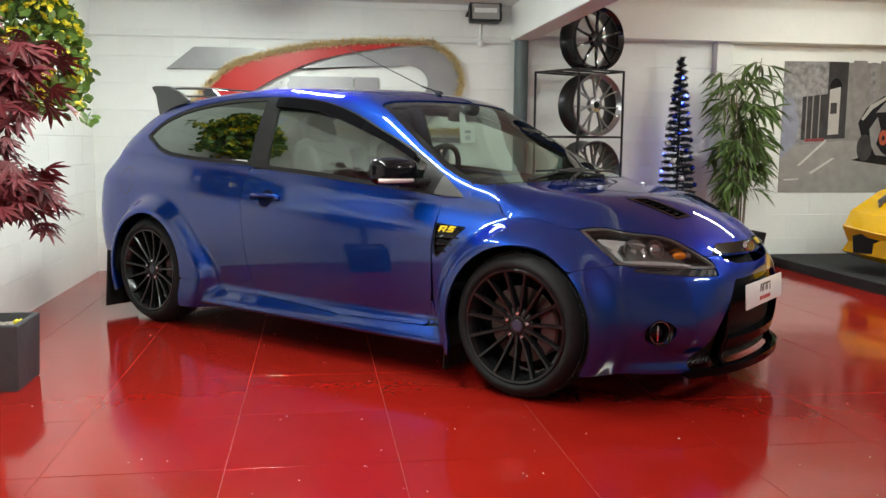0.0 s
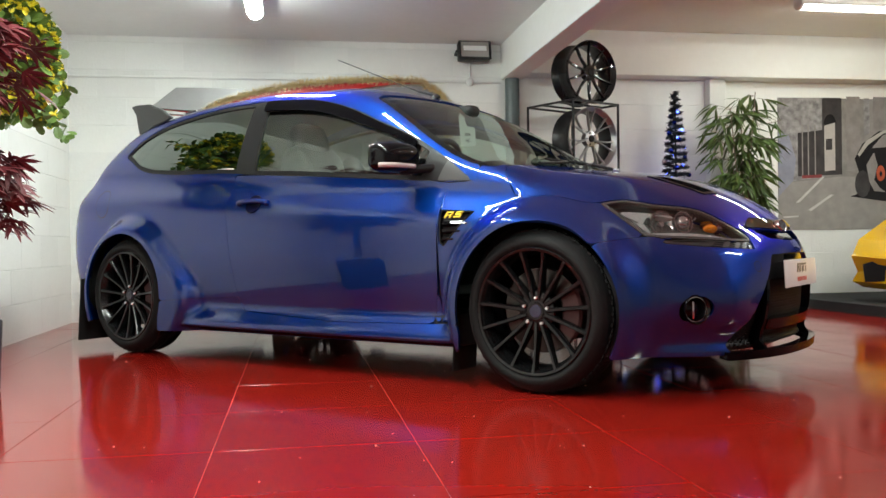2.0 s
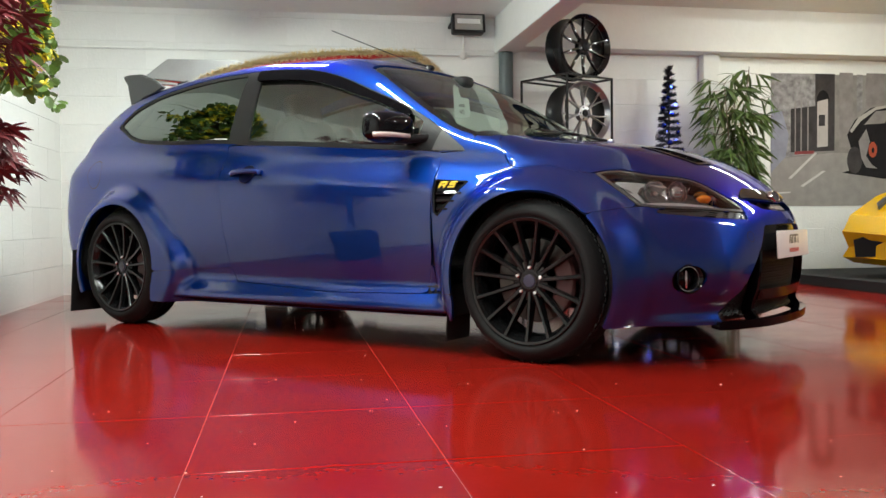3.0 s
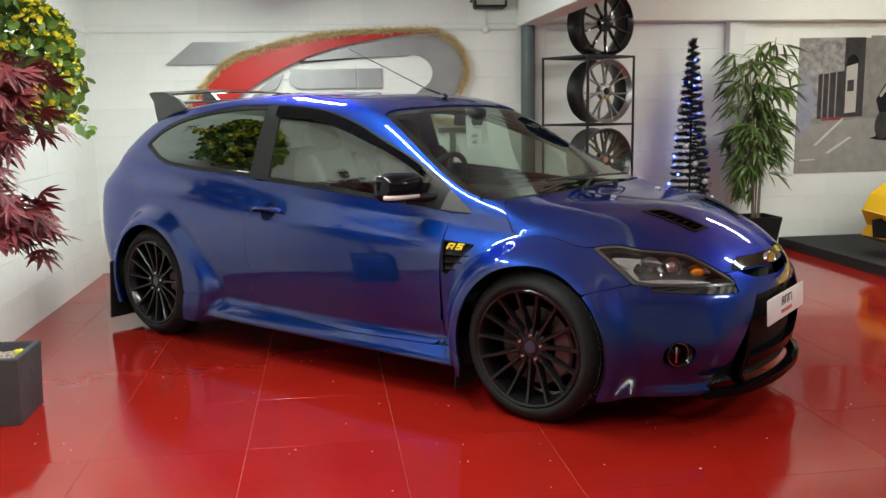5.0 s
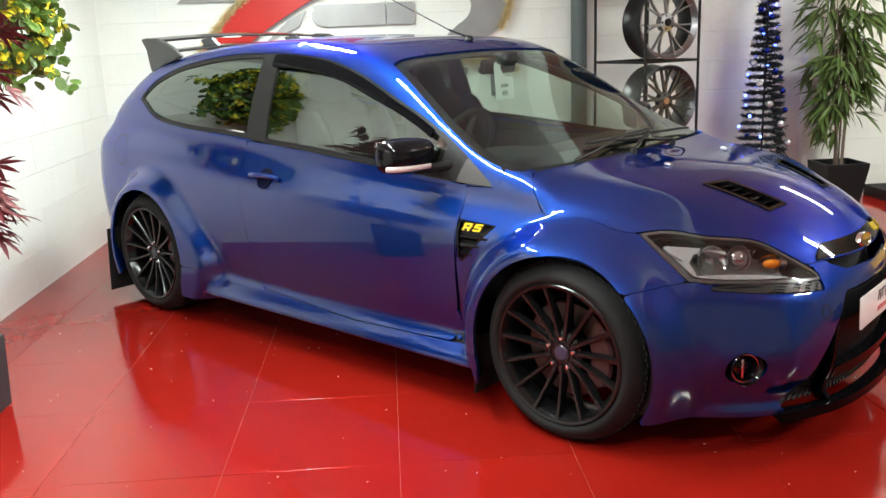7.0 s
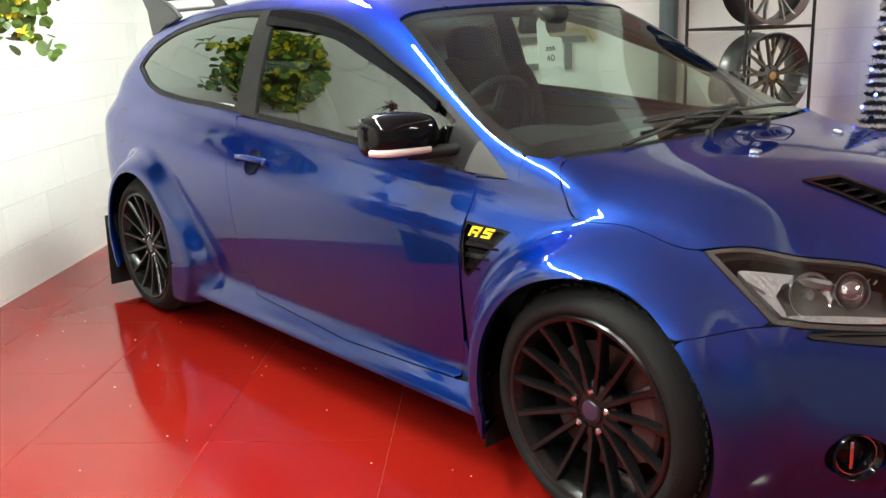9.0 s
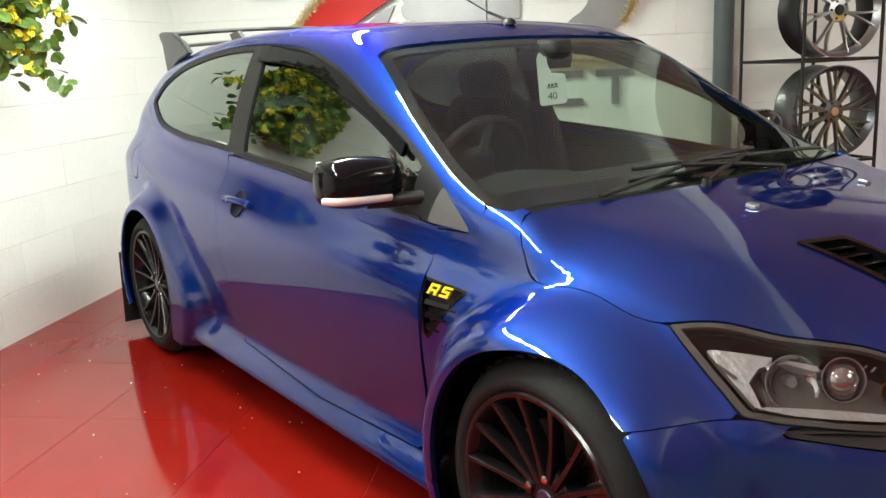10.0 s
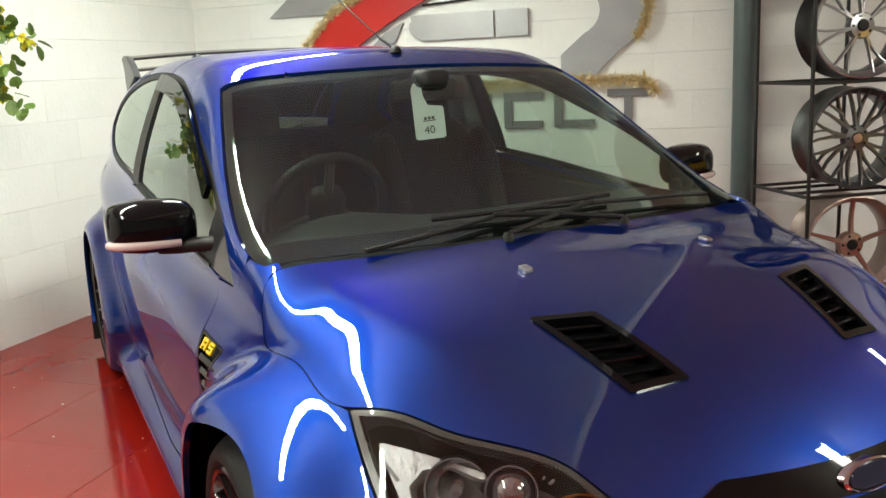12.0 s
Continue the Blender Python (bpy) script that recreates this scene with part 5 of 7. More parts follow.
for s in (-1, 1):
    bm = bmesh.new()
    outline = [(-1.595, 1.452), (-1.54, 1.458), (-1.42, 1.452), (-1.30, 1.408), (-1.215, 1.355), (-1.25, 1.345), (-1.36, 1.322), (-1.50, 1.268), (-1.515, 1.262), (-1.535, 1.330), (-1.548, 1.395), (-1.57, 1.42)]
    slab(bm, outline, -0.014, 0.014, Matrix.Translation((0, s * 0.606, 0)) @ Matrix.Rotation(radians(90), 4, "X"))
    bmesh.ops.recalc_face_normals(bm, faces=bm.faces)
    bmesh.ops.bevel(bm, geom=[e for e in bm.edges], offset=0.005, segments=2, affect="EDGES")
    part("end_plate", bm, M["spoiler"], wing, smooth=50)
    bm = bmesh.new()
    slab(bm, [(-1.48, 1.44), (-1.38, 1.45), (-1.25, 1.36), (-1.38, 1.34)], -0.012, 0.012, Matrix.Translation((0, s * 0.30, 0)) @ Matrix.Rotation(radians(90), 4, "X"))
    bmesh.ops.recalc_face_normals(bm, faces=bm.faces)
    part("strut", bm, M["spoiler"], wing)

# wipers, lying low on the screen
def on_screen(x, y, lift):
    p, n = deck_at(x + 0.24 * y * y, y)
    return p + n * lift


for pts, arm in (([(1.095, -0.50), (1.115, -0.35), (1.105, -0.15), (1.085, 0.02), (1.06, 0.22)], [(1.205, 0.16), (1.15, 0.0), (1.105, -0.15)]),
                 ([(1.055, -0.30), (1.095, -0.05), (1.10, 0.2), (1.05, 0.45), (1.03, 0.53)], [(1.205, -0.17), (1.16, -0.02), (1.10, 0.14)])):
    bm = bmesh.new()
    tube(bm, [on_screen(x, y, 0.016) for k, (x, y) in enumerate(arm)], 0.007, 8)
    w = part("wiper", bm, M["black_plastic"], car, "black windscreen wiper at rest")
    bm = bmesh.new()
    tube(bm, [on_screen(x, y, 0.012) for x, y in pts], 0.006, 6)
    part("blade", bm, M["black_plastic"], w)
    bm = bmesh.new()
    lathe(bm, [(0.0, 0.008), (0.009, 0.007), (0.012, 0.003), (0.013, -0.02)], 16, "z")
    part("pivot_cap", bm, M["black_plastic"], w).matrix_basis = Matrix.Translation(on_screen(*arm[0], 0.010))

# window sticker
bm = bmesh.new()
for k, (x0, x1) in enumerate(((-0.72, -0.655), (-0.65, -0.62), (-0.615, -0.52))):
    a, n0 = surf((x0 + x1) / 2, 1.003)
    box(bm, -(x1 - x0) / 2, (x1 - x0) / 2, -0.006, 0.006, 0, 0.0008, m=seat_on(a, n0, -0.004, (1, 0, -0.055)))
part("window_sticker", bm, M["plate"], car, "thin white window sticker", None)


# ---- inside the car ----
def blob(bm, cx, cy, cz, rx, ry, rz, e=0.6, n=20, m=12, mat4=None):
    """A cushion: a rounded box."""
    rings = []
    for i in range(m + 1):
        v = -math.pi / 2 + math.pi * i / m
        cv, sv = math.cos(v), math.sin(v)
        ring = []
        for k in range(n):
            u = 2 * math.pi * k / n
            c, s = math.cos(u), math.sin(u)
            pw = lambda a: math.copysign(abs(a) ** e, a)
            co = Vector((rx * pw(cv) * pw(c), ry * pw(cv) * pw(s), rz * pw(sv)))
            if mat4 is not None:
                co = mat4 @ co
            ring.append(bm.verts.new(co + Vector((cx, cy, cz))))
        rings.append(ring)
    for q0, q1 in zip(rings, rings[1:]):
        for k in range(n):
            bm.faces.new((q0[k], q0[(k + 1) % n], q1[(k + 1) % n], q1[k]))
    bmesh.ops.remove_doubles(bm, verts=bm.verts, dist=1e-5)


bm = bmesh.new()
prof = [(1.10, 0.86), (1.02, 0.905), (0.90, 0.925), (0.78, 0.925), (0.66, 0.915), (0.60, 0.89), (0.575, 0.84), (0.59, 0.78), (0.62, 0.60), (0.70, 0.40), (1.10, 0.40)]
rows = []
for k in range(17):
    y = -0.66 + 1.32 * k / 16
    hump = 0.035 * math.exp(-((y + 0.36) / 0.16) ** 2)
    rows.append([bm.verts.new((x - 0.10 * (y / 0.66) ** 2 * (1 if x > 0.9 else 0.2), y, z + (hump if 0.55 < x < 0.85 and z > 0.85 else 0))) for x, z in prof])
for a, b in zip(rows, rows[1:]):
    for k in range(len(prof) - 1):
        bm.faces.new((a[k], a[k + 1], b[k + 1], b[k]))
bmesh.ops.recalc_face_normals(bm, faces=bm.faces)
part("dashboard", bm, M["interior"], car, "dark grey moulded dashboard", 50)

wheel_m = Matrix.Translation((0.50, -0.36, 0.935)) @ Matrix.Rotation(radians(-66), 4, "Y")
bm = bmesh.new()
tube(bm, [(0.178 * math.cos(a), 0.178 * math.sin(a), 0) for a in [2 * math.pi * k / 40 for k in range(41)]], 0.015, 8, False)
sw = part("steering_wheel", bm, M["seat"], car, "black leather steering wheel", 60)
sw.matrix_basis = wheel_m
bm = bmesh.new()
blob(bm, 0, 0, 0.015, 0.075, 0.06, 0.03)
part("boss", bm, M["interior"], sw, smooth=60)
for a in (0, 110, 250):
    bm = bmesh.new()
    box(bm, 0.05, 0.17, -0.014, 0.014, -0.006, 0.008, 0.004, 1, m=Matrix.Rotation(radians(a), 4, "Z"))
    part("spoke", bm, M["spoiler"], sw)


def front_seat(y):
    bm = bmesh.new()
    blob(bm, 0.10, y, 0.50, 0.28, 0.25, 0.09, 0.55)
    st = part("front_seat", bm, M["seat"], car, "black leather bucket seat", 60)
    lean_m = Matrix.Rotation(radians(-18), 4, "Y")
    bm = bmesh.new()
    blob(bm, -0.26, y, 0.82, 0.075, 0.24, 0.34, 0.6, mat4=lean_m)
    part("backrest", bm, M["seat"], st, smooth=60)
    for s in (-1, 1):
        bm = bmesh.new()
        blob(bm, -0.18, y + s * 0.21, 0.84, 0.09, 0.045, 0.26, 0.7, mat4=lean_m)
        part("bolster", bm, M["seat"], st, smooth=60)
    bm = bmesh.new()
    blob(bm, -0.355, y, 1.17, 0.05, 0.125, 0.095, 0.65, mat4=lean_m)
    part("headrest", bm, M["seat"], st, smooth=60)


front_seat(-0.36)
front_seat(0.36)
bm = bmesh.new()
blob(bm, -0.75, 0, 0.55, 0.25, 0.58, 0.10, 0.5)
rs = part("rear_seat", bm, M["seat"], car, "black leather rear bench", 60)
bm = bmesh.new()
blob(bm, -1.02, 0, 0.80, 0.09, 0.58, 0.30, 0.5, mat4=Matrix.Rotation(radians(-20), 4, "Y"))
part("backrest", bm, M["seat"], rs, smooth=60)
bm = bmesh.new()
box(bm, -1.9, 0.70, -0.70, 0.70, 0.30, 0.36, 0.02)
box(bm, -1.95, -1.12, -0.60, 0.60, 0.92, 0.95, 0.01)
part("cabin_floor", bm, M["interior"], car)
for s in (-1, 1):
    bm = bmesh.new()
    box(bm, -1.3, 0.78, s * 0.72 - 0.02, s * 0.72 + 0.02, 0.36, 0.89, 0.015)
    part("door_card", bm, M["interior"], car)

# rear-view mirror and the hanging price card
bm = bmesh.new()
box(bm, -0.018, 0.018, -0.11, 0.11, -0.033, 0.033, 0.016, 3, m=pose(0.40, 0.02, 1.265, 0, 12, -6))
rv = part("rear_view_mirror", bm, M["interior"], car, "black rear-view mirror under the roof", 50)
bm = bmesh.new()
tube(bm, [(0.41, 0.02, 1.28), (0.44, 0.02, 1.325)], 0.012, 8)
part("stalk", bm, M["interior"], rv)
bm = bmesh.new()
blob(bm, 0.43, 0.03, 1.30, 0.06, 0.05, 0.03, 0.6)
part("sensor_cover", bm, M["interior"], rv, smooth=60)
tag_m = pose(0.438, 0.022, 1.12, 0, -4, 66) @ Matrix.Rotation(radians(90), 4, "X")
bm = bmesh.new()
slab(bm, [(-0.048, 0.0), (-0.04, -0.006), (0.04, -0.006), (0.048, 0.0), (0.048, 0.085), (0.042, 0.093), (0.0, 0.10), (-0.012, 0.13), (-0.014, 0.16), (-0.024, 0.172), (-0.040, 0.168), (-0.048, 0.15)], -0.001, 0.001)
card = part("price_card", bm, M["tag"], car, "white hanging card with a black number and logo", None)
card.matrix_basis = tag_m
for body_text, size, x, y in (("40", 0.034, -0.019, 0.012),):
    cu = bpy.data.curves.new("number_text", "FONT")
    cu.body, cu.size, cu.extrude = body_text, size, 0.0004
    ob = new("number_text", cu)
    me = bpy.data.meshes.new_from_object(ob)
    bpy.data.objects.remove(ob)
    ob = link("number", me, M["ink"], card, "black figures")
    ob.matrix_basis = Matrix.Translation((x, y, 0.0014))
bm = bmesh.new()
for k in range(3):
    box(bm, -0.016 + 0.012 * k, -0.008 + 0.012 * k, 0.055, 0.064, 0.001, 0.0016)
box(bm, -0.02, 0.02, 0.050, 0.053, 0.001, 0.0016)
part("logo_shape", bm, M["ink"], card)


# ---- logo, letters and tinsel on the wall ----
WALL_Y = BACK - 0.004


def wall_plate(name, outline, depth, off, material, parent, label=""):
    """A raised shape on the back wall, drawn in x and z."""
    bm = bmesh.new()
    slab(bm, [(x, z * 0.985) for x, z in outline], off, off + depth, Matrix.Translation((0, WALL_Y, 0)) @ Matrix.Rotation(radians(90), 4, "X"))
    bmesh.ops.recalc_face_normals(bm, faces=bm.faces)
    return part(name, bm, material, parent, label, 40)


def arc(cx, cz, rx, rz, a0, a1, n=18):
    return [(cx + rx * math.cos(radians(a0 + (a1 - a0) * k / n)), cz + rz * math.sin(radians(a0 + (a1 - a0) * k / n))) for k in range(n + 1)]


logo = thing("wall_logo", pose(0, 0, 0), "large brushed-metal and red logo shapes mounted on the wall", "sign")
wall_plate("grey_shape", [(-1.755, 1.745), (-1.53, 1.93), (-1.0, 1.93)] + arc(-1.02, 1.80, 0.14, 0.13, 80, -20, 8) + [(-0.93, 1.745)], 0.03, 0.0, M["logo_grey"], logo, "brushed aluminium wedge")
sw_top = spline([-1.72, -1.5, -1.29, -0.95, -0.64, -0.30, 0.0, 0.30, 0.50], [1.24, 1.50, 1.72, 1.86, 1.935, 1.98, 2.0, 2.005, 1.998])
sw_bot = spline([-1.50, -1.2, -0.93, -0.60, -0.30, 0.0, 0.30, 0.50], [1.22, 1.46, 1.635, 1.80, 1.89, 1.945, 1.985, 1.99])
xs_t, xs_b = np.linspace(-1.72, 0.5, 28), np.linspace(0.49, -1.50, 26)
wall_plate("red_swoosh", list(zip(xs_t.tolist(), sw_top(xs_t).tolist())) + list(zip(xs_b.tolist(), sw_bot(xs_b).tolist())), 0.03, 0.034, M["logo_red"], logo, "red painted swoosh")
wall_plate("grey_shape", list(zip(np.linspace(-0.66, 0.48, 16).tolist(), (sw_bot(np.linspace(-0.66, 0.48, 16)) - 0.022).tolist()))[0:1] + [(-0.60, 1.785)] + [(x, float(sw_bot(np.array([x]))[0]) - 0.02) for x in (-0.4, -0.2, 0.0, 0.2, 0.4)]
           + arc(0.43, 1.68, 0.31, 0.30, 88, -62, 20) + [(0.44, 1.28), (0.22, 1.26), (0.22, 1.40)] + arc(0.26, 1.66, 0.20, 0.16, -60, 80, 14) + [(0.2, 1.80), (-0.66, 1.765)], 0.03, 0.0, M["logo_grey"], logo, "brushed aluminium curved shape")
wall_plate("grey_shape", [(-0.20, 1.70), (-0.75, 1.70)] + arc(-0.62, 1.62, 0.14, 0.09, 150, 250, 8) + [(-0.55, 1.535), (-0.20, 1.535)], 0.03, 0.0, M["logo_grey"], logo, "brushed aluminium curl")
wall_plate("grey_shape", [(-0.185, 1.70), (0.02, 1.70), (0.02, 1.535), (-0.185, 1.535)], 0.03, 0.0, M["logo_grey"], logo, "brushed aluminium block")
wall_plate("grey_shape", [(-0.93, 1.60), (-0.80, 1.66), (-0.86, 1.54), (-1.02, 1.48), (-1.2, 1.36)], 0.03, 0.0, M["logo_grey"], logo, "brushed aluminium tail")

letters = thing("wall_lettering", pose(0, 0, 0), "row of grey raised bars of a sign, below the logo", "sign")
for x, tall, low in ((-0.78, 0.0, 1), (-0.48, 0.0, 1), (-0.15, 0.0, 1), (0.17, 0.0, 1), (0.50, 0.10, 0)):
    upright = [(x + tall, 0.955), (x + tall + 0.05, 0.955), (x + tall + 0.05, 1.132), (x + tall, 1.132)]
    foot = [(x + 0.052, 0.955), (x + 0.25, 0.955), (x + 0.25, 1.0), (x + 0.052, 1.0)]
    head = [(x, 1.135), (x + 0.25, 1.135), (x + 0.25, 1.18), (x, 1.18)]
    for outline in [upright, head] + [foot] * low:
        wall_plate("bar", outline, 0.025, 0.0, M["logo_dark"], letters)


def tinsel(points, r, count, seed):
    rnd = random.Random(seed)
    t = thing("tinsel_garland", pose(0, 0, 0), "gold tinsel garland draped along the wall sign", "garland", "tinsel")
    bm = bmesh.new()
    points = [(x, y, z * 0.985) for x, y, z in points]
    pts = [Vector(p) for p in points]
    seg = [(b - a).length for a, b in zip(pts, pts[1:])]
    total = sum(seg)
    for _ in range(count):
        d = rnd.random() * total
        i = 0
        while d > seg[i] and i < len(seg) - 1:
            d -= seg[i]
            i += 1
        c = pts[i].lerp(pts[i + 1], min(d / seg[i], 1))
        v = Vector((rnd.gauss(0, 1), rnd.gauss(0, 1), rnd.gauss(0, 1))).normalized()
        if v.y > 0:
            v.y = -v.y
        w = v.orthogonal().normalized() * 0.0025
        w.rotate(Matrix.Rotation(rnd.random() * 6.28, 3, v))
        ln = r * (0.6 + 0.7 * rnd.random())
        bend = Vector((rnd.uniform(-1, 1), rnd.uniform(-1, 0), rnd.uniform(-1, 1))) * ln * 0.25
        a, b, m2 = c, c + v * ln, c + v * ln * 0.55 + bend
        vs = [bm.verts.new(q) for q in (a + w, a - w, m2 - w, m2 + w, b)]
        bm.faces.new((vs[0], vs[1], vs[2], vs[3]))
        bm.faces.new((vs[3], vs[2], vs[4]))
    ob = part("tinsel", bm, M["gold"], t, smooth=None)
    tagged(ob, kind="stuff")
    bm = bmesh.new()
    tube(bm, points, 0.004, 5)
    part("core", bm, M["gold"], t)


xt = np.linspace(-1.62, 0.5, 24)
tinsel([(x, WALL_Y - 0.055, z + 0.012) for x, z in zip(xt.tolist(), sw_top(xt).tolist())] + [(a, WALL_Y - 0.045, b) for a, b in arc(0.43, 1.68, 0.32, 0.31, 72, -40, 12)], 0.048, 5200, 3)
tinsel([(-0.85, WALL_Y - 0.04, 1.25), (-0.3, WALL_Y - 0.045, 1.235), (0.3, WALL_Y - 0.045, 1.24), (0.72, WALL_Y - 0.05, 1.235), (0.80, WALL_Y - 0.05, 1.15)], 0.055, 2600, 5)


# ---- plants ----
def add_leaf(bm, base, m, outline, fold=0.15, bend=-0.6):
    """Adds a folded, bent leaf along local y of m."""
    rows = []
    for y, w in outline:
        rows.append([bm.verts.new(m @ Vector(v)) for v in ((-w, y, fold * w + bend * y * y), (0, y, bend * y * y), (w, y, fold * w + bend * y * y))])
    for a, b in zip(rows, rows[1:]):
        bm.faces.new((a[0], a[1], b[1], b[0]))
        bm.faces.new((a[1], a[2], b[2], b[1]))


def aim(p, d, roll=0.0):
    q = Vector(d).to_track_quat("Y", "Z").to_matrix().to_4x4()
    return Matrix.Translation(p) @ q @ Matrix.Rotation(roll, 4, "Y")


LOBE = [(0.0, 0.002), (0.02, 0.006), (0.045, 0.011), (0.075, 0.008), (0.105, 0.001)]
BLADE = [(0.0, 0.002), (0.03, 0.010), (0.08, 0.015), (0.14, 0.010), (0.20, 0.001)]
ROUND = [(0.0, 0.004), (0.012, 0.016), (0.03, 0.021), (0.046, 0.014), (0.052, 0.003)]


def maple_plant(x, y):
    rnd = random.Random(11)
    pot = thing("planter", pose(x, y, 0), "square slate-grey stone planter filled with pale gravel", "planter")
    bm = bmesh.new()
    w, h, t = 0.16, 0.30, 0.022
    ring = lambda a, z: [bm.verts.new((sx * a, sy * a, z)) for sx, sy in ((-1, -1), (1, -1), (1, 1), (-1, 1))]
    r = [ring(w - 0.012, 0.0), ring(w - 0.01, 0.006), ring(w, h - 0.006), ring(w - 0.004, h), ring(w - t, h), ring(w - t - 0.004, h - 0.006), ring(w - t - 0.01, h - 0.05)]
    for a, b in zip(r, r[1:]):
        for k in range(4):
            bm.faces.new((a[k], a[(k + 1) % 4], b[(k + 1) % 4], b[k]))
    bm.faces.new(r[0][::-1])
    bm.faces.new(r[-1])
    part("pot", bm, M["stone"], pot, smooth=30)
    bm = bmesh.new()
    for _ in range(420):
        px, py = rnd.uniform(-0.12, 0.12), rnd.uniform(-0.12, 0.12)
        s = rnd.uniform(0.006, 0.013)
        bmesh.ops.create_icosphere(bm, subdivisions=1, radius=s, matrix=Matrix.Translation((px, py, h - 0.046 + rnd.uniform(0, 0.012))) @ Matrix.Diagonal((1, 1.2, 0.7, 1)))
    tagged(part("gravel", bm, M["gravel"], pot, smooth=60), kind="stuff")
    bm = bmesh.new()
    for k in range(5):
        a = k * 1.3
        bmesh.ops.create_icosphere(bm, subdivisions=1, radius=0.014, matrix=Matrix.Translation((0.10 + 0.014 * math.cos(a), 0.05 + 0.014 * math.sin(a), h - 0.024)))
    part("fallen_flower", bm, M["flower"], pot, smooth=60)

    tree = thing("maple_tree", pose(x, y, h - 0.05), "artificial dark red maple standing in a stone planter", "tree")
    bm = bmesh.new()
    tips = []
    stems = []
    for k in range(3):
        a = k * 2.1 + 0.4
        pts = [Vector((0.018 * math.cos(a), 0.018 * math.sin(a), 0))]
        for i in range(1, 9):
            z = 1.25 * i / 8
            tw = a + z * 2.0
            rr = 0.018 + 0.05 * max(z - 0.5, 0)
            pts.append(Vector((rr * math.cos(tw), rr * math.sin(tw), z)))
        tube(bm, pts, 0.011, 7, r1=0.005)
        stems.append(pts)
    for k in range(64):
        st = stems[k % 3]
        lower = k % 3 == 0
        z = rnd.uniform(0.50, 0.62) if lower else rnd.uniform(0.82, 1.24)
        i = min(int(z / 1.25 * 8), 7)
        p = st[i].lerp(st[i + 1], z / 1.25 * 8 - i)
        a = rnd.random() * 6.283
        ln = rnd.uniform(0.16, 0.34) if lower else rnd.uniform(0.15, 0.38)
        q = p + Vector((ln * math.cos(a), ln * math.sin(a), (rnd.uniform(-0.02, 0.16) if lower else rnd.uniform(-0.06, 0.22))))
        tube(bm, [p, (p + q) / 2 + Vector((0, 0, 0.03)), q], 0.004, 5, r1=0.0015)
        tips += [q, (p + q) / 2 + Vector((0, 0, 0.03))]
    part("trunk", bm, M["bark"], tree, "slim grey twin stems", 60)
    bm = bmesh.new()
    for q in tips:
        for _ in range(6):
            c = q + Vector((rnd.gauss(0, 0.045), rnd.gauss(0, 0.045), rnd.gauss(0, 0.04)))
            out = Vector((c.x, c.y, 0)).normalized() if c.xy.length > 0.01 else Vector((1, 0, 0))
            d = (out + Vector((rnd.gauss(0, 0.6), rnd.gauss(0, 0.6), rnd.gauss(-0.5, 0.4)))).normalized()
            base = aim(c, d, rnd.uniform(-0.8, 0.8))
            s = rnd.uniform(0.75, 1.25)
            for k, ang in enumerate((-62, -34, 0, 34, 62)):
                add_leaf(bm, c, base @ Matrix.Rotation(radians(ang), 4, "Z") @ Matrix.Scale(s * (1.0 if abs(ang) < 50 else 0.75), 4), LOBE, 0.2, -1.6)
    tagged(part("crown", bm, M["maple"], tree, "dark red palmate leaves", None), kind="stuff")


maple_plant(-1.99, -1.03)


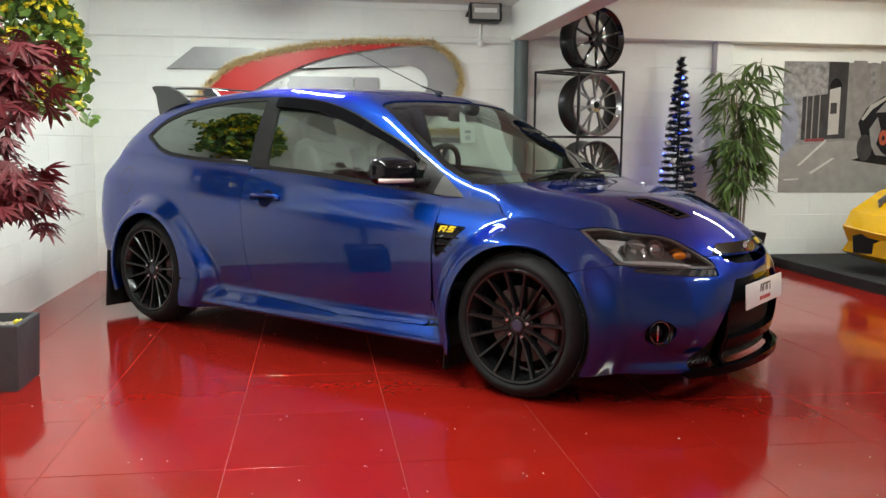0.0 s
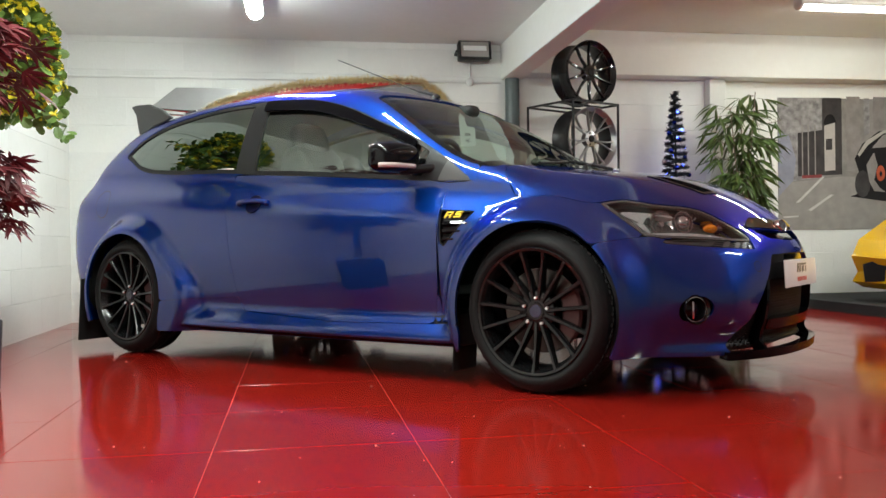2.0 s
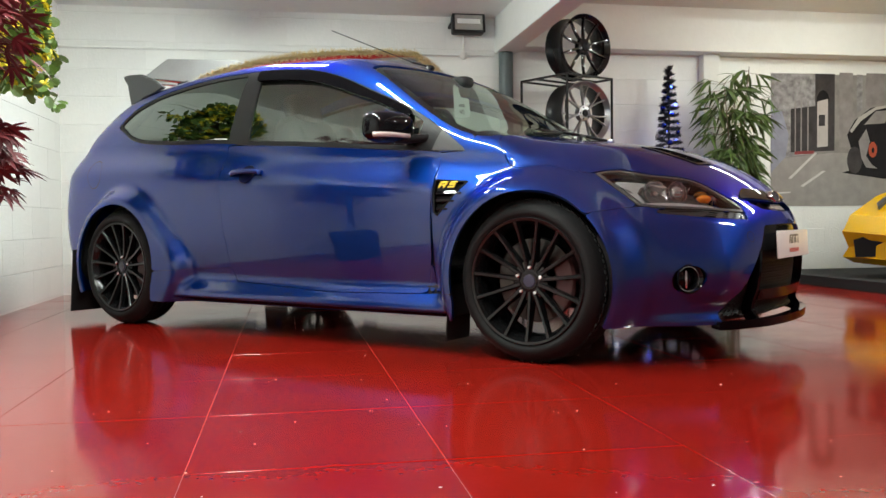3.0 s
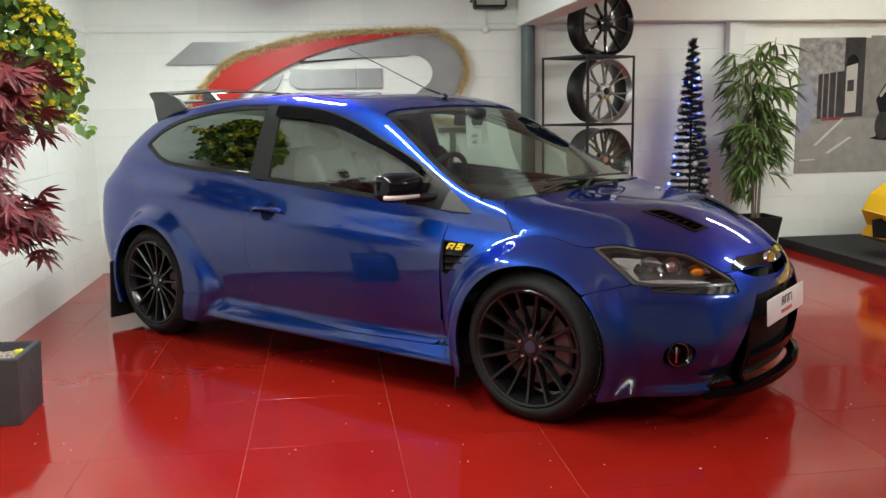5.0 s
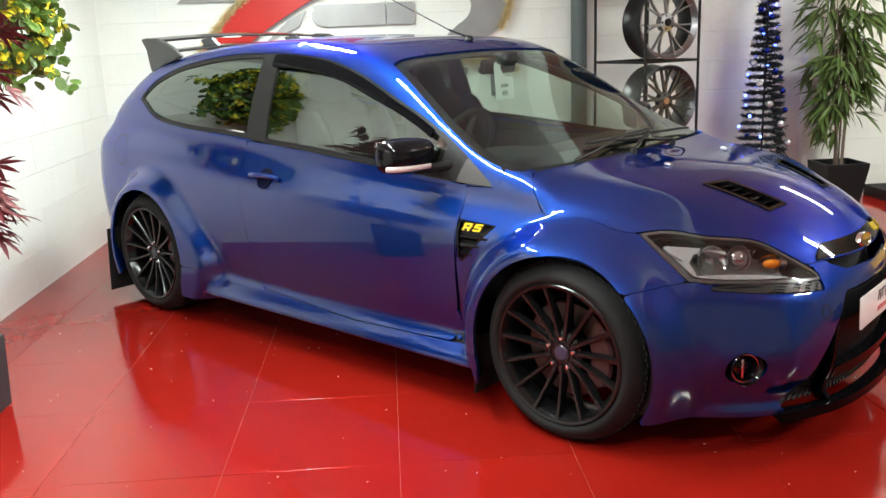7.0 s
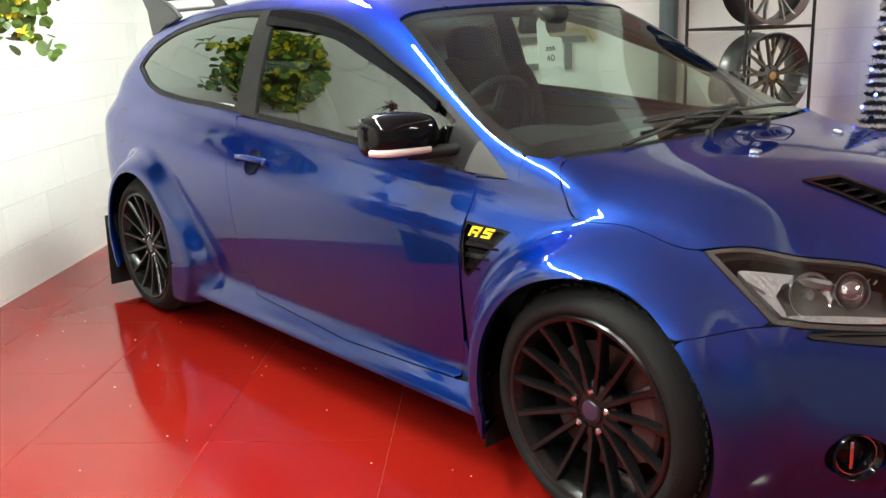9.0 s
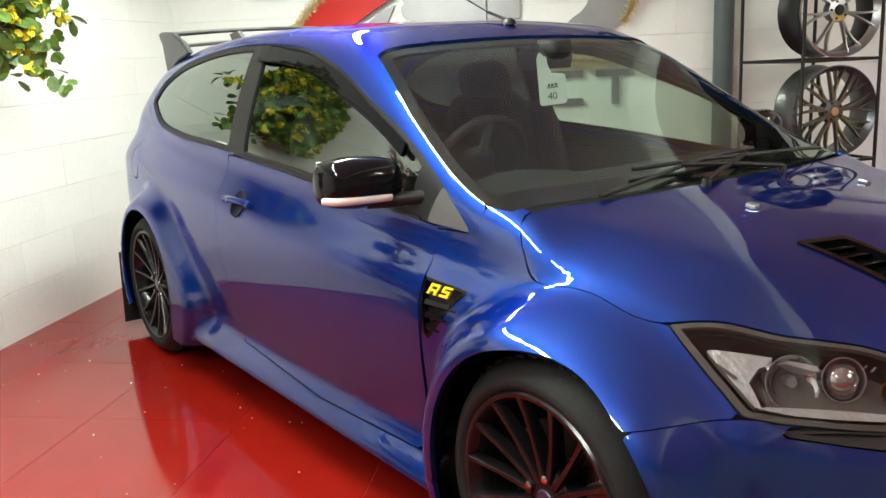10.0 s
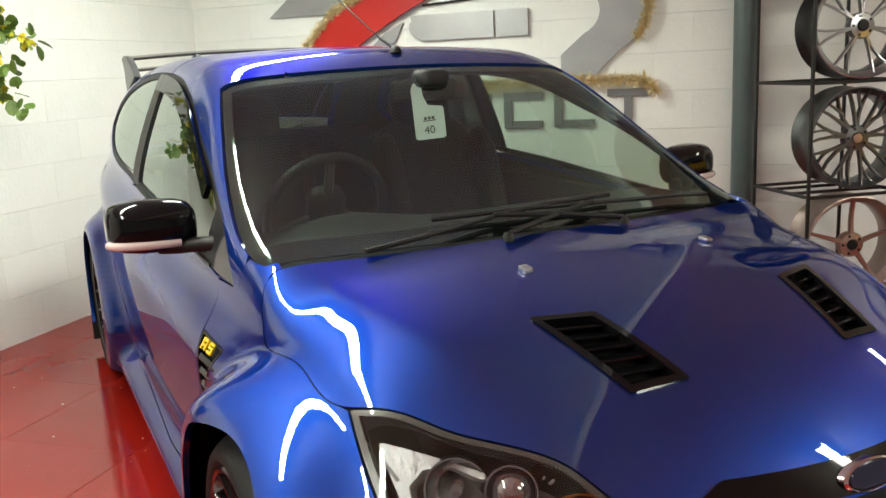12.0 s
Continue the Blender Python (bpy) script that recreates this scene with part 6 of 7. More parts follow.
def flower_basket(x, y, z):
    rnd = random.Random(21)
    t = thing("hanging_basket", pose(x, y, z), "green trailing plant with yellow flowers in a wall basket", "hanging basket")
    bm = bmesh.new()
    lathe(bm, [(0.0, -0.12), (0.10, -0.11), (0.16, -0.04), (0.18, 0.03), (0.17, 0.03), (0.0, 0.0)], 24, "z")
    part("basket", bm, M["bark"], t)
    bm = bmesh.new()
    tube(bm, [(LEFT - x + 0.005, 0, 0.42), (LEFT - x + 0.02, 0, 0.44), (0.0, 0, 0.44), (0, 0, 0.40)], 0.007, 6)
    for a in range(3):
        tube(bm, [(0, 0, 0.40), (0.17 * math.cos(a * 2.09), 0.17 * math.sin(a * 2.09), 0.03)], 0.003, 5)
    part("bracket", bm, M["black_steel"], t)
    bm, fl = bmesh.new(), bmesh.new()
    for k in range(1250):
        v = Vector((rnd.gauss(0, 1), rnd.gauss(0, 1), rnd.gauss(0, 1))).normalized()
        r = 0.72 + 0.34 * rnd.random() ** 0.6
        p = Vector((v.x * r * 0.24, v.y * r * 0.27, v.z * r * 0.30 + 0.02))
        if rnd.random() < 0.06:
            p = Vector((v.x * 0.24, v.y * 0.25, -0.20 - 0.16 * rnd.random()))
        if k < 46:
            f = k % 23 / 22
            p = Vector((0.13 + 0.06 * f, 0.22 + 0.20 * f, 0.02 - 0.10 * f) if k < 23 else (0.22 + 0.02 * math.sin(9 * f), 0.20 + 0.02 * math.cos(7 * f), -0.14 - 0.26 * f)) + v * 0.022
        p.x = max(p.x, LEFT - x + 0.02)
        d = (v + Vector((rnd.gauss(0, 0.6), rnd.gauss(0, 0.6), rnd.gauss(-0.2, 0.6)))).normalized()
        add_leaf(bm, p, aim(p, d, rnd.uniform(-1.5, 1.5)) @ Matrix.Scale(rnd.uniform(0.9, 1.5), 4), ROUND, 0.15, -2.0)
        if rnd.random() < 0.18:
            q = p + v * 0.02
            for i in range(6):
                dd = (v * 0.7 + Vector((rnd.gauss(0, 0.7), rnd.gauss(0, 0.7), rnd.gauss(0, 0.7)))).normalized()
                add_leaf(fl, q, aim(q, dd, rnd.uniform(-1, 1)) @ Matrix.Scale(0.72, 4), ROUND, 0.5, -4.0)
    tagged(part("foliage", bm, M["leaf"], t, "round green leaves", None), kind="stuff")
    tagged(part("blossom", fl, M["flower"], t, "bright yellow blooms", None), kind="stuff")


flower_basket(-2.11, 0.13, 1.62)


def bamboo(x, y):
    rnd = random.Random(5)
    pot = thing("plant_pot", pose(x, y, 0), "square black plant pot on the floor by the wall", "plant pot")
    bm = bmesh.new()
    r = []
    for a, z in ((0.12, 0), (0.165, 0.33), (0.165, 0.35), (0.145, 0.35), (0.14, 0.30)):
        r.append([bm.verts.new((sx * a, sy * a, z)) for sx, sy in ((-1, -1), (1, -1), (1, 1), (-1, 1))])
    for a, b in zip(r, r[1:]):
        for k in range(4):
            bm.faces.new((a[k], a[(k + 1) % 4], b[(k + 1) % 4], b[k]))
    bm.faces.new(r[0][::-1])
    bm.faces.new(r[-1])
    part("pot", bm, M["black_plastic"], pot, smooth=30)
    t = thing("bamboo_plant", pose(x, y, 0.30), "tall artificial bamboo with drooping green leaves in a black pot", "plant")
    bm, lv = bmesh.new(), bmesh.new()
    for k in range(5):
        a = k * 1.26
        pts = []
        top = (1.58, 1.50, 1.28, 1.42, 1.18)[k]
        for i in range(9):
            f = i / 8
            rr = 0.03 + 0.16 * f ** 1.6 * (1.0 if k % 2 else 0.6)
            pts.append(Vector((rr * math.cos(a), rr * math.sin(a) * 0.7, top * f)))
        tube(bm, pts, 0.008, 6, r1=0.003)
        for j in range(30):
            f = rnd.uniform(0.14 if j % 5 == 0 else 0.34, 1.0)
            i = min(int(f * 8), 7)
            p = pts[i].lerp(pts[i + 1], f * 8 - i)
            b = rnd.random() * 6.283
            ln = rnd.uniform(0.08, 0.24)
            q = p + Vector((ln * math.cos(b), ln * math.sin(b) * 0.75, rnd.uniform(-0.04, 0.08)))
            q.y = min(q.y, BACK - y - 0.12)
            tube(bm, [p, q], 0.002, 4)
            for _ in range(5):
                d = Vector((math.cos(b) + rnd.gauss(0, 0.6), math.sin(b) + rnd.gauss(0, 0.6), rnd.gauss(-0.75, 0.35))).normalized()
                c = p.lerp(q, rnd.uniform(0.5, 1.0))
                if d.y > 0 and c.y > BACK - y - 0.3:
                    d.y = -d.y
                add_leaf(lv, c, aim(c, d, rnd.uniform(-0.9, 0.9)) @ Matrix.Scale(rnd.uniform(0.75, 1.15), 4), BLADE, 0.25, -0.9)
    part("cane", bm, M["bark"], t, smooth=60)
    tagged(part("foliage", lv, M["palm"], t, "long narrow green leaves", None), kind="stuff")


bamboo(3.25, 2.16)


def xmas_tree(x, y):
    rnd = random.Random(8)
    t = thing("tinsel_tree", pose(x, y, 0), "slim black tinsel Christmas tree with blue and silver baubles", "christmas tree")
    bm = bmesh.new()
    tube(bm, [(0, 0, 0.0), (0, 0, 1.88)], 0.008, 6)
    lathe(bm, [(0.0, 0.03), (0.10, 0.02), (0.11, 0.0), (0.0, 0.0)], 20, "z")
    part("stand", bm, M["black_steel"], t)
    bm = bmesh.new()
    turns = 26
    for k in range(13000):
        f = rnd.random() ** 0.8
        f = 1 - f
        z = 0.35 + 1.52 * f
        rad = 0.185 * (1 - f) ** 0.85 + 0.015
        a = f * turns * 2 * math.pi + rnd.gauss(0, 0.25)
        c = Vector((rad * math.cos(a) * rnd.uniform(0.55, 1.0), rad * math.sin(a) * rnd.uniform(0.55, 1), z))
        v = Vector((rnd.gauss(0, 1), rnd.gauss(0, 1), rnd.gauss(0, 0.8))).normalized()
        w = v.orthogonal().normalized() * 0.006
        ln = rnd.uniform(0.022, 0.042)
        vs = [bm.verts.new(q) for q in (c + w, c - w, c + v * ln)]
        bm.faces.new(vs)
    tagged(part("tinsel", bm, M["xmas"], t, "dark tinsel spiral", None), kind="stuff")
    for k in range(46):
        f = (k + 0.5) / 46
        z = 0.36 + 1.38 * f
        rad = 0.185 * (1 - f) ** 0.85 + 0.02
        a = k * 2.4
        kind = k % 5
        bm = bmesh.new()
        r = (0.026, 0.019, 0.011, 0.022, 0.011)[kind]
        bmesh.ops.create_uvsphere(bm, u_segments=14, v_segments=9, radius=r, matrix=Matrix.Translation((rad * math.cos(a), rad * math.sin(a), z)))
        part("bauble" if kind in (0, 1, 3) else "light", bm, M[("white_bauble", "blue_bauble", "blue_led", "blue_bauble", "blue_led")[kind]], t, "", 180)


xmas_tree(2.65, 2.2)


# ---- wheel rack ----
def show_wheel(m, material, spokes, label, style, r=0.262, width=0.22):
    t = thing("alloy_wheel", m, label, "wheel", "wheels on the rack")
    bm = bmesh.new()
    lathe(bm, [(r - 0.012, width), (r, width - 0.004), (r - 0.002, width - 0.018), (r - 0.022, width - 0.04), (r - 0.03, 0.09), (r - 0.024, 0.035), (r - 0.010, 0.018),
               (r - 0.016, 0.016), (r - 0.034, 0.05), (r - 0.04, 0.1), (r - 0.03, width - 0.04)], 56, closed=True)
    part("barrel", bm, M["barrel_" + style], t, "dark barrel", 40)
    bm = bmesh.new()
    lathe(bm, [(r - 0.010, 0.0185), (r - 0.001, 0.006), (r, 0.0), (r - 0.006, -0.003), (r - 0.012, 0.004), (r - 0.018, 0.0155), (r - 0.030, 0.030), (r - 0.034, 0.034), (r - 0.034, 0.040), (r - 0.016, 0.019)], 56, closed=True)
    part("lip", bm, material, t, "machined rim lip", 40)
    bm = bmesh.new()
    lathe(bm, [(0.0, 0.03), (0.028, 0.028), (0.032, 0.022), (0.060, 0.026), (0.066, 0.034), (0.066, 0.075), (0.0, 0.075)], 32)
    part("hub", bm, material, t, smooth=40)
    bm = bmesh.new()
    lathe(bm, [(0.0, 0.012), (0.024, 0.014), (0.027, 0.024)], 24)
    part("centre_cap", bm, M["black_plastic"] if style != "mesh" else M["alloy_bronze"], t)
    ro = r - 0.022
    bm = bmesh.new()

    def bar(p, q, w0, w1, d=0.026):
        """A spoke from p to q: (angle, radius, y)."""
        rows = []
        for f in (0, 0.35, 0.7, 1):
            a = p[0] + (q[0] - p[0]) * f
            rr = p[1] + (q[1] - p[1]) * f
            y = p[2] + (q[2] - p[2]) * f + 0.012 * math.sin(math.pi * f)
            w = w0 + (w1 - w0) * f
            c, s = math.cos(a), math.sin(a)
            rows.append([bm.verts.new((rr * c - k * s, yy, rr * s + k * c)) for k, yy in ((-w * 0.6, y), (w * 0.6, y), (w, y + 0.007), (w * 0.8, y + d), (-w * 0.8, y + d), (-w, y + 0.007))])
        for a, b in zip(rows, rows[1:]):
            for k in range(6):
                bm.faces.new((a[k], b[k], b[(k + 1) % 6], a[(k + 1) % 6]))
    bar((math.pi / 2, 0.055, 0.028), (math.pi / 2, ro + 0.006, 0.016), 0.012 if style == "multi" else 0.014, 0.009)
    if style == "y":
        bm.free()
        bm = bmesh.new()
        bar((math.pi / 2, 0.05, 0.026), (math.pi / 2 - 0.17, ro + 0.004, 0.016), 0.008, 0.006)
        bar((math.pi / 2, 0.05, 0.026), (math.pi / 2 + 0.17, ro + 0.004, 0.016), 0.008, 0.006)
    elif style == "mesh":
        bm.free()
        bm = bmesh.new()
        bar((math.pi / 2 - 0.02, 0.055, 0.026), (math.pi / 2 - 0.22, ro + 0.008, 0.012), 0.011, 0.006)
        bar((math.pi / 2 + 0.02, 0.055, 0.026), (math.pi / 2 + 0.22, ro + 0.008, 0.012), 0.011, 0.006)
        bar((math.pi / 2 - 0.13, 0.15, 0.024), (math.pi / 2 + 0.03, ro + 0.008, 0.012), 0.007, 0.005)
    bmesh.ops.recalc_face_normals(bm, faces=bm.faces)
    sm = mesh_of(bm, "spoke", 40)
    for k in range(spokes):
        link("spoke", sm, material, t).matrix_basis = Matrix.Rotation(2 * math.pi * k / spokes, 4, "Y")
    bm = bmesh.new()
    lathe(bm, [(0.0, 0.022), (0.007, 0.022), (0.009, 0.03), (0.009, 0.05)], 10)
    nm = mesh_of(bm, "bolt_hole", 40)
    for k in range(5):
        a = 2 * math.pi * (k + 0.5) / 5
        link("bolt_hole", nm, M["black_plastic"], t).matrix_basis = pose(0.048 * math.cos(a), 0, 0.048 * math.sin(a))
    return t


RACK = pose(1.705, 2.12, 0, 0, 0, 28)
rack = thing("wheel_rack", RACK, "open black steel frame rack holding loose alloy wheels", "rack")
half = 0.265
for sx in (-1, 1):
    for sy in (-1, 1):
        bm = bmesh.new()
        box(bm, sx * half - 0.008, sx * half + 0.008, sy * half * 0.98 - 0.008, sy * half * 0.98 + 0.008, 0.0, 1.73, 0.002, 1)
        part("post", bm, M["black_steel"], rack)
SHELVES = (0.05, 0.612, 1.175, 1.722)
for z in SHELVES:
    for a in ((-half, half, -half - 0.008, -half + 0.008), (-half, half, half - 0.016, half), (-half - 0.008, -half + 0.008, -half, half), (half - 0.008, half + 0.008, -half, half), (-half, half, -0.10, -0.088), (-half, half, 0.088, 0.10)):
        bm = bmesh.new()
        box(bm, a[0], a[1], a[2], a[3], z - 0.008, z + 0.008, 0.002, 1)
        part("rail", bm, M["black_steel"], rack)
for z, mt, n, lab, style in ((SHELVES[3] + 0.271, "alloy_gloss_black", 10, "gloss black multi-spoke alloy wheel standing on the rack", "multi"),
                             (SHELVES[2] + 0.271, "alloy_silver", 7, "silver alloy wheel with split spokes on the rack", "y"),
                             (SHELVES[1] + 0.271, "alloy_grey", 9, "gunmetal mesh alloy wheel on the rack", "mesh"),
                             (SHELVES[0] + 0.271, "alloy_bronze", 5, "pinkish silver five-spoke alloy wheel on the rack", "five")):
    show_wheel(RACK @ pose(0.078, -0.155, z, 0, 0, -7), M[mt], n, lab, style)


# ---- poster ----
poster = thing("wall_poster", pose(0, 0, 0), "large glossy grey photo poster of a dark car in a yard", "poster")
PX0, PX1, PZ0, PZ1 = 3.82, 5.75, 0.685, 1.93


def flat(name, outline, layer, material, label=""):
    wall_plate(name, outline, 0.0006, 0.0006 * layer + (0.0044 if layer else 0.0), material, poster, label)


bm = bmesh.new()
box(bm, PX0, PX1, WALL_Y - 0.005, WALL_Y, PZ0 * 0.985, PZ1 * 0.985, 0.001, 1)
part("sheet", bm, M["poster_grey"], poster)
flat("ground", [(PX0, PZ0), (PX1, PZ0), (PX1, 1.18), (4.45, 1.19), (PX0, 1.12)], 1, M["poster_ground"])
flat("thicket", [(PX0, 1.12), (4.06, 1.16), (4.30, 1.18), (4.30, 1.935), (PX0, 1.93)], 2, M["poster_mottle"])
flat("pale_fence", [(PX0, 1.0), (3.97, 1.15), (4.0, 1.35), (3.93, 1.58), (PX0, 1.6)], 3, M["poster_pale_blue"])
flat("dark_gate", [(4.02, 1.19), (4.27, 1.20), (4.27, 1.63), (4.02, 1.60)], 3, M["poster_dark"])
for gx in (4.06, 4.12, 4.19):
    flat("gate_post", [(gx, 1.19), (gx + 0.012, 1.19), (gx + 0.012, 1.68), (gx, 1.68)], 4, M["poster_mid"])
flat("stone_building", [(4.27, 1.20), (4.47, 1.21), (4.47, 1.935), (4.27, 1.935)], 4, M["poster_dark"])
flat("archway", [(4.285, 1.66), (4.41, 1.68)] + arc(4.35, 1.68, 0.065, 0.10, 0, 180, 10), 5, M["poster_black"])
flat("pale_door", [(4.29, 1.24), (4.40, 1.25), (4.40, 1.70), (4.29, 1.67)], 6, M["poster_pale"])
flat("door_pane", [(4.305, 1.44), (4.37, 1.445), (4.37, 1.55), (4.305, 1.545)], 7, M["poster_dark"])
flat("red_kerb", [(4.06, 1.17), (4.26, 1.18), (4.26, 1.21), (4.06, 1.20)], 5, M["poster_red"])
flat("downpipe", [(4.70, 1.58), (4.76, 1.60), (4.76, 1.935), (4.70, 1.935)], 3, M["poster_mottle"])
flat("shutter", [(4.52, 1.24), (4.66, 1.25), (4.66, 1.95), (4.52, 1.95)], 2, M["poster_mid"])
flat("shutter", [(4.80, 1.3), (5.7, 1.35), (5.7, 1.95), (4.80, 1.95)], 2, M["poster_mid"])
flat("marking", [(3.995, 0.945), (4.03, 0.945), (4.29, 1.185), (4.265, 1.19)], 3, M["poster_white"])
flat("marking", [(4.12, 0.875), (4.15, 0.865), (4.38, 1.015), (4.35, 1.02)], 3, M["poster_white"])
flat("marking", [(3.87, 0.80), (4.02, 0.808), (4.02, 0.822), (3.87, 0.815)], 3, M["poster_white"])
flat("car_body", [(4.55, 1.0), (4.62, 1.02), (4.66, 1.18), (4.60, 1.36), (4.68, 1.50), (4.85, 1.62), (5.1, 1.66), (5.6, 1.64), (5.74, 1.5), (5.74, 0.95), (5.0, 0.94)], 5, M["poster_black"])
flat("car_glass", [(4.78, 1.46), (5.0, 1.475), (5.04, 1.60), (4.90, 1.59)], 6, M["poster_mid"])
flat("car_wheel", arc(4.68, 1.12, 0.08, 0.13, 0, 350, 16), 6, M["poster_dark"])
flat("car_highlight", [(4.63, 1.40), (4.72, 1.53), (4.9, 1.63), (5.1, 1.66), (5.1, 1.64), (4.9, 1.60), (4.74, 1.49), (4.65, 1.38)], 6, M["poster_pale"])
flat("car_splash", [(4.72, 1.30), (4.80, 1.42), (4.84, 1.30), (4.80, 1.16), (4.86, 1.08), (4.92, 1.04), (4.80, 1.05), (4.75, 1.14)], 7, M["poster_mid"])
flat("orange_mark", arc(4.87, 1.22, 0.045, 0.075, 0, 345, 16), 7, M["poster_orange"])
flat("orange_mark_centre", arc(4.872, 1.215, 0.016, 0.026, 0, 340, 10), 8, M["poster_black"])

# ---- the nose of the yellow sports car ----
ycar = thing("sports_car", pose(4.08, 0.62, 0.085, 0, 0, 12), "bright yellow low sports car with a sharp-edged nose", "car")


def hull(name, sections, material, label=""):
    """A faceted shell through rows of points."""
    bm = bmesh.new()
    rows = [[bm.verts.new(p) for p in s] for s in sections]
    for a, b in zip(rows, rows[1:]):
        for k in range(len(a) - 1):
            bm.faces.new((a[k], a[k + 1], b[k + 1], b[k]))
    bmesh.ops.recalc_face_normals(bm, faces=bm.faces)
    bmesh.ops.solidify(bm, geom=bm.faces[:], thickness=0.02)
    return part(name, bm, material, ycar, label, 25)


hull("front_body", [[(x0, -0.95, z) for x0, z in ((-0.02, 0.38), (0.05, 0.50), (0.35, 0.66), (0.9, 0.80), (1.5, 0.86))],
                    [(x0, -0.6, z) for x0, z in ((-0.10, 0.36), (0.0, 0.48), (0.35, 0.64), (0.9, 0.80), (1.5, 0.92))],
                    [(x0, 0.0, z) for x0, z in ((-0.14, 0.35), (-0.02, 0.46), (0.35, 0.58), (0.9, 0.74), (1.5, 0.92))],
                    [(x0, 0.6, z) for x0, z in ((-0.10, 0.36), (0.0, 0.48), (0.35, 0.64), (0.9, 0.80), (1.5, 0.92))],
                    [(x0, 0.95, z) for x0, z in ((-0.02, 0.38), (0.05, 0.50), (0.35, 0.66), (0.9, 0.80), (1.5, 0.86))]], M["car_yellow"])
hull("bumper_blade", [[(x0, -0.95, z) for x0, z in ((-0.02, 0.38), (0.06, 0.24), (0.0, 0.17), (0.10, 0.13), (1.5, 0.13))],
                      [(x0, -0.72, z) for x0, z in ((-0.09, 0.365), (0.03, 0.28), (-0.10, 0.15), (0.0, 0.11), (1.5, 0.12))],
                      [(x0, -0.45, z) for x0, z in ((-0.12, 0.355), (-0.06, 0.30), (-0.06, 0.16), (0.02, 0.11), (1.5, 0.12))],
                      [(x0, 0.45, z) for x0, z in ((-0.12, 0.355), (-0.06, 0.30), (-0.06, 0.16), (0.02, 0.11), (1.5, 0.12))],
                      [(x0, 0.95, z) for x0, z in ((-0.02, 0.38), (0.06, 0.24), (0.0, 0.17), (0.10, 0.13), (1.5, 0.13))]], M["car_yellow"])
hull("side_body", [[(x0, -0.955, 0.13) for x0 in (0.02, 0.5, 1.5)], [(0.06, -0.96, 0.25), (0.5, -0.97, 0.30), (1.5, -0.97, 0.35)], [(-0.02, -0.95, 0.38), (0.5, -0.965, 0.6), (1.5, -0.95, 0.86)]], M["car_yellow"])
for s in (-1, 1):
    bm = bmesh.new()
    slab(bm, [(-0.16, -0.10), (0.16, -0.12), (0.18, 0.02), (-0.05, 0.08)], -0.02, 0.02, Matrix.Translation((-0.045, s * 0.63, 0.28)) @ Matrix.Rotation(radians(90), 4, "Z") @ Matrix.Rotation(radians(90), 4, "X"))
    bmesh.ops.recalc_face_normals(bm, faces=bm.faces)
    part("air_intake", bm, M["under"], ycar, "black air intake")
    bm = bmesh.new()
    slab(bm, [(-0.02, -0.04), (0.26, 0.02), (0.30, 0.05), (0.05, 0.03)], -0.012, 0.012, Matrix.Translation((0.10, s * 0.74, 0.555)) @ Matrix.Rotation(radians(-28), 4, "Y"))
    bmesh.ops.recalc_face_normals(bm, faces=bm.faces)
    part("headlight", bm, M["lamp_dark"], ycar, "slim dark headlight")
    bm = bmesh.new()
    lathe(bm, [(0.20, 0.22), (0.30, 0.22), (0.335, 0.19), (0.335, 0.03), (0.30, 0.0), (0.22, 0.01), (0.20, 0.04), (0.0, 0.05)], 40)
    part("wheel", bm, M["rubber"], ycar, "black wheel").matrix_basis = pose(0.92, s * 0.93 if s < 0 else 0.93, 0.335, 0, 0, 0 if s < 0 else 180)
bm = bmesh.new()
box(bm, 0.1, 1.5, -0.92, 0.92, 0.10, 0.36, 0.03)
part("underbody", bm, M["under"], ycar)
hull("cabin", [[(0.9, -0.8, 0.80), (1.5, -0.6, 1.12), (2.3, -0.55, 1.16), (3.6, -0.7, 0.95)], [(0.85, 0, 0.78), (1.5, 0, 1.14), (2.3, 0, 1.18), (3.6, 0, 0.98)], [(0.9, 0.8, 0.80), (1.5, 0.6, 1.12), (2.3, 0.55, 1.16), (3.6, 0.7, 0.95)]], M["black_gloss"], "dark cabin glass")
hull("rear_body", [[(1.5, -0.96, 0.13), (3.0, -0.96, 0.13), (3.0, -0.98, 0.95)], [(1.5, -0.95, 0.86), (3.0, -0.9, 0.95), (3.02, 0, 0.95)], [(1.5, 0.95, 0.86), (3.0, 0.9, 0.95), (3.02, 0.5, 0.95)], [(1.5, 0.96, 0.13), (3.0, 0.96, 0.13), (3.02, 0.96, 0.5)]], M["car_yellow"])


# ---- floor tiles and wall blocks ----
TILE = 0.60
GX, GY = -0.245, -1.035
bm = bmesh.new()
h = TILE / 2 - 0.0008
v0 = [bm.verts.new((sx * h, sy * h, -0.012)) for sx, sy in ((-1, -1), (1, -1), (1, 1), (-1, 1))]
v1 = [bm.verts.new((sx * h, sy * h, -0.0006)) for sx, sy in ((-1, -1), (1, -1), (1, 1), (-1, 1))]
v2 = [bm.verts.new((sx * (h - 0.0006), sy * (h - 0.0006), 0.0)) for sx, sy in ((-1, -1), (1, -1), (1, 1), (-1, 1))]
for a, b in ((v0, v1), (v1, v2)):
    for k in range(4):
        bm.faces.new((a[k], a[(k + 1) % 4], b[(k + 1) % 4], b[k]))
bm.faces.new(v2)
tile_mesh = mesh_of(bm, "floor_tile")
tile_mesh.materials.append(M["tile"])
rnd = random.Random(2)
far = []
count = 0
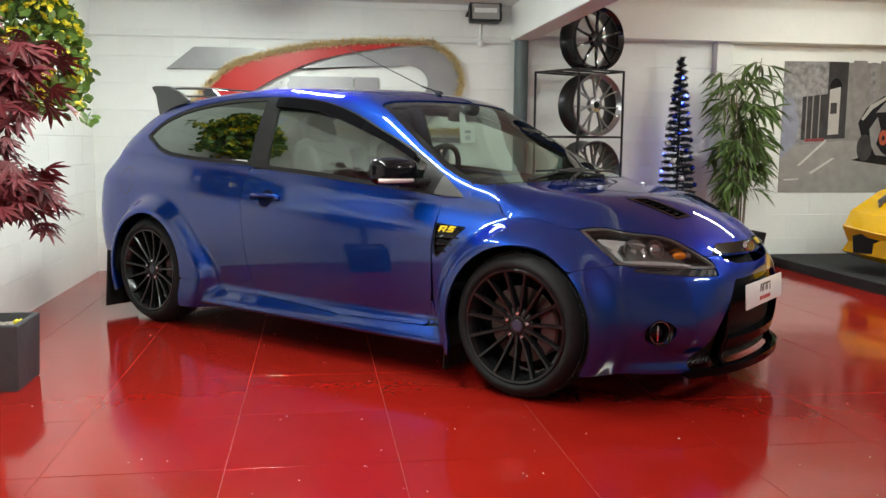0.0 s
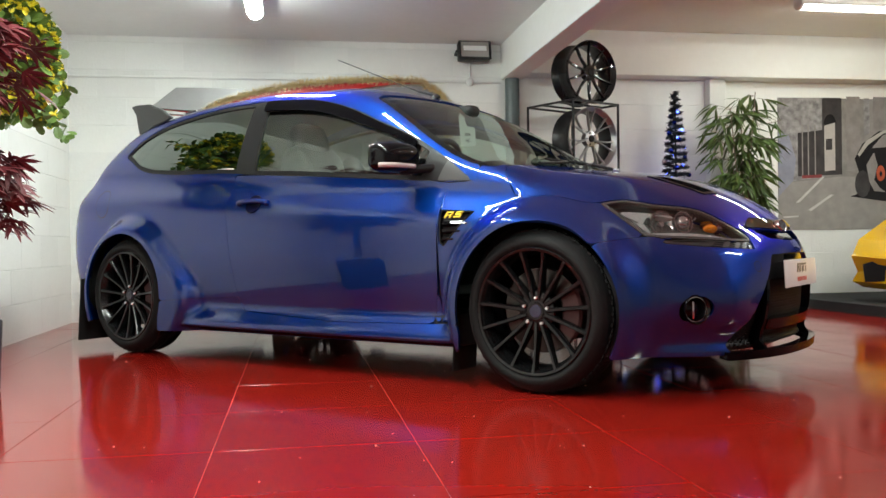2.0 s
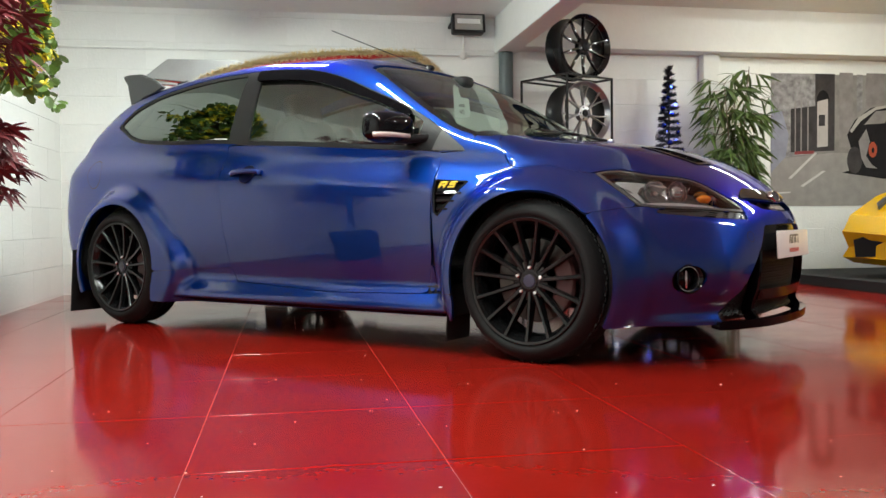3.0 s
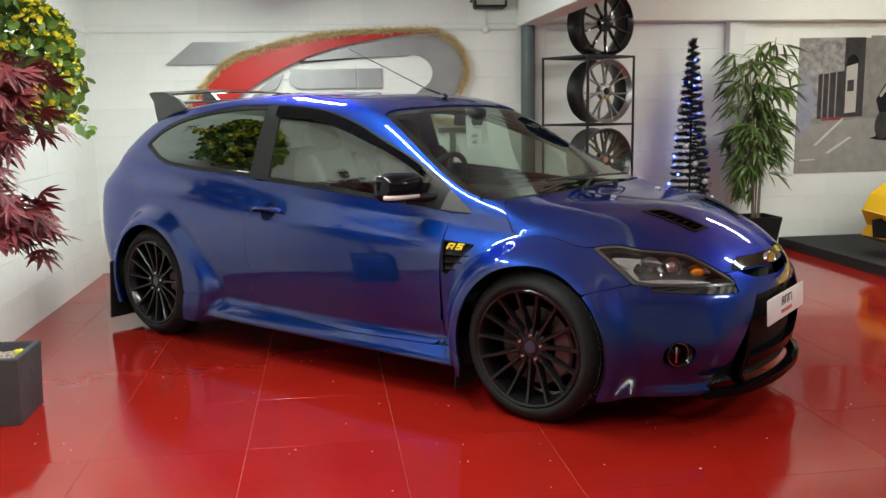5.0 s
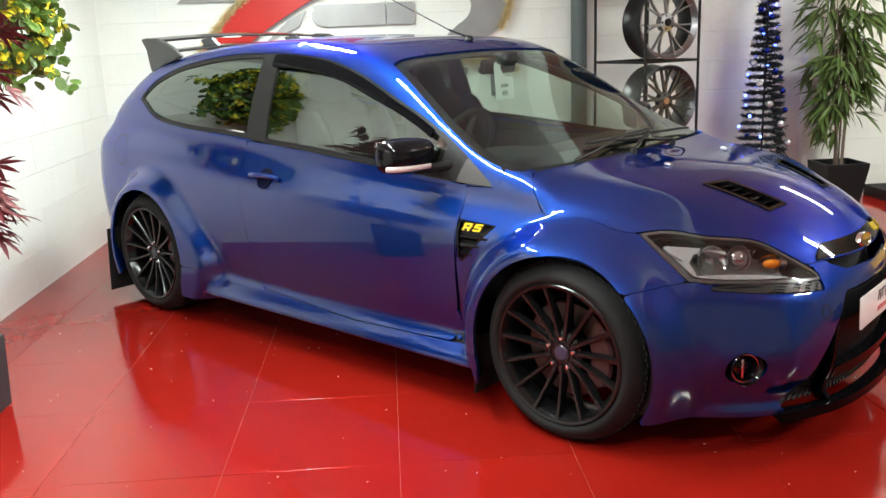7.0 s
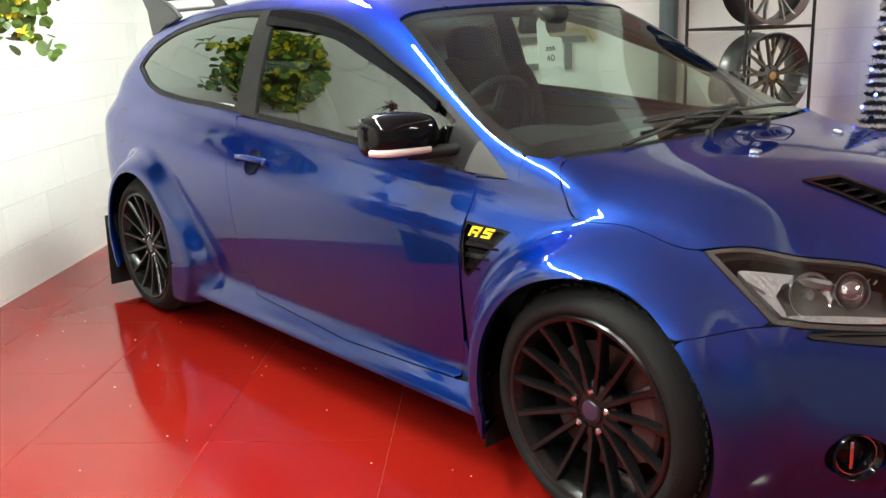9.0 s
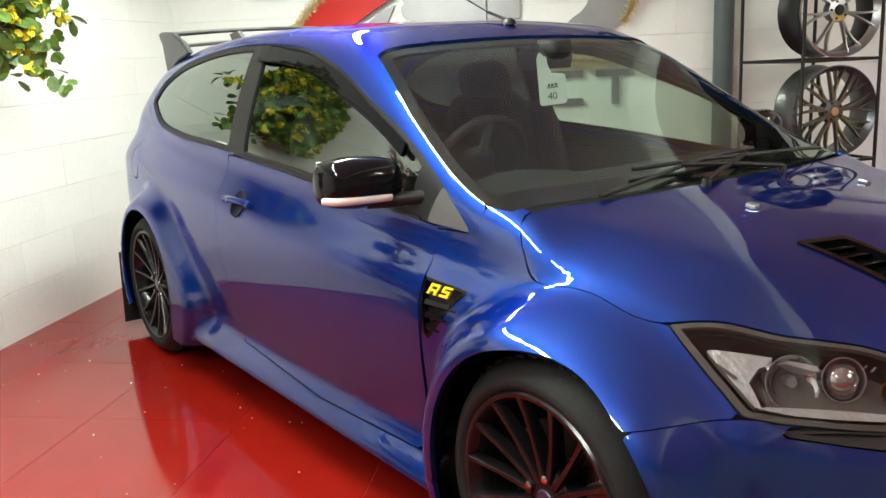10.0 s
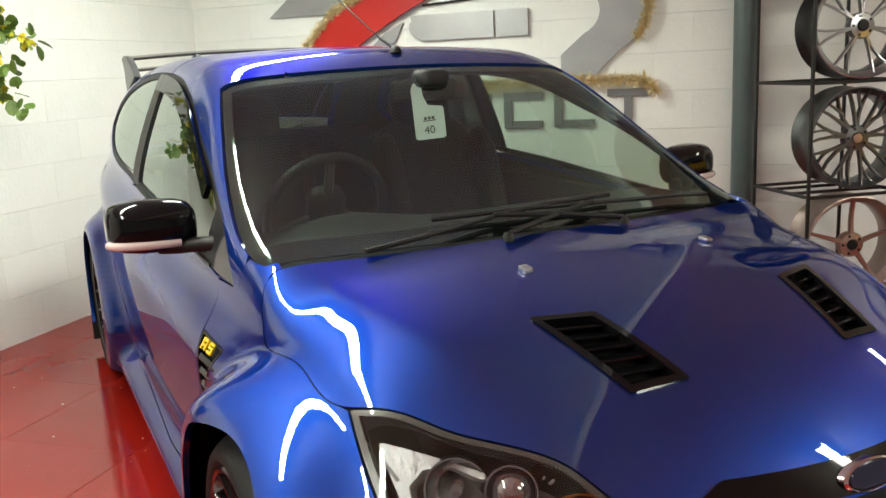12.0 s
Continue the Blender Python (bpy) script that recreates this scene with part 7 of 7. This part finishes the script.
for i in range(-5, 14):
    for j in range(-12, 8):
        cx, cy = GX + TILE * (i + 0.5), GY + TILE * (j + 0.5)
        if not (LEFT - 0.3 < cx < RIGHT + 0.3 and FRONT - 0.3 < cy < BACK + 0.3):
            continue
        near = -2.8 < cx < 4.5 and -4.6 < cy < 2.9
        if near and count < 290:
            ob = link("floor_tile", tile_mesh, None, floor)
            ob.matrix_basis = pose(cx, cy, rnd.uniform(-0.0004, 0.0), rnd.uniform(-0.09, 0.09), rnd.uniform(-0.09, 0.09))
            count += 1
        else:
            far.append((cx, cy))
bm = bmesh.new()
for cx, cy in far:
    box(bm, cx - h, cx + h, cy - h, cy + h, -0.012, 0.0)
link("floor_tiles_far", mesh_of(bm, "floor_tiles_far"), M["tile"], floor, "glossy red floor tiles further off", kind="stuff")
# pale specks of dust on the tiles
bm = bmesh.new()
for _ in range(420):
    px, py = rnd.uniform(LEFT, 3.7), rnd.uniform(-4.2, 1.0)
    s = rnd.uniform(0.0012, 0.0038) * (1.5 if rnd.random() < 0.1 else 1)
    n = rnd.randint(4, 6)
    a0 = rnd.random() * 6
    ring = [bm.verts.new((px + s * math.cos(a0 + 6.283 * k / n) * rnd.uniform(0.7, 1.2), py + s * math.sin(a0 + 6.283 * k / n) * rnd.uniform(0.7, 1.2), 0.0006)) for k in range(n)]
    tip = bm.verts.new((px, py, 0.0006 + s * 0.5))
    for k in range(n):
        bm.faces.new((ring[k], ring[(k + 1) % n], tip))
link("dust_specks", mesh_of(bm, "dust_specks"), M["speck"], None, "scattered pale specks of grit on the floor tiles", "grit", "", "stuff")

BH, BL = 0.225, 0.45
bm = bmesh.new()
g = 0.0007
ends = [[bm.verts.new((x, y, z)) for y, z in ((0.02, -BH / 2 + g), (-0.004, -BH / 2 + g), (-0.006, -BH / 2 + g + 0.0022), (-0.006, BH / 2 - g - 0.0022), (-0.004, BH / 2 - g), (0.02, BH / 2 - g))] for x in (-BL / 2 + 0.0003, BL / 2 - 0.0003)]
for k in range(5):
    bm.faces.new((ends[0][k], ends[1][k], ends[1][k + 1], ends[0][k + 1]))
bm.faces.new(ends[0])
bm.faces.new(ends[1][::-1])
bmesh.ops.recalc_face_normals(bm, faces=bm.faces)
block_mesh = mesh_of(bm, "wall_block", 40)
block_mesh.materials.append(M["wall"])


def course(parent, a0, a1, place, near):
    spare = []
    for r in range(11):
        z = 0.02 + BH * (r + 0.5) - 0.004
        x = a0 + (0.0 if r % 2 else -BL / 2)
        while x < a1:
            lo, hi = max(x, a0), min(x + BL, a1)
            if hi - lo > 0.03:
                c = (lo + hi) / 2
                if near(c):
                    ob = link("wall_block", block_mesh, None, parent)
                    ob.matrix_basis = place(c, z) @ pose(0, rnd.uniform(-0.0005, 0.0003), 0) @ Matrix.Diagonal(((hi - lo) / BL, 1, 1, 1))
                else:
                    spare.append((c, z, (hi - lo) / BL))
            x += BL
    bm = bmesh.new()
    for c, z, s in spare:
        box(bm, -BL / 2 * s + g, BL / 2 * s - g, -0.006, 0.02, -BH / 2 + g, BH / 2 - g, m=place(c, z))
    if spare:
        link("wall_blocks_far", mesh_of(bm, "wall_blocks_far"), M["wall"], parent, "white painted blocks further off", kind="stuff")


course(wall_north, LEFT, RIGHT, lambda c, z: pose(c, BACK + 0.002, z), lambda c: c < 4.3)
course(wall_west, FRONT, BACK, lambda c, z: pose(LEFT - 0.002, c, z, 0, 0, 90), lambda c: c > -2.0)
plain_box("base_course", LEFT + 0.0, RIGHT, BACK - 0.0045, BACK + 0.0055, -0.002, 0.0165, M["wall"], "", kind="", parent=wall_north)
plain_box("base_course", LEFT - 0.0055, LEFT + 0.0045, FRONT, BACK - 0.005, -0.002, 0.0165, M["wall"], "", kind="", parent=wall_west)
